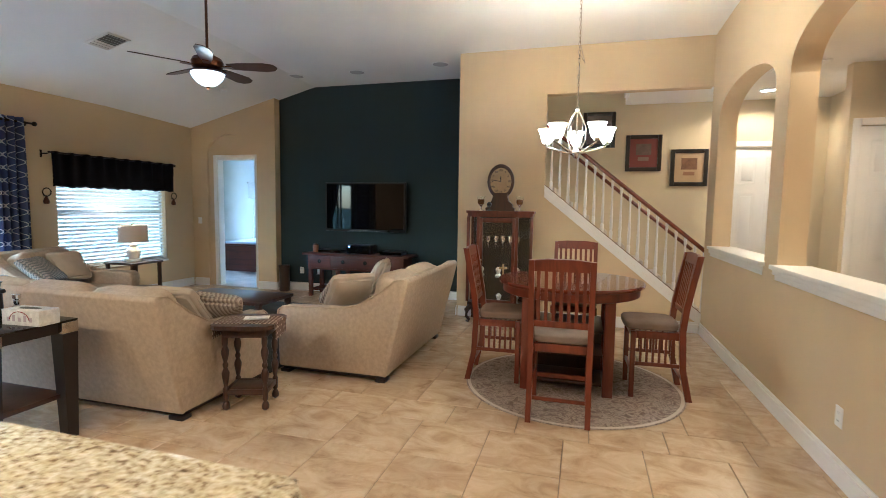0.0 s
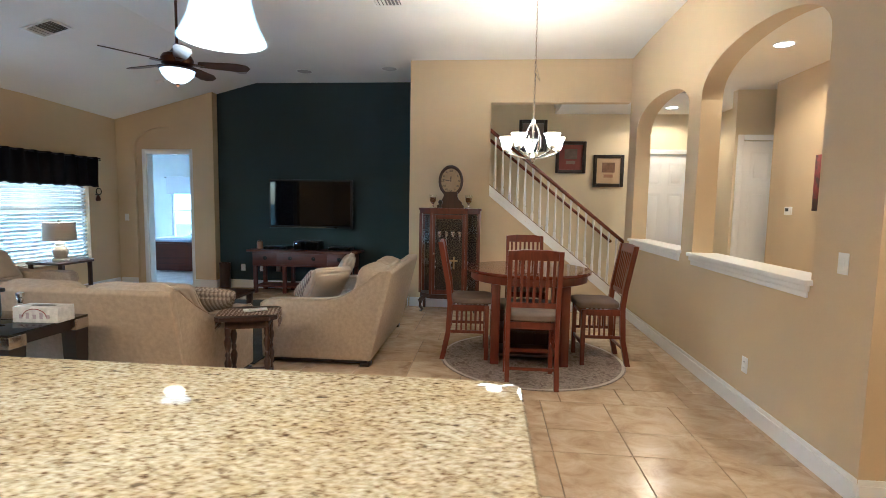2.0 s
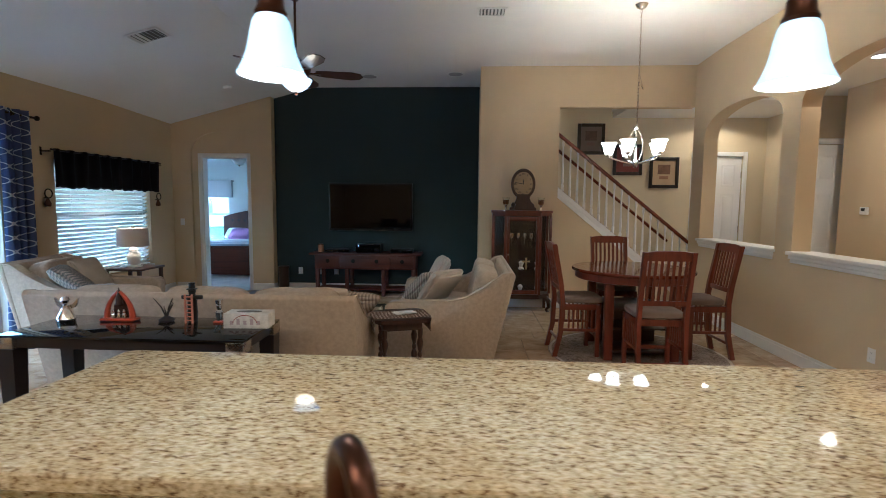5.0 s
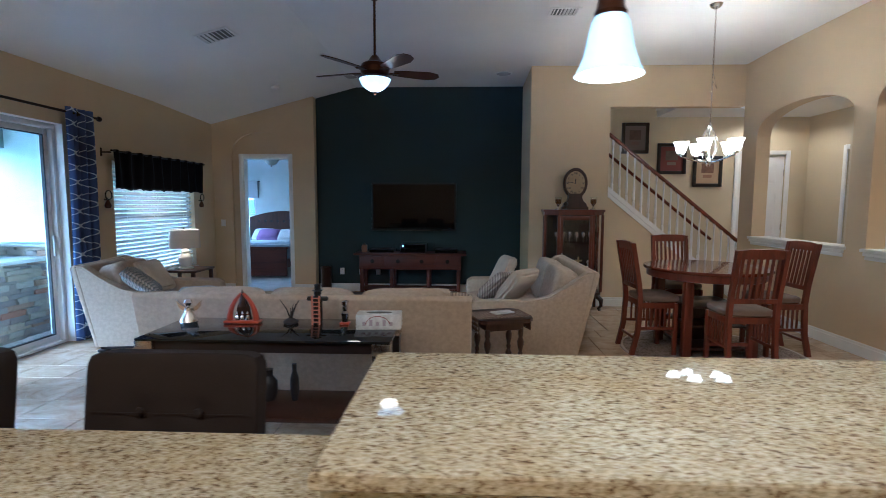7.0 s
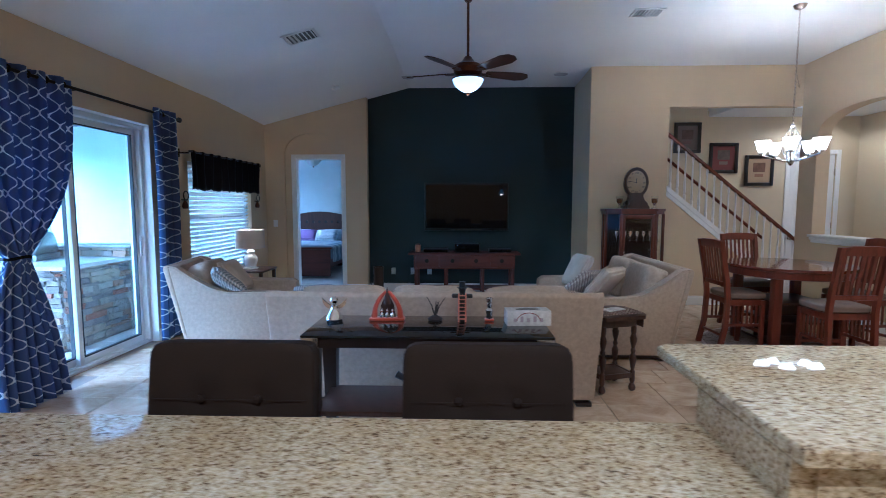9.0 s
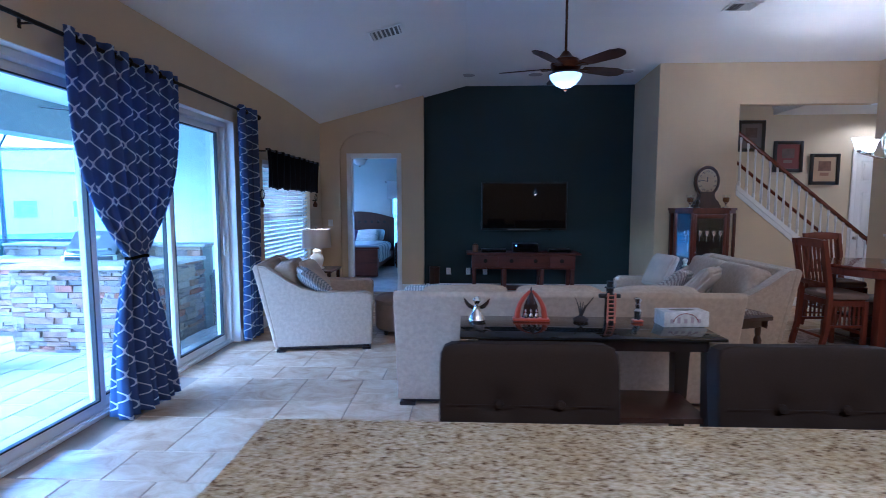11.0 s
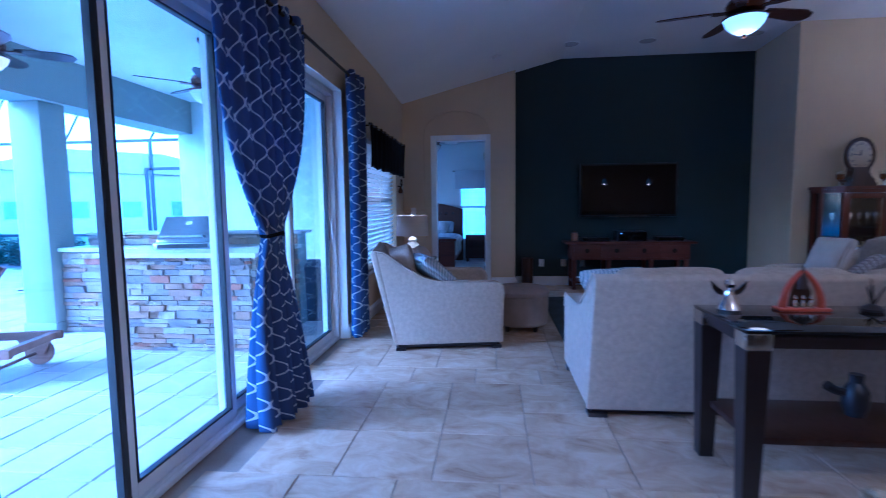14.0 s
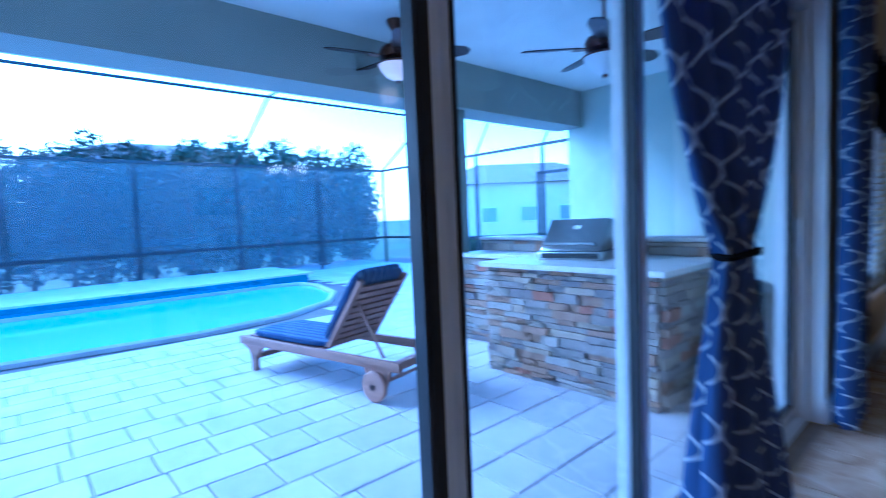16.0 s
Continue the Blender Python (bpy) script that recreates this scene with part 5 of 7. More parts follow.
def ceiling_fan(at, z_ceiling, phase, span, label, blade_mat, bowl, watts):
    t = thing("ceiling_fan", at, 0, label, "ceiling fan")
    h = z_ceiling - at[2]
    part("downrod", lathe(bmesh.new(), [(0.013, 0.30), (0.013, h - 0.05)], 10), M_bronze, t)
    part("canopy", lathe(bmesh.new(), [(0.03, h - 0.09), (0.07, h - 0.03), (0.075, h - 0.001)], 20), M_bronze, t)
    part("motor", lathe(bmesh.new(), [(0.05, 0.10), (0.10, 0.11), (0.14, 0.14), (0.148, 0.19), (0.13, 0.225), (0.07, 0.255), (0.03, 0.31)], 28), M_bronze, t)
    part("light_ring", lathe(bmesh.new(), [(0.160, 0.082), (0.168, 0.09), (0.15, 0.102), (0.06, 0.105)], 28), M_bronze, t)
    part("light_bowl", lathe(bmesh.new(), [(0.012, -0.04), (0.055, -0.032), (0.10, -0.005), (0.14, 0.04), (0.158, 0.085)], 28), bowl, t, "frosted glass light bowl, lit")
    part("finial", lathe(bmesh.new(), [(0.004, -0.072), (0.016, -0.062), (0.018, -0.047), (0.008, -0.039)], 12), M_bronze, t)
    for k in range(5):
        m = pose(0, 0, 0.155, 0, 0, 72 * k + phase)
        iron = part("blade_iron", prism(bmesh.new(), [(0.10, -0.02), (0.20, -0.035), (0.24, -0.03), (0.24, 0.03), (0.20, 0.035), (0.10, 0.02)], -0.012, -0.004, "z", m), M_bronze, t)
        bm = prism(bmesh.new(), [(0.19, -0.045), (0.30, -0.062), (span - 0.12, -0.08), (span - 0.03, -0.055), (span, 0.0), (span - 0.03, 0.055), (span - 0.12, 0.08), (0.30, 0.062), (0.19, 0.045)], -0.003, 0.005, "z", m @ pose(0, 0, 0, -13))
        part("blade", bm, blade_mat, iron)
    if watts:
        lamp("fan_lamp", "POINT", (at[0], at[1], at[2] - 0.10), watts, size=0.1)


M_bowl = glow("fan_bowl_glow", (0.95, 1.0, 0.90), 0.14)
ceiling_fan((-2.36, 6.07, 2.72), ZC, 20, 0.67, "dark bronze five-blade ceiling fan with lit glass bowl", wood("walnut_blade", (0.02, 0.008, 0.006), (0.06, 0.022, 0.014), 0.3, axis=0, coat=0.3), M_bowl, 4)

# curio cabinet with clock and goblets
cu = thing("curio_cabinet", (0.17, 8.625, 0), 0, "dark cherry glass-front curio cabinet on curved legs", "cabinet")
out = [(-0.42, 0.0), (-0.42, -0.22), (-0.25, -0.38), (0.25, -0.38), (0.42, -0.22), (0.42, 0.0)]
big_out = [(x * 1.07, y * 1.07 if y else 0.0) for x, y in out]
part("cabinet_top", prism(bmesh.new(), big_out, 1.455, 1.49, "z"), M_curio, cu)
part("cabinet_floor", prism(bmesh.new(), out, 0.20, 0.26, "z"), M_darkwood, cu)
part("back_panel", boxes((-0.42, -0.02, 0.26, 0.42, 0.0, 1.455)), M_espresso, cu)
part("crown", prism(bmesh.new(), [(x * 1.03, y * 1.03 if y else 0.0) for x, y in out], 1.41, 1.4549, "z"), M_curio, cu)
for x, y in out[1:5]:
    part("post", boxes((x - 0.02, y - 0.015, 0.26, x + 0.02, y + 0.015, 1.41), bevel=0.003), M_curio, cu)
for x in (-0.40, 0.40):
    part("post", boxes((x - 0.018, -0.05, 0.26, x + 0.018, -0.021, 1.41)), M_curio, cu)
dr = part("cabinet_door", boxes((-0.228, -0.395, 0.27, -0.19, -0.37, 1.40), (0.19, -0.395, 0.27, 0.228, -0.37, 1.40), (-0.19, -0.395, 0.27, 0.19, -0.37, 0.33), (-0.19, -0.395, 1.34, 0.19, -0.37, 1.40), bevel=0.003), M_curio, cu)
part("door_glass", boxes((-0.19, -0.385, 0.33, 0.19, -0.38, 1.34)), M_glass, dr)
part("knob", lathe(bmesh.new(), [(0.008, 0), (0.008, 0.012), (0.014, 0.02), (0.004, 0.03)], 10, pose(-0.205, -0.395, 0.85, 90)), M_nickel, dr)
for sx in (-1, 1):
    bm = bmesh.new()
    prism(bm, [(sx * 0.268, -0.355), (sx * 0.402, -0.234), (sx * 0.400, -0.230), (sx * 0.266, -0.351)], 0.27, 1.40, "z")
    part("side_glass", bm, M_glass, cu)
    pts = [(sx * 0.36, -0.30, 0.21), (sx * 0.40, -0.34, 0.16), (sx * 0.40, -0.34, 0.08), (sx * 0.37, -0.31, 0.03), (sx * 0.39, -0.33, 0.0)]
    part("curved_leg", tube(bmesh.new(), pts, [0.04, 0.036, 0.024, 0.02, 0.03], 8), M_darkwood, cu)
    part("back_leg", boxes((sx * 0.38 - 0.02, -0.05, 0, sx * 0.38 + 0.02, -0.01, 0.2)), M_darkwood, cu)
for z in (0.62, 1.0):
    part("glass_shelf", prism(bmesh.new(), [(x * 0.93, y * 0.93 - 0.022 if y else -0.022) for x, y in out], z, z + 0.006, "z"), M_glass, cu, "clear glass shelf")
rng = random.Random(8)
for z, n_ in ((0.26, 3), (0.626, 3), (1.006, 6)):
    for k in range(n_):
        x = -0.24 + 0.48 * k / max(1, n_ - 1)
        g_ = thing("stemware" if z > 0.9 else "keepsake", (0.17 + x, 8.42 + rng.uniform(-0.03, 0.05), z), 0, "clear stem glass on the cabinet shelf" if z > 0.9 else "small pale china keepsake in the cabinet", "glass" if z > 0.9 else "ornament", "pieces in the cabinet")
        if z > 0.9:
            part("bowl", lathe(bmesh.new(), [(0.028, 0), (0.004, 0.006), (0.004, 0.06), (0.02, 0.075), (0.032, 0.11), (0.028, 0.15)], 12, caps=False), M_silver, g_)
        else:
            part("keepsake_body", lathe(bmesh.new(), [(0.04, 0), (0.045, 0.01), (0.02, 0.03), (0.03, 0.06), (0.04, 0.09), (0.015, 0.12)], 14), M_white, g_)
cx = thing("cross_ornament", (0.24, 8.36, 0.626), 0, "small gilded cross in the cabinet", "ornament")
part("cross", boxes((-0.012, -0.008, 0, 0.012, 0.008, 0.17), (-0.055, -0.008, 0.10, 0.055, 0.008, 0.125), bevel=0.003), varied("gilt", (0.6, 0.45, 0.2), 0.3, 0.9), cx)

ck = thing("mantel_clock", (0.175, 8.42, 1.49), 0, "oval dark wood mantel clock with a cream roman dial", "clock")
bm = lathe(bmesh.new(), [(0.001, 0.0), (0.20, 0.0), (0.20, 0.05), (0.178, 0.058), (0.160, 0.05)], 48, pose(0, 0.02, 0.385, 90) @ Matrix.Diagonal((0.88, 1.12, 1, 1)), caps=False)
part("case", bm, M_darkwood, ck)
part("pedestal", prism(bmesh.new(), [(-0.19, 0), (0.19, 0), (0.19, 0.04), (0.165, 0.05), (0.16, 0.085), (0.115, 0.125), (0.095, 0.175), (0.10, 0.235), (-0.10, 0.235), (-0.095, 0.175), (-0.115, 0.125), (-0.16, 0.085), (-0.165, 0.05), (-0.19, 0.04)], -0.06, 0.06, "y"), M_darkwood, ck)
dial = part("dial", lathe(bmesh.new(), [(0.158, 0.040), (0.158, 0.046), (0.001, 0.0465)], 48, pose(0, 0.02, 0.385, 90) @ Matrix.Diagonal((0.88, 1.12, 1, 1))), varied("aged_dial", (0.36, 0.26, 0.14), 0.25, amount=0.12, scale=6), ck, "aged cream dial")
NUM = ["XII", "I", "II", "III", "IIII", "V", "VI", "VII", "VIII", "IX", "X", "XI"]


def lettering(text, size, mat, parent, m, name="numeral"):
    cv = bpy.data.curves.new(name, "FONT")
    cv.body, cv.size, cv.align_x, cv.align_y = text, size, "CENTER", "CENTER"
    cv.extrude = 0.0006
    tmp = bpy.data.objects.new(name, cv)
    me = bpy.data.meshes.new_from_object(tmp)
    bpy.data.objects.remove(tmp)
    me.materials.append(mat)
    ob = new(name, me)
    ob.parent = parent
    ob.matrix_local = m
    return ob


for k, s in enumerate(NUM):
    a = math.radians(30 * k)
    lettering(s, 0.042, M_black, dial, pose(0.115 * math.sin(a), -0.029, 0.385 + 0.142 * math.cos(a), 90, 0, 0))
part("hour_pointer", boxes((-0.006, -0.031, 0.38, 0.006, -0.029, 0.45), (-0.003, -0.031, 0.375, 0.003, -0.0285, 0.385)), M_black, dial)
bm = bmesh.new()
box(bm, -0.004, -0.033, 0.0, 0.004, -0.031, 0.12, m=pose(0, 0, 0.385, 0, -80))
part("minute_pointer", bm, M_black, dial)
M_amber = varied("amber_glass", (0.18, 0.08, 0.03), 0.15, amount=0.3)
for x in (-0.075, 0.435):
    gb = thing("candle_goblet", (x, 8.36, 1.49), 0, "silver rimmed candle goblet on the cabinet", "candle holder", "goblets beside the clock")
    part("goblet_foot", lathe(bmesh.new(), [(0.045, 0), (0.045, 0.008), (0.014, 0.02), (0.01, 0.05), (0.02, 0.07), (0.03, 0.082)], 16), M_silver, gb)
    part("goblet_bowl", lathe(bmesh.new(), [(0.03, 0.082), (0.045, 0.11), (0.055, 0.19), (0.051, 0.19), (0.042, 0.115)], 18, caps=False), M_glass, gb)
    part("candle", lathe(bmesh.new(), [(0.034, 0.085), (0.041, 0.10), (0.041, 0.15), (0.001, 0.152)], 16), M_amber, gb, "amber votive candle")
bt = thing("bottle_stopper", (0.035, 8.36, 1.49), 0, "small dark ball ornament on the cabinet", "ornament")
part("ornament_body", lathe(bmesh.new(), [(0.025, 0), (0.01, 0.02), (0.012, 0.05), (0.032, 0.07), (0.034, 0.09), (0.015, 0.115)], 14), M_black, bt)


# ---- stair ----
SX, SZ = 2.76, 0.10          # foot of the slope
RUN, RISE = 0.2305, 0.19
stair = thing("staircase", (0, 0, 0), 0, "carpeted staircase rising behind the nook wall", "staircase")
stair["kind"] = "structure"
for k in range(13):
    x1 = 2.92 - k * RUN
    part("step", boxes((max(x1 - RUN - 0.02, -0.3), NOOK_Y + 0.142, 0.0 if k < 4 else k * RISE - 0.25, x1, STAIR_Y - 0.002, (k + 1) * RISE - 0.08), bevel=0.01), M_carpet, stair)
slope = math.degrees(math.atan2(1.655, 2.04))


def along(x):
    """Height of the stringer at x."""
    return SZ + (SX - x) * 1.655 / 2.04


bm = prism(bmesh.new(), [(0.72, along(0.72) + 0.004), (SX, along(SX) + 0.004), (SX, along(SX) + 0.085), (0.72, along(0.72) + 0.085)], NOOK_Y - 0.025, NOOK_Y + 0.16, "y")
prism(bm, [(0.72, along(0.72) - 0.075), (SX - 0.02, along(SX - 0.02) - 0.075), (SX - 0.02, along(SX - 0.02) + 0.003), (0.72, along(0.72) + 0.003)], NOOK_Y - 0.014, NOOK_Y - 0.002, "y")
structure("trim_stringer", bm, M_white, "white sloping stringer cap of the stair", "trim")
structure("trim_stringer_line", prism(bmesh.new(), [(0.72, along(0.72) + 0.086), (SX, along(SX) + 0.086), (SX, along(SX) + 0.096), (0.72, along(0.72) + 0.096)], NOOK_Y + 0.02, NOOK_Y + 0.12, "y"), M_rail, "dark shoe rail under the balusters", "trim")
rail = thing("stair_railing", (0, 0, 0), 0, "white turned balusters under a dark wooden handrail", "railing")
YB = NOOK_Y + 0.07
H = 0.80
prof = [(0.022, 0.0), (0.022, 0.10), (0.014, 0.115), (0.019, 0.14), (0.02, 0.22), (0.013, 0.45), (0.011, H - 0.13), (0.017, H - 0.11), (0.017, H - 0.03)]
b0 = None
for k in range(18):
    x = 0.80 + k * 0.1118
    if b0 is None:
        b0 = part("baluster", lathe(bmesh.new(), prof, 10), M_white, rail)
        b0.location = (x, YB, along(x) + 0.09)
    else:
        b = b0.copy()
        scene.collection.objects.link(b)
        b.location = (x, YB, along(x) + 0.09)
bm = bmesh.new()
prism(bm, [(0.68, along(0.68) + H + 0.05), (SX - 0.03, along(SX - 0.03) + H + 0.05), (SX - 0.03, along(SX - 0.03) + H + 0.115), (0.68, along(0.68) + H + 0.115)], YB - 0.032, YB + 0.032, "y")
bmesh.ops.bevel(bm, geom=list(bm.edges), offset=0.014, segments=2, affect="EDGES", profile=0.5)
part("handrail", bm, M_rail, rail, "dark cherry handrail")
part("rail_rosette", lathe(bmesh.new(), [(0.06, 0), (0.065, 0.012), (0.045, 0.03)], 20, pose(SX - 0.045, YB, along(SX) + H + 0.10, 0, 90)), M_rail, rail)
part("wall_rail", tube(bmesh.new(), [(0.5, STAIR_Y - 0.07, along(0.5) + 0.84), (2.7, STAIR_Y - 0.07, along(2.7) + 0.84)], 0.024, 10), M_rail, rail, "dark wall handrail")

M_frame = varied("black_frame_wood", (0.014, 0.009, 0.007), 0.3, amount=0.3)
M_mat = varied("tan_mat_board", (0.36, 0.25, 0.13), 0.8, amount=0.1)
for (x0, x1, z0, z1), cm, cp in (((1.18, 1.63, 2.42, 2.93), (0.16, 0.12, 0.10), (0.10, 0.06, 0.05)), ((1.78, 2.26, 2.08, 2.59), (0.16, 0.035, 0.03), (0.12, 0.09, 0.06)), ((2.38, 2.86, 1.87, 2.38), (0.46, 0.34, 0.19), (0.18, 0.10, 0.055))):
    p = thing("framed_picture", ((x0 + x1) / 2, STAIR_Y, (z0 + z1) / 2), 0, "dark framed document with a coloured mat on the stair wall", "picture", "pictures on the stair wall")
    w, h = (x1 - x0) / 2, (z1 - z0) / 2
    part("frame", boxes((-w, -0.03, -h, -w + 0.055, -0.001, h), (w - 0.055, -0.03, -h, w, -0.001, h), (-w + 0.055, -0.03, -h, w - 0.055, -0.001, -h + 0.055), (-w + 0.055, -0.03, h - 0.055, w - 0.055, -0.001, h), bevel=0.006), M_frame, p)
    part("mat_board", boxes((-w + 0.055, -0.014, -h + 0.055, w - 0.055, -0.002, h - 0.055)), varied("mat_board", cm, 0.6, amount=0.08), p)
    part("print", boxes((-w * 0.42, -0.016, -h * 0.1, w * 0.42, -0.0145, h * 0.52)), varied("print_paper", cp, 0.5, amount=0.25, scale=14), p)
    part("caption_plate", boxes((-w * 0.3, -0.016, -h * 0.42, w * 0.3, -0.0145, -h * 0.22)), varied("plate", tuple(min(1, c * 1.6) for c in cp), 0.4), p)


def red_painting():
    m, nt, b = material("abstract_red_paint", (0.3, 0.02, 0.02), 0.45)
    n = noise_node(nt, 4.5, 6, 0.65, wide=1.5)
    r = ramp(nt, [(0.30, (0.02, 0.012, 0.012)), (0.46, (0.05, 0.006, 0.006)), (0.54, (0.26, 0.012, 0.012)), (0.62, (0.09, 0.01, 0.01)), (0.72, (0.45, 0.34, 0.32))])
    nt.links.new(n.outputs[0], r.inputs[0])
    tc = nt.nodes.new("ShaderNodeTexCoord")
    sp = nt.nodes.new("ShaderNodeSeparateXYZ")
    nt.links.new(tc.outputs["Object"], sp.inputs[0])
    rz_ = ramp(nt, [(0.0, (0.05, 0.04, 0.04)), (0.45, (1, 1, 1))])
    mr = nt.nodes.new("ShaderNodeMapRange")
    mr.inputs["From Min"].default_value, mr.inputs["From Max"].default_value = -0.28, 0.28
    nt.links.new(sp.outputs[2], mr.inputs["Value"])
    nt.links.new(mr.outputs[0], rz_.inputs[0])
    nt.links.new(mix(nt, r.outputs[0], rz_.outputs[0], 1.0, "MULTIPLY"), b.inputs["Base Color"])
    bump(nt, b, n.outputs[0], 0.3, 0.004)
    return m


pn = thing("red_painting", (4.02, 6.28, 1.82), -90, "abstract red and black canvas on the hall wall", "painting")
part("canvas", boxes((-0.42, -0.035, -0.28, 0.42, -0.001, 0.28), bevel=0.003), red_painting(), pn)
th = thing("thermostat", (4.02, 7.12, 1.535), -90, "small white thermostat with a dark display", "thermostat")
part("housing", boxes((-0.055, -0.028, -0.045, 0.055, -0.001, 0.045), bevel=0.006), M_white, th)
part("display", boxes((-0.032, -0.0295, -0.005, 0.025, -0.0282, 0.03)), M_gasket, th)


M_speaker = varied("speaker_grille", (0.42, 0.41, 0.40), 0.7, amount=0.1, fine=300, relief=0.4)


M_vent = varied("vent_shadow_box", (0.16, 0.16, 0.16), 0.8, relief=0)


def ceiling_vent(at, ry, rz, w, d, label):
    v = thing("ceiling_vent", at, 0, label, "air vent")
    m = pose(0, 0, 0, 0, ry, rz)
    bm = bmesh.new()
    for r in ((-w, -d, -0.012, w, -d + 0.025, 0), (-w, d - 0.025, -0.012, w, d, 0), (-w, -d + 0.025, -0.012, -w + 0.025, d - 0.025, 0), (w - 0.025, -d + 0.025, -0.012, w, d - 0.025, 0)):
        box(bm, *r, m=m)
    part("vent_frame", bm, M_white, v)
    # flat dark plate paints the shade between the louvres
    part("shade_backing", box(bmesh.new(), -w + 0.02, -d + 0.02, -0.003, w - 0.02, d - 0.02, -0.001, m=m), M_vent, v)
    for k in range(7):
        x = -w + 0.045 + k * (2 * w - 0.09) / 6
        bm = box(bmesh.new(), -0.012, -d + 0.025, -0.001, 0.012, d - 0.025, 0.001, m=m @ pose(x, 0, -0.011, 0, 35 if k > 2 else -35))
        part("louvre", bm, M_white, v)


tilt_c = -math.degrees(math.atan2(ZC - ZS, KX - LX))
ceiling_vent((-4.22, 6.59, ZS + (ZC - ZS) * (-4.22 - LX) / (KX - LX) - 0.008), tilt_c, 0, 0.19, 0.15, "white ceiling air vent on the slope")
ceiling_vent((-0.39, 6.64, ZC - 0.001), 0, 0, 0.16, 0.12, "white ceiling air vent")
ceiling_vent((3.3, 7.9, HALL_Z - 0.001), 0, 0, 0.2, 0.2, "white return air vent in the hall")
for x, y in ((-3.30, 9.10), (-2.23, 9.10), (-0.85, 9.0)):
    sp = thing("ceiling_speaker", (x, y, ZC - FALL * (y - FALL_Y) / (BLUE_Y - FALL_Y)), 0, "round ceiling loudspeaker with a grey grille", "loudspeaker", "ceiling loudspeakers")
    part("rim", lathe(bmesh.new(), [(0.115, -0.001), (0.13, -0.001), (0.128, -0.009), (0.115, -0.010)], 32, caps=False), M_white, sp)
    part("grille", lathe(bmesh.new(), [(0.114, -0.001), (0.112, -0.007), (0.001, -0.009)], 32), M_speaker, sp)
sd = thing("smoke_detector", (-4.36, 8.67, ZS + (ZC - ZS) * (-4.36 - LX) / (KX - LX) - 0.004 - FALL * 0.42), 0, "round white smoke detector on the sloped ceiling", "smoke detector")
part("housing", lathe(bmesh.new(), [(0.06, 0.0), (0.065, -0.01), (0.055, -0.035), (0.02, -0.042), (0.001, -0.042)], 24, pose(0, 0, 0, 0, tilt_c)), M_white, sd)
sd2 = thing("smoke_detector", (3.1, 7.6, HALL_Z), 0, "round white smoke detector in the hall", "smoke detector")
part("housing", lathe(bmesh.new(), [(0.06, -0.001), (0.065, -0.01), (0.055, -0.035), (0.001, -0.042)], 24), M_white, sd2)


# ---- bar stools ----
def stool(x):
    s = thing("bar_stool", (x, 2.20, 0), 0, "dark brown tufted bar stool tucked under the counter", "bar stool", "stools at the counter")
    w = 0.265
    bm = bmesh.new()
    cushion(bm, 2 * w, 0.085, 0.50, pose(0, 0.285, 0.860, -8), power=14, n=16)
    for v in bm.verts:
        for bx in (-0.09, 0.09):
            r2 = ((v.co.x - bx) ** 2 + (v.co.z - 0.94) ** 2)
            if v.co.y < 0.285:
                v.co.y += 0.022 * math.exp(-r2 / 0.0012)
    part("backrest", bm, M_stool, s)
    for bx in (-0.09, 0.09):
        part("button", lathe(bmesh.new(), [(0.014, 0), (0.012, 0.006), (0.001, 0.008)], 12, pose(bx, 0.255, 0.94, 82)), M_stool, s)
    part("back_seam", box(bmesh.new(), -w + 0.02, -0.0012, -0.0008, w - 0.02, 0.0, 0.0008, m=pose(0, 0.246, 0.94, -8)), M_stool, s)
    part("seat", cushion(bmesh.new(), 2 * w - 0.02, 0.44, 0.10, pose(0, 0.06, 0.63), power=6, n=10), M_stool, s)
    for sx in (-1, 1):
        for sy in (-0.12, 0.24):
            part("leg", boxes((sx * 0.22 - 0.018, sy - 0.018, 0, sx * 0.22 + 0.018, sy + 0.018, 0.58), bevel=0.003), M_espresso, s)
        part("side_stretcher", boxes((sx * 0.22 - 0.01, -0.10, 0.2, sx * 0.22 + 0.01, 0.22, 0.225)), M_espresso, s)
    part("foot_rail", boxes((-0.2, -0.13, 0.2, 0.2, -0.11, 0.225), (-0.2, 0.23, 0.25, 0.2, 0.25, 0.275)), M_espresso, s)


stool(-2.35)
stool(-3.16)


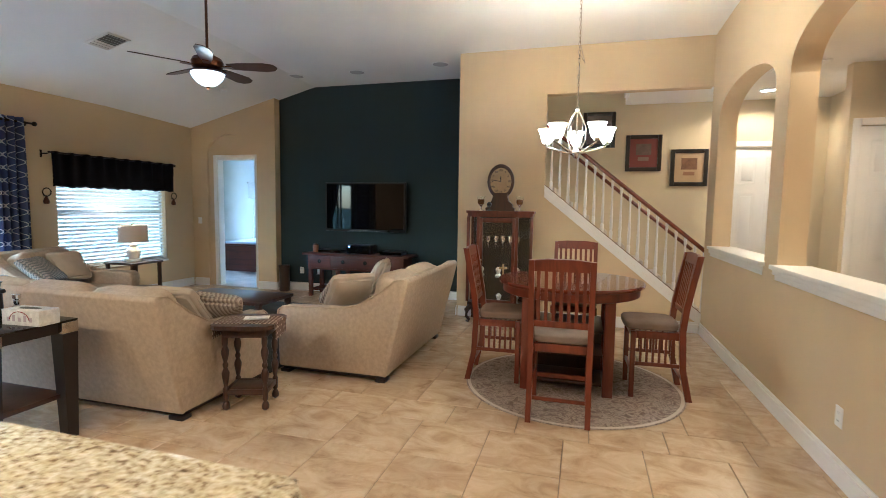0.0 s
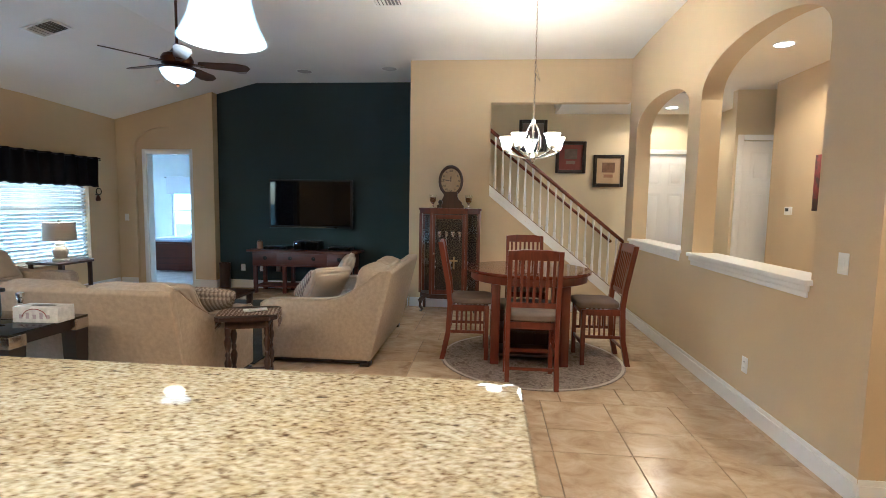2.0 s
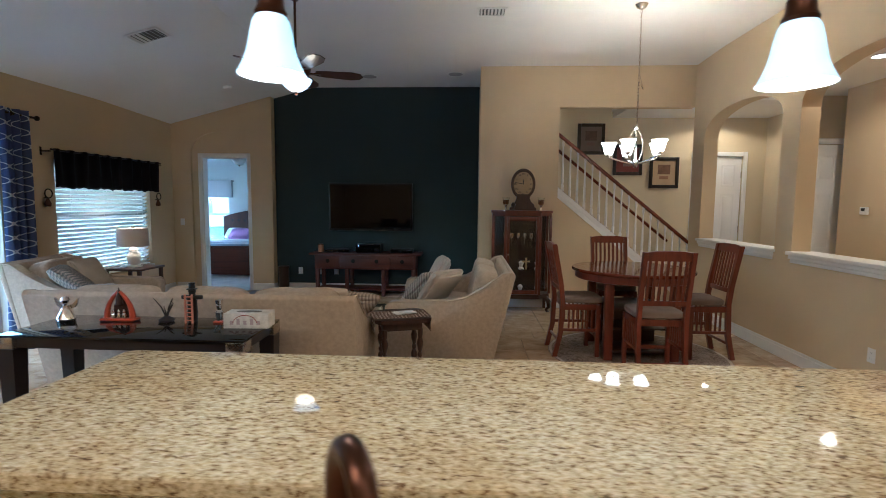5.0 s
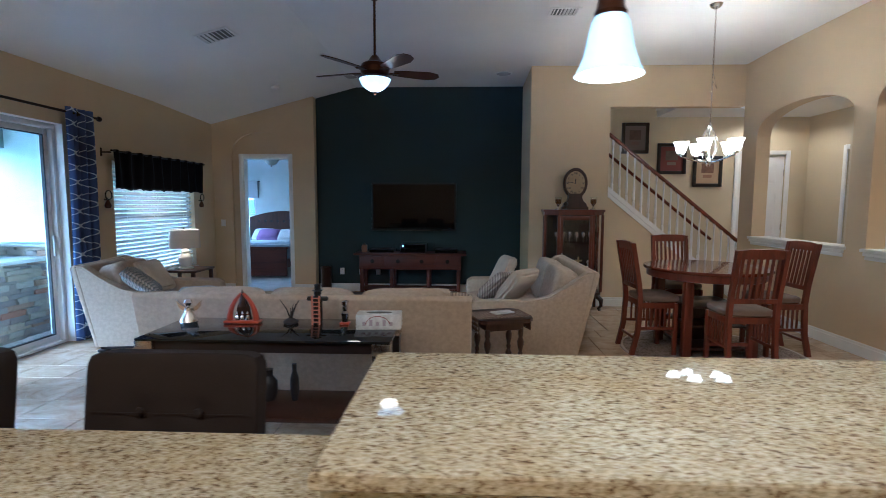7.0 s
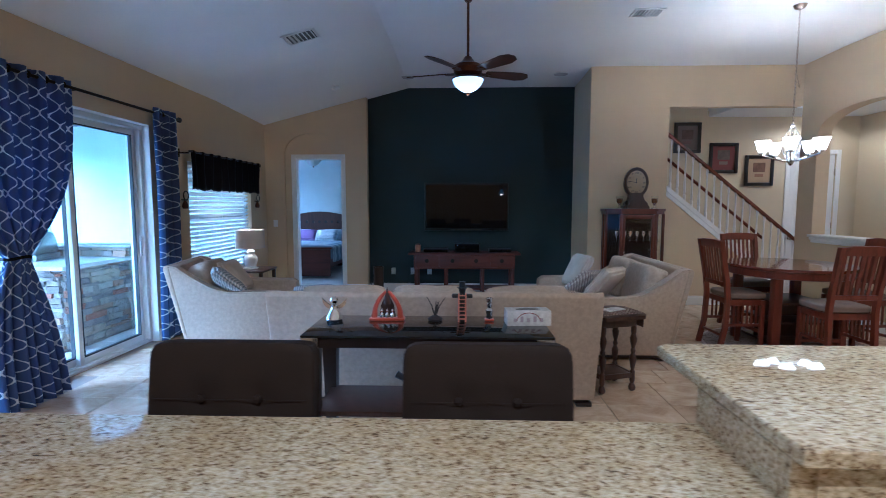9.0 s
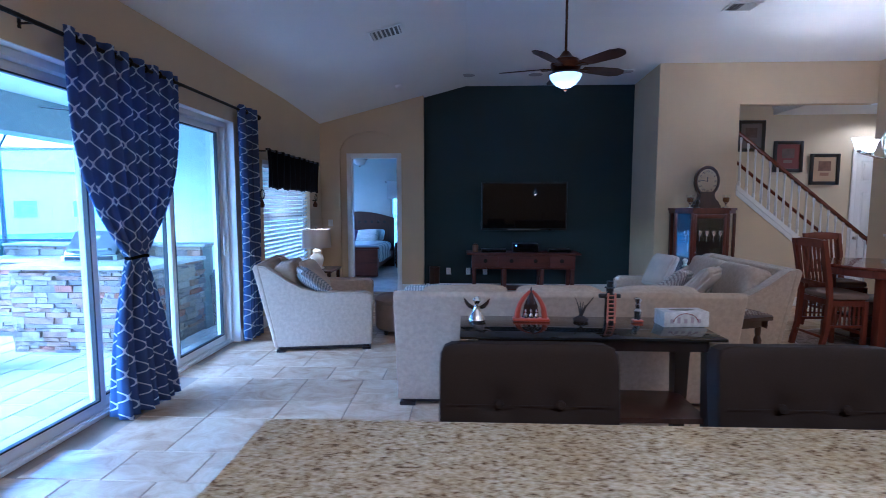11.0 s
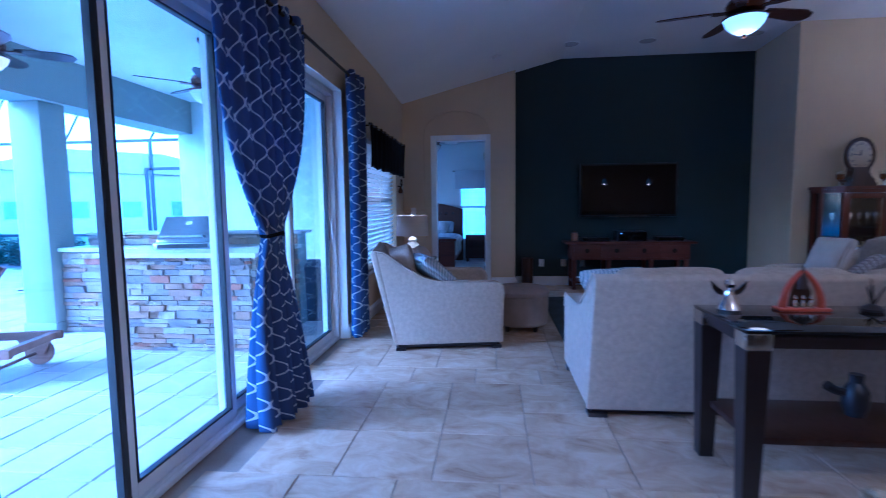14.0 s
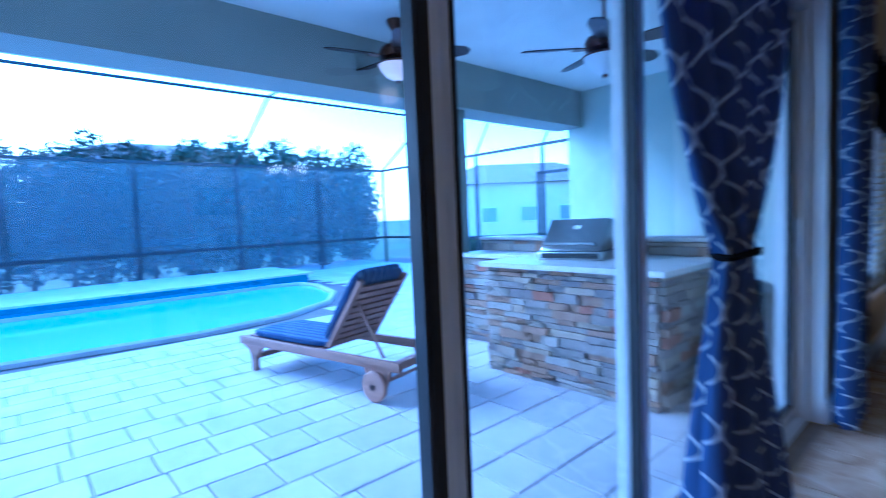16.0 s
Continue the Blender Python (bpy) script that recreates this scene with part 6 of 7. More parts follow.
# ---- curtains ----
def trellis():
    m, nt, b = material("blue_trellis_fabric", (0.02, 0.05, 0.2), 0.85)
    tc = nt.nodes.new("ShaderNodeTexCoord")
    sp = nt.nodes.new("ShaderNodeSeparateXYZ")
    nt.links.new(tc.outputs["UV"], sp.inputs[0])

    def op(kind, a, c):
        n = nt.nodes.new("ShaderNodeMath")
        n.operation = kind
        for s, v in ((n.inputs[0], a), (n.inputs[1], c)):
            if isinstance(v, (int, float)):
                s.default_value = v
            elif v is not None:
                nt.links.new(v, s)
        return n.outputs[0]
    u, v = sp.outputs[0], sp.outputs[1]
    wav = op("MULTIPLY", op("COSINE", op("MULTIPLY", v, 2 * math.pi), None), 0.25)
    d1 = op("ABSOLUTE", op("SUBTRACT", op("FRACT", op("SUBTRACT", u, wav), None), 0.5), None)
    d2 = op("ABSOLUTE", op("SUBTRACT", op("FRACT", op("ADD", op("ADD", u, 0.5), wav), None), 0.5), None)
    line = op("GREATER_THAN", op("MAXIMUM", d1, d2), 0.452)
    n = noise_node(nt, 240, 3)
    r2 = ramp(nt, [(0.3, (0.78, 0.78, 0.78)), (0.7, (1, 1, 1))])
    nt.links.new(n.outputs[0], r2.inputs[0])
    c = mix(nt, (0.085, 0.122, 0.285), (0.66, 0.69, 0.75), line)
    nt.links.new(mix(nt, c, r2.outputs[0], 1.0, "MULTIPLY"), b.inputs["Base Color"])
    bump(nt, b, n.outputs[0], 0.25, 0.002)
    tl_ = nt.nodes.new("ShaderNodeBsdfTranslucent")
    nt.links.new(c, tl_.inputs[0])
    ms = nt.nodes.new("ShaderNodeMixShader")
    ms.inputs[0].default_value = 0.42
    nt.links.new(b.outputs[0], ms.inputs[1])
    nt.links.new(tl_.outputs[0], ms.inputs[2])
    nt.links.new(ms.outputs[0], nt.nodes["Material Output"].inputs["Surface"])
    return m


M_trellis = trellis()


def curtain(name, ends, x, z0, z1, folds, fabric, label, tie=None, depth=0.05, seed=1):
    """A hung sheet. ends(v) gives its two edges (y) at height share v from the hem; folds run its whole length."""
    t = thing(name, (0, 0, 0), 0, label, "curtain")
    nu, nv = folds * 12, 60
    rg = random.Random(seed)
    ph = [rg.uniform(-0.5, 0.5) for _ in range(folds + 1)]
    amp = [rg.uniform(0.7, 1.2) for _ in range(folds + 1)]
    bm = bmesh.new()
    uv = bm.loops.layers.uv.new("UVMap")
    grid, full = [], fabric
    for j in range(nv + 1):
        v = j / nv
        ya, yb = ends(v)
        tight = (yb - ya) / full
        row = []
        for i in range(nu + 1):
            u = i / nu
            k = min(folds, int(u * folds))
            w = math.sin(2 * math.pi * (u * folds) + ph[k] * 0.3 * math.sin(5 * v))
            dz = depth * amp[k] * w * min(1.3, 0.5 + 0.5 / max(0.35, tight)) * (0.75 + 0.25 * (1 - v))
            if tie:
                dz *= 1 + 2.0 * max(0.0, 0.36 - v) / 0.36
            row.append(bm.verts.new((x + dz + 0.012 * math.sin(7 * u + 4 * v + seed), ya + (yb - ya) * u + 0.012 * math.sin(2 * math.pi * u * folds * 2 + seed), z0 + (z1 - z0) * v)))
        grid.append(row)
    for j in range(nv):
        for i in range(nu):
            f = bm.faces.new((grid[j][i], grid[j][i + 1], grid[j + 1][i + 1], grid[j + 1][i]))
            for l, (a, c) in zip(f.loops, ((i, j), (i + 1, j), (i + 1, j + 1), (i, j + 1))):
                l[uv].uv = (a / nu * (ends(1)[1] - ends(1)[0] if tie else fabric * 0.5) / 0.118, c / nv * (z1 - z0) / 0.16)
    ob = part("cloth", bm, M_trellis, t, "", 180)
    so = ob.modifiers.new("thickness", "SOLIDIFY")
    so.thickness = 0.003
    for k in range(folds):
        ya, yb = ends(1)
        y = ya + (yb - ya) * (k + 0.5) / folds
        part("grommet", lathe(bmesh.new(), [(0.018, -0.004), (0.032, -0.004), (0.032, 0.004), (0.018, 0.004)], 16, pose(x, y, z1 - 0.055, 90), caps=False), M_black_iron, t)
    if tie:
        ty, tz, tw = tie
        ring = [(x + 0.062 * math.cos(a), ty + tw * math.sin(a), tz + 0.008 * math.cos(2 * a)) for a in np.linspace(0, 2 * math.pi, 25)[:-1]]
        bm = bmesh.new()
        for dzz in (-0.005, 0.005):
            tube(bm, [(p[0], p[1], p[2] + dzz) for p in ring], 0.0065, 6, True)
        part("tie_band", bm, M_valance, t, "dark gathered tie band")
    return t


def tied(ya1, yb1, yt, zt_share, ya0, yb0, half):
    def ends(v):
        if v >= zt_share:
            s = (v - zt_share) / (1 - zt_share)
            e = 1 - (1 - s) ** 3.3
        else:
            s = (zt_share - v) / zt_share
            e = 1 - (1 - s) ** 2.3
        a, b = (ya1, yb1) if v >= zt_share else (ya0, yb0)
        return (yt - half) + (a - yt + half) * e, (yt + half) + (b - yt - half) * e
    return ends


RODX = -5.76
curtain("curtain", tied(3.98, 5.16, 4.545, 0.435, 4.26, 4.87, 0.08), RODX, 0.03, 2.60, 7, 1.75, "blue and white trellis curtain tied back at its waist", (4.545, 1.15, 0.095), 0.032, 3)
curtain("curtain", lambda v: (6.30 - 0.03 * (1 - v), 6.68), RODX, 0.03, 2.60, 4, 1.1, "blue and white trellis curtain hanging straight beside the door", None, 0.045, 5)
curtain("curtain", lambda v: (1.95, 2.80 + 0.02 * (1 - v)), RODX, 0.03, 2.60, 6, 1.6, "blue and white trellis curtain hanging near the kitchen end", None, 0.034, 9)
rod = thing("curtain_rod", (RODX, 0, 2.545), 0, "black iron curtain rod with brackets over the sliding door", "curtain rod")
part("pole", tube(bmesh.new(), [(0, 1.75, 0), (0, 6.76, 0)], 0.014, 10), M_black_iron, rod)
for y in (1.73, 6.79):
    part("finial", lathe(bmesh.new(), [(0.014, -0.03), (0.03, -0.01), (0.03, 0.01), (0.012, 0.03)], 12, pose(0, y, 0, 90)), M_black_iron, rod)
for y in (1.85, 3.8, 5.25, 6.74):
    part("bracket", boxes((-0.098, y - 0.008, -0.03, -0.09, y + 0.008, 0.03), (-0.09, y - 0.006, -0.008, 0.0, y + 0.006, 0.0)), M_black_iron, rod)

val = thing("window_valance", (-5.735, 8.0, 0), 0, "black velvet valance on an iron rod over the window", "valance")
bm = bmesh.new()
grid = []
for j in range(13):
    row = []
    for i in range(161):
        u = i / 160
        y = -1.03 + 2.06 * u
        hem = 1.735 + 0.008 * math.sin(u * 37) + 0.006 * math.sin(u * 91)
        top = 2.215 + 0.004 * math.sin(u * 60)
        row.append(bm.verts.new((0.020 * math.sin(u * 60) * (0.6 + 0.4 * j / 12) + 0.008 * math.sin(u * 17 + j * 0.3), y, hem + (top - hem) * j / 12)))
    grid.append(row)
for j in range(12):
    for i in range(160):
        bm.faces.new((grid[j][i], grid[j][i + 1], grid[j + 1][i + 1], grid[j + 1][i]))
o_ = part("valance_cloth", bm, M_valance, val, "", 180)
o_.modifiers.new("thickness", "SOLIDIFY").thickness = 0.004
part("rod", tube(bmesh.new(), [(0, -1.07, 2.20), (0, 1.07, 2.20)], 0.012, 8), M_black_iron, val)
for y in (-1.08, 1.08):
    part("bracket", boxes((-0.124, y - 0.008, 2.17, 0.0, y + 0.008, 2.185), (-0.124, y - 0.012, 2.13, -0.118, y + 0.012, 2.23)), M_black_iron, val)
for y in (6.93, 9.09):
    hb = thing("curtain_holdback", (LX + 0.001, y, 1.66), 0, "black iron ring holdback on the wall beside the window", "holdback", "holdbacks by the window")
    ring = [(0.06, 0.055 * math.cos(a), 0.055 * math.sin(a)) for a in np.linspace(0, 2 * math.pi, 19)[:-1]]
    part("ring", tube(bmesh.new(), ring, 0.008, 6, True), M_black_iron, hb)
    part("stem", tube(bmesh.new(), [(0.0, 0, -0.05), (0.06, 0, -0.055)], 0.008, 6), M_black_iron, hb)
    part("cup", lathe(bmesh.new(), [(0.03, -0.16), (0.04, -0.13), (0.03, -0.10), (0.012, -0.06)], 12, pose(0.045, 0, 0)), M_bronze, hb)

# ---- bedroom ----
bed = thing("bed", (-6.0, 12.2, 0), 0, "cherry wood sleigh bed with white and grey bedding", "bed")
part("footboard", boxes((-0.85, -1.08, 0.05, 0.85, -1.02, 0.62), (-0.88, -1.09, 0.62, 0.88, -1.01, 0.66), bevel=0.01), M_console, bed)
hb_out = [(-0.88, 0.0), (0.88, 0.0), (0.88, 1.22)] + [(0.88 - 1.76 * k / 12, 1.22 + 0.16 * math.sin(math.pi * k / 12)) for k in range(1, 12)] + [(-0.88, 1.22)]
part("headboard", prism(bmesh.new(), hb_out, 1.14, 1.22, "y"), M_darkwood, bed)
for k in range(9):
    part("headboard_slot", lathe(bmesh.new(), [(0.035, 0), (0.035, 0.004)], 12, pose(-0.64 + k * 0.16, 1.14, 1.12, 90)), M_black, bed)
for sx in (-1, 1):
    part("side_rail", boxes((sx * 0.815 - 0.025, -1.02, 0.22, sx * 0.815 + 0.025, 1.14, 0.40)), M_console, bed)
part("mattress", cushion(bmesh.new(), 1.6, 2.12, 0.34, pose(0, 0.06, 0.46), power=9, n=8), M_white, bed)
M_sham = varied("silver_satin", (0.34, 0.36, 0.40), 0.35, amount=0.2, scale=8)
M_quilt = stripes("grey_quilt", (0.22, 0.25, 0.30), (0.50, 0.51, 0.52), 3.0, 1)
part("quilt", cushion(bmesh.new(), 1.78, 1.75, 0.42, pose(0, -0.12, 0.48), power=8, n=16, wrinkle=0.03), M_quilt, bed, "white and grey folded quilt")
for x, y, c in ((-0.4, 0.86, M_sham), (0.4, 0.86, M_sham), (-0.2, 0.66, varied("mauve_pillow", (0.14, 0.08, 0.19), 0.9)), (0.3, 0.66, M_stripe_g)):
    part("bed_pillow", cushion(bmesh.new(), 0.6, 0.42, 0.18, pose(x, y, 0.80, 40), power=4, n=8, pinch=0.08), c, bed)
bw = thing("window_2", (-4.86, 13.56, 0.45), 0, "white bedroom window with a closed blind", "window")
bw["kind"] = "structure"
part("window_frame", boxes((-0.36, -0.03, 0, -0.31, 0.03, 1.65), (0.31, -0.03, 0, 0.36, 0.03, 1.65), (-0.31, -0.03, 0, 0.31, 0.03, 0.05), (-0.31, -0.03, 1.6, 0.31, 0.03, 1.65), (-0.31, -0.02, 0.8, 0.31, 0.02, 0.84)), M_alu, bw)
g = part("pane", boxes((-0.31, -0.003, 0.05, 0.31, 0.003, 1.6)), M_glass, bw)
g.visible_shadow = False
M_shade_w = material("white_roller_shade", (0.8, 0.8, 0.8), 0.8)
tlw = M_shade_w[1].nodes.new("ShaderNodeBsdfTranslucent")
tlw.inputs[0].default_value = (0.9, 0.9, 0.9, 1)
M_shade_w[1].links.new(tlw.outputs[0], M_shade_w[1].nodes["Material Output"].inputs["Surface"])
part("roller_shade", boxes((-0.31, -0.028, 0.06, 0.31, -0.026, 1.6)), M_shade_w[0], bw, "white translucent roller shade, drawn")
bv = thing("bedroom_valance", (-4.86, 13.46, 2.0), 0, "grey patterned valance over the bedroom window", "valance")
part("valance_cloth", boxes((-0.45, -0.03, -0.30, 0.45, 0.03, 0.14), bevel=0.012), M_quilt, bv)
part("rod", tube(bmesh.new(), [(-0.5, 0, 0.12), (0.5, 0, 0.12)], 0.012, 8), M_black_iron, bv)
bw2 = thing("window_3", (-7.14, 13.56, 0.45), 0, "white bedroom window on the far side of the bed", "window")
bw2["kind"] = "structure"
part("window_frame", boxes((-0.36, -0.03, 0, -0.31, 0.03, 1.65), (0.31, -0.03, 0, 0.36, 0.03, 1.65), (-0.31, -0.03, 0, 0.31, 0.03, 0.05), (-0.31, -0.03, 1.6, 0.31, 0.03, 1.65), (-0.31, -0.02, 0.8, 0.31, 0.02, 0.84)), M_alu, bw2)
g = part("pane", boxes((-0.31, -0.003, 0.05, 0.31, 0.003, 1.6)), M_glass, bw2)
g.visible_shadow = False
bv2 = thing("bedroom_valance", (-7.14, 13.46, 2.0), 0, "grey patterned valance over the bedroom window", "valance")
part("valance_cloth", boxes((-0.45, -0.03, -0.30, 0.45, 0.03, 0.14), bevel=0.012), M_quilt, bv2)
part("rod", tube(bmesh.new(), [(-0.5, 0, 0.12), (0.5, 0, 0.12)], 0.012, 8), M_black_iron, bv2)
bn = thing("nightstand", (-4.80, 13.2, 0), 0, "dark wood nightstand beside the bed", "nightstand")
part("body", boxes((-0.25, -0.2, 0.08, 0.25, 0.2, 0.62), bevel=0.005), M_darkwood, bn)
for zz in (0.2, 0.42):
    part("drawer", boxes((-0.22, -0.212, zz - 0.08, 0.22, -0.201, zz + 0.1), bevel=0.003), M_darkwood, bn)
for sx in (-1, 1):
    part("foot", boxes((sx * 0.2 - 0.03, -0.18, 0, sx * 0.2 + 0.03, 0.18, 0.079)), M_darkwood, bn)
ceiling_fan((-5.6, 11.6, 2.42), 2.95, 30, 0.55, "white bedroom ceiling fan", M_white, M_white, 0)
bd = thing("bedroom_door", (-4.545, BED_Y + 0.2, 0), 0, "white bedroom door, swung open into the room", "door")
part("door_leaf", boxes((0.0, 0.01, 0.012, 0.035, 0.80, 2.34), bevel=0.002), M_white, bd)
for zz in (0.25, 1.2, 2.1):
    part("hinge", boxes((-0.012, -0.006, zz - 0.05, 0.0, 0.008, zz + 0.05)), M_nickel, bd)


# ---- patio ----
PZ = -0.03
structure("patio_base", boxes((-19.0, -6.0, -0.34, -6.10, 13.5, PZ - 0.022)), varied("paver_sand", (0.16, 0.14, 0.12), 0.95, amount=0.2), "sand bed under the patio pavers", "ground")
structure("patio_ceiling", boxes((-9.5, -6.0, 2.95, -6.08, 9.3, 3.05)), varied("patio_ceiling_paint", (0.74, 0.76, 0.72), 0.85, amount=0.05), "pale patio ceiling", "ceiling")
structure("patio_beam", boxes((-9.46, -6.0, 2.46, -9.06, 9.0, 2.95)), M_stucco_dark, "grey-green stucco beam at the patio edge", "beam")
structure("patio_gutter", boxes((-9.54, -6.0, 2.47, -9.464, 9.0, 2.59), bevel=0.006), M_white, "white gutter along the patio beam", "gutter")
structure("patio_roof", boxes((-9.9, -6.0, 3.2, -5.6, 9.4, 3.35), (-9.6, -6.0, 3.05, -9.5, 9.3, 3.2)), M_stucco_dark, "roof edge above the patio", "roof")
structure("wall_patio_end", boxes((-9.30, 9.0, -0.3, -6.08, 9.2, 3.05)), M_stucco, "pale green stucco wall at the patio end", "wall")
structure("wall_house_outside", boxes((-6.10, SL1, -0.3, -6.082, WN0 - 0.02, 3.05), (-6.10, SLZ, 0, -6.10 + 0.018, 0.5, 3.05)), M_stucco, "pale green stucco house wall", "wall")
col = thing("patio_column", (-9.32, 6.62, PZ), 0, "square stucco patio column", "column")
# shaft and plinth take the dark stucco, the roof's shade put into colour
part("shaft", boxes((-0.18, -0.16, 0, 0.18, 0.16, 2.49), bevel=0.01), M_stucco_dark, col)
part("plinth", boxes((-0.195, -0.175, 0, 0.195, 0.175, 0.12), bevel=0.006), M_stucco_dark, col)
col2 = thing("patio_column", (-9.28, 0.2, PZ), 0, "square stucco patio column", "column")
part("shaft", boxes((-0.18, -0.16, 0, 0.18, 0.16, 2.49), bevel=0.01), M_stucco, col2)

ceiling_fan((-8.60, 5.46, 2.50), 2.95, 40, 0.62, "bronze patio ceiling fan with an amber bowl", M_espresso, glow("amber_bowl", (1.0, 0.62, 0.42), 0.12, (0.8, 0.6, 0.5)), 0)
ceiling_fan((-7.20, 6.35, 2.36), 2.95, 8, 0.62, "dark patio ceiling fan with a white bowl", M_espresso, varied("white_bowl", (0.75, 0.75, 0.73), 0.4, relief=0), 0)

# outdoor kitchen faced with stacked stone
ok = thing("outdoor_kitchen", (0, 0, PZ), 0, "outdoor kitchen faced with stacked ledger stone", "outdoor kitchen")
part("core", boxes((-8.11, 6.0, 0, -6.66, 7.0, 0.885), (-9.12, 6.62, 0, -8.11, 7.0, 0.885)), M_stucco_dark, ok)
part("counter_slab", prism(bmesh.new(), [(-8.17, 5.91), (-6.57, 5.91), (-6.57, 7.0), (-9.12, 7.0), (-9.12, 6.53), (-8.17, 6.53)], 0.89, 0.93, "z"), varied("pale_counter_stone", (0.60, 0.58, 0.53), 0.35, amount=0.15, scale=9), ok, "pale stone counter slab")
part("raised_ledge", boxes((-9.12, 7.002, 0, -6.60, 7.22, 1.045)), M_stucco_dark, ok)
part("ledge_cap", boxes((-9.14, 6.93, 1.047, -6.54, 7.26, 1.08), bevel=0.006), varied("ledge_stone", (0.42, 0.40, 0.37), 0.5, amount=0.15), ok)


def stone_material():
    m, nt, b = material("ledger_stone", (0.4, 0.33, 0.26), 0.85)
    oi = nt.nodes.new("ShaderNodeObjectInfo")
    r = ramp(nt, [(0.0, (0.34, 0.30, 0.26)), (0.2, (0.44, 0.38, 0.30)), (0.38, (0.50, 0.45, 0.38)), (0.55, (0.38, 0.26, 0.17)), (0.7, (0.27, 0.24, 0.22)), (0.84, (0.48, 0.40, 0.29)), (0.94, (0.36, 0.17, 0.10))], "CONSTANT")
    nt.links.new(oi.outputs["Random"], r.inputs[0])
    n2 = noise_node(nt, 26, 6, 0.65)
    r2 = ramp(nt, [(0.25, (0.62, 0.6, 0.58)), (0.75, (1.1, 1.08, 1.05))])
    nt.links.new(n2.outputs[0], r2.inputs[0])
    nt.links.new(mix(nt, r.outputs[0], r2.outputs[0], 1.0, "MULTIPLY"), b.inputs["Base Color"])
    bump(nt, b, n2.outputs[0], 0.7, 0.012)
    return m


M_stone = stone_material()
rs = random.Random(21)
shapes = []
for k in range(14):
    bm = bmesh.new()
    box(bm, 0, 0, 0, 1, 1, 1)
    bmesh.ops.subdivide_edges(bm, edges=[e for e in bm.edges if abs(e.verts[0].co.x - e.verts[1].co.x) > 0.5], cuts=2)
    for v in bm.verts:
        if v.co.y < 0.5:
            v.co.y += rs.uniform(-0.25, 0.25)
            v.co.z += rs.uniform(-0.05, 0.05)
    me = bpy.data.meshes.new("stone")
    bm.to_mesh(me)
    bm.free()
    me.materials.append(M_stone)
    shapes.append(me)


def stone_face(x0, y0, length, ang, z0, z1):
    """Rows of ledger stones on a face that starts at (x0, y0) and runs along ang degrees, outside to its right."""
    z = z0
    while z < z1 - 0.02:
        h = min(rs.choice((0.035, 0.045, 0.055, 0.065, 0.075)), z1 - z)
        u = -rs.uniform(0, 0.02)
        while u < length:
            w = min(rs.uniform(0.10, 0.34), length + 0.015 - u)
            if w > 0.03:
                s = new("stone", rs.choice(shapes))
                s.parent = ok
                d = rs.uniform(0.03, 0.065)
                s.matrix_local = Matrix.Translation((x0, y0, z)) @ Matrix.Rotation(radians(ang), 4, "Z") @ Matrix.Translation((u + 0.002, -d, 0.002)) @ Matrix.Diagonal((w - 0.005, d - 0.002, h - 0.005, 1))
            u += w
        z += h


stone_face(-8.11, 6.0, 1.45, 0, 0.0, 0.888)
stone_face(-9.12, 6.62, 1.0, 0, 0.0, 0.888)
stone_face(-8.112, 6.62, 0.62, -90, 0.0, 0.888)
stone_face(-6.66, 6.0, 1.0, 90, 0.0, 0.888)
stone_face(-9.12, 7.0, 2.5, 0, 0.932, 1.045)

gr = thing("gas_grill", (-7.60, 6.56, PZ + 0.93), 14, "stainless built-in gas grill with a sloping closed hood", "grill")
gr.scale = (1.0, 1.0, 1.25)
M_steel = varied("stainless_steel", (0.42, 0.42, 0.40), 0.3, 1.0, amount=0.08, relief=0)
part("body", boxes((-0.28, -0.24, 0.0, 0.28, 0.26, 0.055), bevel=0.006), M_steel, gr)
hood = [(-0.22, 0.058), (-0.20, 0.085), (0.06, 0.265), (0.18, 0.25), (0.25, 0.16), (0.25, 0.058)]
bm = prism(bmesh.new(), hood, -0.26, 0.26, "x")
bmesh.ops.bevel(bm, geom=list(bm.edges), offset=0.01, segments=2, affect="EDGES", profile=0.5)
part("hood", bm, M_steel, gr)
part("hood_handle", tube(bmesh.new(), [(-0.20, -0.19, 0.10), (-0.20, -0.25, 0.11), (0.20, -0.25, 0.11), (0.20, -0.19, 0.10)], 0.012, 8), M_steel, gr)
part("badge", box(bmesh.new(), -0.03, -0.02, 0.0, 0.03, 0.02, 0.006, m=pose(0, -0.02, 0.205, 36)), M_white, gr)
part("front_slot", boxes((-0.24, -0.248, 0.012, 0.24, -0.241, 0.045)), M_black, gr)

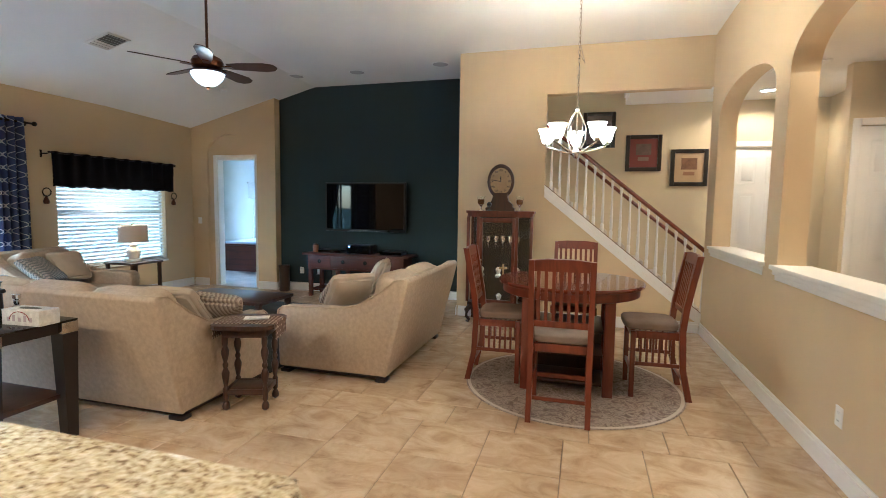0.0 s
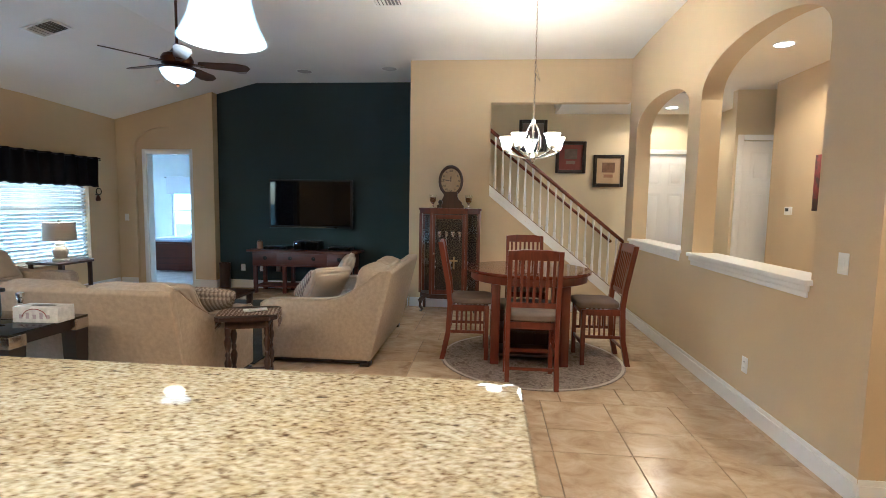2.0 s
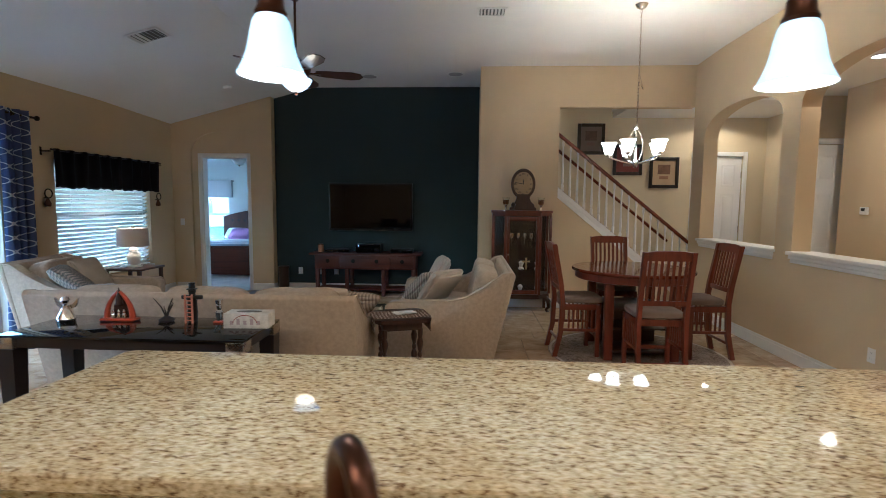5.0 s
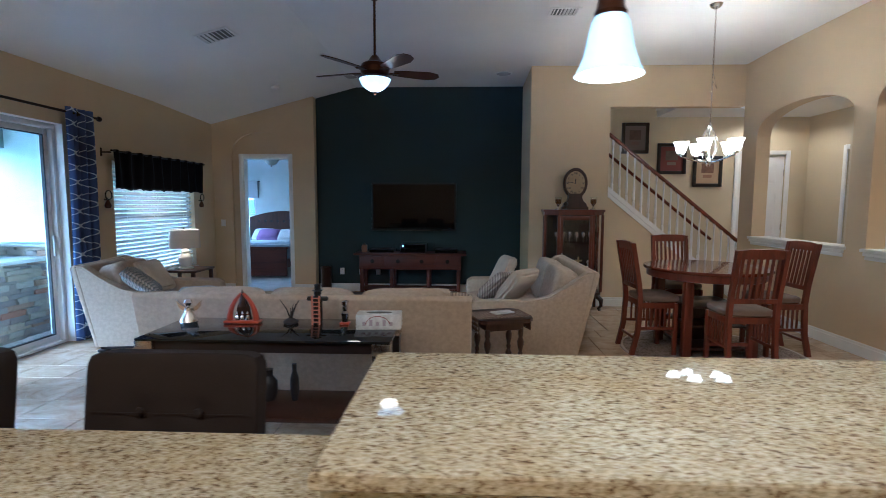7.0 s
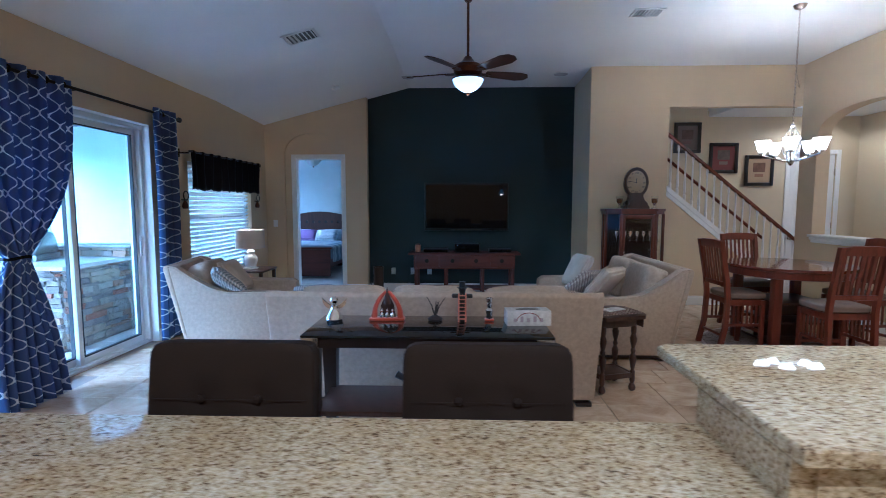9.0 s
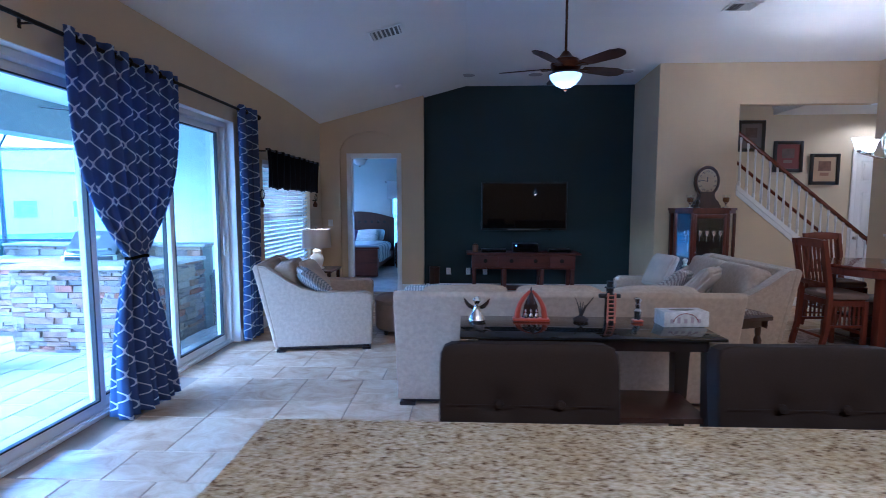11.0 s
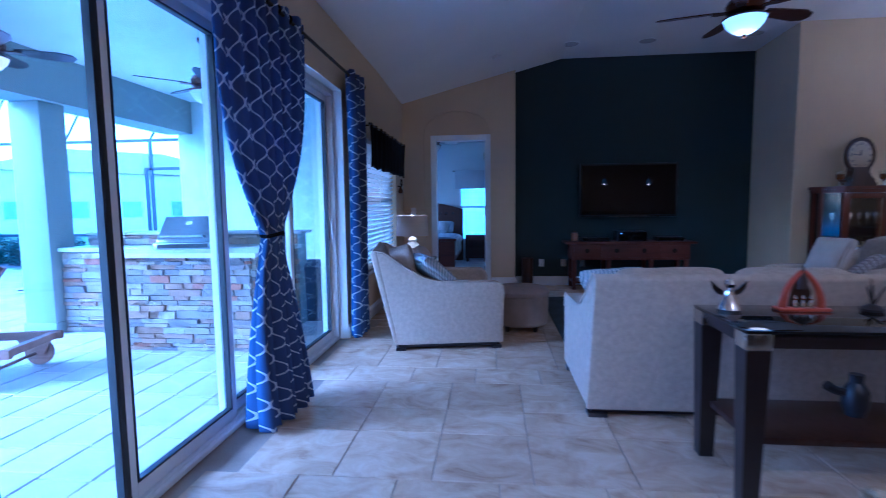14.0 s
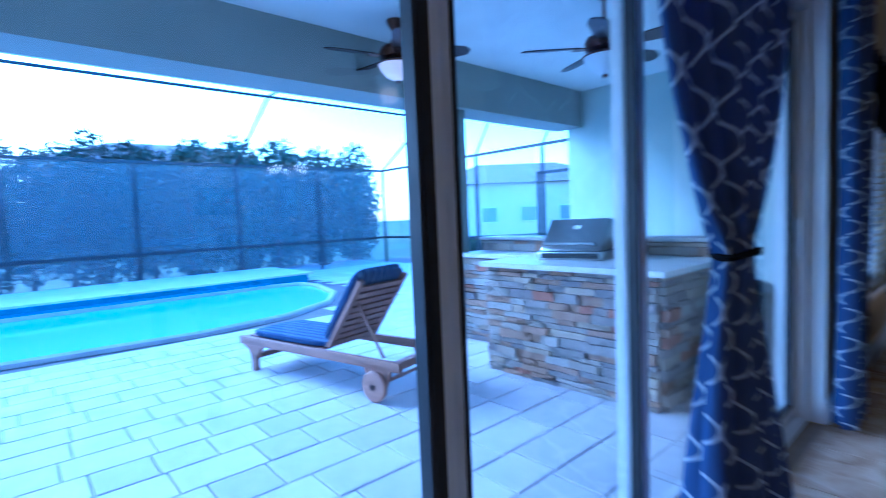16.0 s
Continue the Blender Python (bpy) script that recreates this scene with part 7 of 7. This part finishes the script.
# wheeled sun lounger
M_teak = wood("weathered_teak", (0.17, 0.085, 0.05), (0.33, 0.185, 0.12), 0.6, axis=0)
M_pad = stripes("navy_pad_fabric", (0.02, 0.035, 0.10), (0.10, 0.13, 0.20), 14, 1)
lg = thing("sun_lounger", (-9.0, 4.99, PZ), 13, "teak sun lounger on wheels with a raised back and navy pad", "sun lounger")
for sy in (-1, 1):
    y = sy * 0.30
    part("side_rail", boxes((-0.98, y - 0.02, 0.235, 0.95, y + 0.02, 0.305), bevel=0.004), M_teak, lg)
    part("front_leg", prism(bmesh.new(), [(-0.82, 0.0), (-0.76, 0.0), (-0.75, 0.13), (-0.68, 0.21), (-0.64, 0.235), (-0.94, 0.235), (-0.86, 0.195), (-0.82, 0.13)], y - 0.018, y + 0.018, "y"), M_teak, lg)
    part("wheel_bracket", prism(bmesh.new(), [(0.66, 0.10), (0.80, 0.10), (0.86, 0.235), (0.60, 0.235)], y - 0.018, y + 0.018, "y"), M_teak, lg)
    wh = part("wheel", lathe(bmesh.new(), [(0.02, -0.022), (0.105, -0.02), (0.115, -0.012), (0.115, 0.012), (0.105, 0.02), (0.02, 0.022)], 26, pose(0.73, y + sy * 0.045, 0.115, 90)), M_teak, lg)
    part("hub", lathe(bmesh.new(), [(0.022, -0.03), (0.022, 0.03)], 12, pose(0.73, y + sy * 0.045, 0.115, 90)), M_darkwood, wh)
part("axle", tube(bmesh.new(), [(0.73, -0.36, 0.115), (0.73, 0.36, 0.115)], 0.014, 8), M_teak, lg)
part("cross_bar", boxes((-0.82, -0.28, 0.11, -0.76, 0.28, 0.15), (0.86, -0.28, 0.24, 0.92, 0.28, 0.298), (-0.97, -0.28, 0.24, -0.91, 0.28, 0.298)), M_teak, lg)
for k in range(12):
    part("seat_slat", boxes((-0.87 + k * 0.082, -0.28, 0.285, -0.81 + k * 0.082, 0.28, 0.302)), M_teak, lg)
mb = pose(0.18, 0, 0.31, 0, -54, 0)
part("back_frame", box(box(bmesh.new(), 0.0, -0.28, 0.0, 0.68, -0.235, 0.035, m=mb), 0.0, 0.235, 0.0, 0.68, 0.28, 0.035, m=mb), M_teak, lg)
for k in range(9):
    part("back_slat", box(bmesh.new(), 0.015 + k * 0.07, -0.235, 0.004, 0.062 + k * 0.07, 0.235, 0.022, m=mb), M_teak, lg)
part("prop", tube(bmesh.new(), [(0.46, -0.2, 0.685), (0.72, -0.22, 0.29)], 0.012, 6), M_teak, lg)
part("seat_pad", cushion(bmesh.new(), 1.06, 0.56, 0.06, pose(-0.37, 0, 0.332), power=6, n=14, wrinkle=0.02), M_pad, lg, "navy tufted pad")
part("back_pad", cushion(bmesh.new(), 0.74, 0.56, 0.085, mb @ pose(0.36, 0, 0.078), power=6, n=14, wrinkle=0.03), M_pad, lg, "navy tufted pad")

mt = thing("door_mat", (-6.55, 3.1, PZ + 0.001), 0, "dark rubber door mat outside the sliding door", "door mat")
bm = boxes((-0.3, -0.5, 0.0, 0.3, 0.5, 0.008), bevel=0.002)
part("mat_base", bm, M_gasket, mt)
bn_ = thing("trash_bin", (-6.55, 7.35, PZ), 0, "dark grey plastic bin beside the house wall", "bin")
part("bin_body", lathe(bmesh.new(), [(0.17, 0.0), (0.21, 0.60), (0.225, 0.62)], 20), varied("grey_plastic", (0.04, 0.045, 0.05), 0.5), bn_)
part("bin_lid", lathe(bmesh.new(), [(0.232, 0.621), (0.232, 0.65), (0.12, 0.71), (0.001, 0.72)], 20), varied("grey_lid", (0.03, 0.034, 0.04), 0.45), bn_)
wall_plate("wall_socket", (-6.5, 9.0, 1.15), 0, "white outdoor socket on the stucco wall", True)

# pool
M_water, ntw, bw_ = material("pool_water", (0.42, 0.60, 0.64), 0.05)
nw = noise_node(ntw, 2.2, 3, wide=0.6)
bump(ntw, bw_, nw.outputs[0], 0.10, 0.03)
curve = [(-12.2, -5.0), (-12.0, -1.0), (-11.85, 2.7), (-11.7, 4.6), (-11.9, 5.8), (-12.5, 6.8), (-13.4, 7.4), (-14.6, 7.7), (-15.2, 7.6), (-15.4, 7.0), (-15.4, -5.0)]
structure("pool_water", prism(bmesh.new(), curve, -0.33, -0.046, "z"), M_water, "turquoise pool water", "water")
bm = bmesh.new()
tube(bm, [(x, y, PZ - 0.005) for x, y in curve], 0.06, 8, True)
structure("pool_coping", bm, varied("coping_stone", (0.48, 0.46, 0.42), 0.7, amount=0.12), "pale stone pool coping", "coping")
structure("pool_wall", boxes((-16.1, -5.0, -0.3, -15.45, 7.9, 0.15), (-15.45, -5.0, -0.12, -15.38, 7.0, 0.05)), varied("blue_pool_tile", (0.12, 0.28, 0.40), 0.3, amount=0.25, scale=8), "blue tiled raised pool wall", "wall")
structure("pool_wall_cap", boxes((-17.6, -5.0, 0.151, -15.36, 8.0, 0.19), (-17.6, -5.0, -0.3, -16.1, 8.0, 0.15)), M_deck, "pale cap on the pool wall", "coping")

# screen cage round the pool
cage = thing("pool_cage", (0, 0, 0), 0, "dark bronze aluminium screen enclosure round the pool", "screen enclosure")
M_cage = varied("bronze_aluminium", (0.035, 0.04, 0.045), 0.45, 0.3, amount=0.1)
CX, CY, CH = -17.75, 11.7, 2.78
for y in [CY - 2.2 * k for k in range(8)]:
    part("post", boxes((CX - 0.03, y - 0.03, -0.34, CX + 0.03, y + 0.03, CH)), M_cage, cage)
for y in [CY - 4.4 * k for k in range(4)]:
    part("rafter", tube(bmesh.new(), [(CX, y, CH), (CX + 2.2, y, 4.0), (-9.6, y, 4.15)], 0.03, 6), M_cage, cage)
for z in (0.75, CH):
    part("rail", boxes((CX - 0.025, -5, z - 0.03, CX + 0.025, CY, z + 0.03)), M_cage, cage)
part("purlin", tube(bmesh.new(), [(CX + 2.2, -5, 4.0), (CX + 2.2, CY, 4.0)], 0.03, 6), M_cage, cage)
for x in [CX + 2.0 * k for k in range(1, 5)]:
    part("post", boxes((x - 0.03, CY - 0.03, -0.34, x + 0.03, CY + 0.03, CH)), M_cage, cage)
    part("gable_brace", tube(bmesh.new(), [(x, CY, CH), (x + 0.9, CY, 4.2)], 0.025, 6), M_cage, cage)
for z in (0.75, CH):
    part("rail", boxes((CX, CY - 0.025, z - 0.03, -9.5, CY + 0.025, z + 0.03)), M_cage, cage)
part("screen_door", boxes((-11.9, CY - 0.03, 0, -11.84, CY + 0.03, 2.2), (-11.0, CY - 0.03, 0, -10.94, CY + 0.03, 2.2), (-11.84, CY - 0.03, 2.14, -11.0, CY + 0.03, 2.2)), M_cage, cage)

def screen_mesh():
    m, nt, b = material("insect_screen", (0.55, 0.58, 0.60), 0.9)
    tr = nt.nodes.new("ShaderNodeBsdfTransparent")
    ms = nt.nodes.new("ShaderNodeMixShader")
    ms.inputs[0].default_value = 0.10
    nt.links.new(tr.outputs[0], ms.inputs[1])
    nt.links.new(b.outputs[0], ms.inputs[2])
    nt.links.new(ms.outputs[0], nt.nodes["Material Output"].inputs["Surface"])
    return m


M_mesh = screen_mesh()
for k in range(7):
    y = CY - 2.2 * k
    part("screen_panel", boxes((CX - 0.002, y - 2.165, -0.2, CX + 0.002, y - 0.035, 0.715), (CX - 0.002, y - 2.165, 0.785, CX + 0.002, y - 0.035, CH - 0.035)), M_mesh, cage, "fine pale insect screen")
for x0, x1 in ((CX + 0.04, CX + 1.96), (CX + 2.04, CX + 3.96), (CX + 4.04, -11.95), (-10.9, CX + 7.96)):
    part("screen_panel", boxes((x0, CY - 0.002, 0.785, x1, CY + 0.002, CH - 0.035)), M_mesh, cage, "fine pale insect screen")

# hedge beyond the cage
M_leaf = varied("hedge_leaf", (0.055, 0.085, 0.05), 0.7, amount=0.35, scale=1.5, fine=12, relief=0, per_object=0.35)
M_bark = varied("bark", (0.10, 0.075, 0.055), 0.9, amount=0.3)
rt = random.Random(5)


def leaf_cluster(seed, n, spread, size):
    r = random.Random(seed)
    verts, faces = [], []
    for _ in range(n):
        p = Vector((r.gauss(0, 1), r.gauss(0, 1), r.gauss(0, 1)))
        p = p.normalized() * (r.random() ** 0.4)
        p = Vector((p.x * spread[0], p.y * spread[1], p.z * spread[2]))
        q = Euler((r.uniform(0, 6.3), r.uniform(0, 6.3), r.uniform(0, 6.3))).to_matrix()
        s = size * r.uniform(0.6, 1.3)
        b = len(verts)
        for c in ((-0.5, 0, 0), (0, -0.22, 0.05), (0.5, 0, 0), (0, 0.22, 0.05)):
            verts.append(p + q @ Vector(c) * s)
        faces.append((b, b + 1, b + 2, b + 3))
    me = bpy.data.meshes.new("crown")
    me.from_pydata(verts, [], faces)
    me.materials.append(M_leaf)
    return me


crowns = [leaf_cluster(k, 3000, (0.78, 0.9, 1.85), 0.17) for k in range(4)]
trunk = bpy.data.meshes.new("trunk")
bm = tube(bmesh.new(), [(0, 0, -0.3), (0.03, 0.02, 0.7), (-0.02, 0.04, 1.6), (0.02, 0, 2.8)], [0.07, 0.06, 0.045, 0.02], 8)
for k in range(5):
    tube(bm, [(0, 0, 0.9 + k * 0.35), (0.35 * math.cos(k * 2.2), 0.35 * math.sin(k * 2.2), 1.3 + k * 0.35)], [0.03, 0.012], 6)
bm.to_mesh(trunk)
bm.free()
trunk.materials.append(M_bark)
for k in range(30):
    y = -6.0 + (k % 15) * 1.25 + (0.6 if k > 14 else 0.0)
    h = thing("hedge_tree", (-19.3 - (k // 15) * 1.0 + rt.uniform(-0.3, 0.3), y, -0.35), rt.uniform(0, 360), "dense green hedge tree behind the pool cage", "tree", "hedge trees")
    a = new("crown", crowns[k % 4])
    a.parent = h
    a.location = (0, 0, 2.1)
    sc = rt.uniform(0.88, 1.22)
    a.scale = (1, 1, sc)
    b = new("trunk", trunk)
    b.parent = h


def house(at, rz, w, d, h, paint, label):
    t = thing("neighbour_house", at, rz, label, "house")
    part("wall", boxes((-w / 2, -d / 2, 0, w / 2, d / 2, h)), paint, t)
    bm = bmesh.new()
    e = 0.5
    vs = [bm.verts.new(c) for c in ((-w / 2 - e, -d / 2 - e, h), (w / 2 + e, -d / 2 - e, h), (w / 2 + e, d / 2 + e, h), (-w / 2 - e, d / 2 + e, h), (-w / 2 + d / 2, 0, h + d * 0.22), (w / 2 - d / 2, 0, h + d * 0.22))]
    for f in ((0, 1, 5, 4), (2, 3, 4, 5), (1, 2, 5), (3, 0, 4), (3, 2, 1, 0)):
        bm.faces.new([vs[i] for i in f])
    part("roof", bm, varied("roof_shingle", (0.20, 0.17, 0.15), 0.9, amount=0.2, fine=6), t)
    nwin = int(w // 3)
    for z in [1.0 + 3.0 * k for k in range(int(h // 2.9))]:
        for k in range(nwin):
            x = -w / 2 + (k + 0.5) * w / nwin
            wd = part("window", boxes((x - 0.7, -d / 2 - 0.05, z, x + 0.7, -d / 2 - 0.005, z + 1.3), bevel=0.01), M_white, t)
            part("pane", boxes((x - 0.6, -d / 2 - 0.07, z + 0.1, x + 0.6, -d / 2 - 0.052, z + 1.2)), M_pane_far, wd)


M_pane_far = varied("pale_curtained_pane", (0.30, 0.33, 0.36), 0.15, relief=0)
M_cream = varied("cream_house_paint", (0.72, 0.66, 0.56), 0.9, amount=0.06)
house((-34, 38, -0.35), 50, 16, 9, 4.2, M_cream, "cream two-storey neighbour house with a hipped roof")
house((-22, 44, -0.35), 25, 14, 9, 3.2, M_cream, "cream single-storey neighbour house")
house((-46, 12, -0.35), 88, 15, 9, 5.8, varied("grey_house_paint", (0.66, 0.65, 0.62), 0.9), "pale grey neighbour house behind the hedge")
for k in range(7):
    s = thing("garden_shrub", (-17.2 + k * 1.15, 13.0 + rt.uniform(-0.3, 0.4), -0.35), rt.uniform(0, 360), "rounded green garden shrub outside the cage", "shrub", "garden shrubs")
    a = new("crown", crowns[k % 4])
    a.parent = s
    a.scale = (0.6, 0.6, 0.32)
    a.location = (0, 0, 0.5)

# ---- pieces of the ground ----
rp = random.Random(11)


def piece_mesh(name, lx, ly, h, mat, bev=0.006):
    bm = bmesh.new()
    vs = [bm.verts.new((x, y, z)) for z, i in ((-h, 0.0), (-bev, 0.0), (0.0, bev)) for x, y in ((i, i), (lx - i, i), (lx - i, ly - i), (i, ly - i))]
    for a in (0, 4):
        for i in range(4):
            bm.faces.new((vs[a + i], vs[a + (i + 1) % 4], vs[a + 4 + (i + 1) % 4], vs[a + 4 + i]))
    bm.faces.new(vs[8:12])
    me = bpy.data.meshes.new(name)
    bm.to_mesh(me)
    bm.free()
    me.materials.append(mat)
    return me


def lay(name, spots, kinds, near, parent, rest_name, rest_mat, rest_label, limit=300):
    """Single pieces where near() holds, up to the limit; the others joined into one mesh."""
    n, verts, faces = 0, [], []
    for x, y, k, z in spots:
        me, lx, ly = kinds[k]
        if n < limit and near(x, y):
            o = new(name, me)
            o.parent = parent
            o.location = (x, y, z)
            n += 1
        else:
            b, e = len(verts), 0.006
            verts += [(x, y, z - e), (x + lx, y, z - e), (x + lx, y + ly, z - e), (x, y + ly, z - e), (x + e, y + e, z), (x + lx - e, y + e, z), (x + lx - e, y + ly - e, z), (x + e, y + ly - e, z)]
            faces += [(b + 4, b + 5, b + 6, b + 7)] + [(b + i, b + (i + 1) % 4, b + 4 + (i + 1) % 4, b + 4 + i) for i in range(4)]
    me = bpy.data.meshes.new(rest_name)
    me.from_pydata(verts, [], faces)
    me.materials.append(rest_mat)
    o = new(rest_name, me)
    o.parent = parent
    tagged(o, rest_label, "", "", "stuff")


floor = structure("floor", boxes((LX - 0.2, BACK_Y, -0.32, 5.3, BED_Y, -0.302)), M_grout, "beige stone-look floor tiles in a staggered pattern", "floor")
T, S2, G = 0.49, 0.326, 0.005
kinds = {0: (piece_mesh("tile", T - G, T - G, 0.012, M_tile, 0.003), T - G, T - G), 1: (piece_mesh("tile", T - G, S2 - G, 0.012, M_tile, 0.003), T - G, S2 - G)}
spots = []
row = 0
y = 1.13
while y < 9.75:
    off = (row * 0.1633) % T
    for k, hgt in ((1, S2), (0, T)):
        x = -5.86 - T + off + (0.1633 if k == 0 and row % 2 else 0.0)
        while x < 5.2:
            if not (x > RX + 0.2 and y > 9.4):
                spots.append((x, y, k, rp.uniform(-0.0006, 0.0006)))
            x += T
        y += hgt
    row += 1
spots = [s for s in spots if s[0] > LX - 0.22 and not (s[0] < -4.06 - T and s[1] > 9.5)]
lay("tile", spots, kinds, lambda x, y: (-5.9 < x < -3.3 and 2.6 < y < 7.2) or (-1.6 < x < 2.4 and 3.6 < y < 7.0), floor, "far_tiles", M_tile, "beige floor tiles farther off")
back = [(x, y, 0, 0.0) for x in np.arange(-5.9, 5.2, T) for y in np.arange(BACK_Y, 1.0, T)]
lay("tile", back, kinds, lambda x, y: False, floor, "kitchen_tiles", M_tile, "beige kitchen floor tiles")

patio = structure("patio", boxes((-9.6, -6, -0.345, -6.1, 8.6, -0.341)), M_paver, "grey concrete patio pavers laid in staggered rows", "pavement")
PX, PY = 0.30, 0.46
pk = {0: (piece_mesh("paver", PX - 0.007, PY - 0.007, 0.02, M_paver, 0.005), PX - 0.007, PY - 0.007), 1: (piece_mesh("paver", PX - 0.007, PY * 0.66 - 0.007, 0.02, M_paver, 0.005), PX - 0.007, PY * 0.66 - 0.007)}
spots = []
for i in range(20):
    x = -6.11 - PX * (i + 1)
    y = -5.0 + rp.uniform(0, 0.4)
    while y < 8.6:
        k = 0 if rp.random() < 0.62 else 1
        if x > -11.75 or y > 6.4:
            spots.append((x, y, k, PZ + rp.uniform(-0.0015, 0.0015)))
        y += (PY, PY * 0.66)[k]
lay("paver", spots, pk, lambda x, y: x > -9.0 and 2.2 < y < 6.4, patio, "far_pavers", M_paver, "grey patio pavers farther off")
far = []
for i in range(26):
    x = -12.11 + 0 - PX * (i + 1)
    far += [(x, y + (i % 2) * 0.23, 0, PZ) for y in np.arange(8.02, 11.6, PY)]
for i in range(12):
    x = -9.11 - PX * i
    far += [(x, y + (i % 3) * 0.15, 0, PZ) for y in np.arange(8.7, 11.6, PY)]
lay("paver", far, pk, lambda x, y: False, patio, "deck_pavers", M_paver, "pale pool deck pavers")
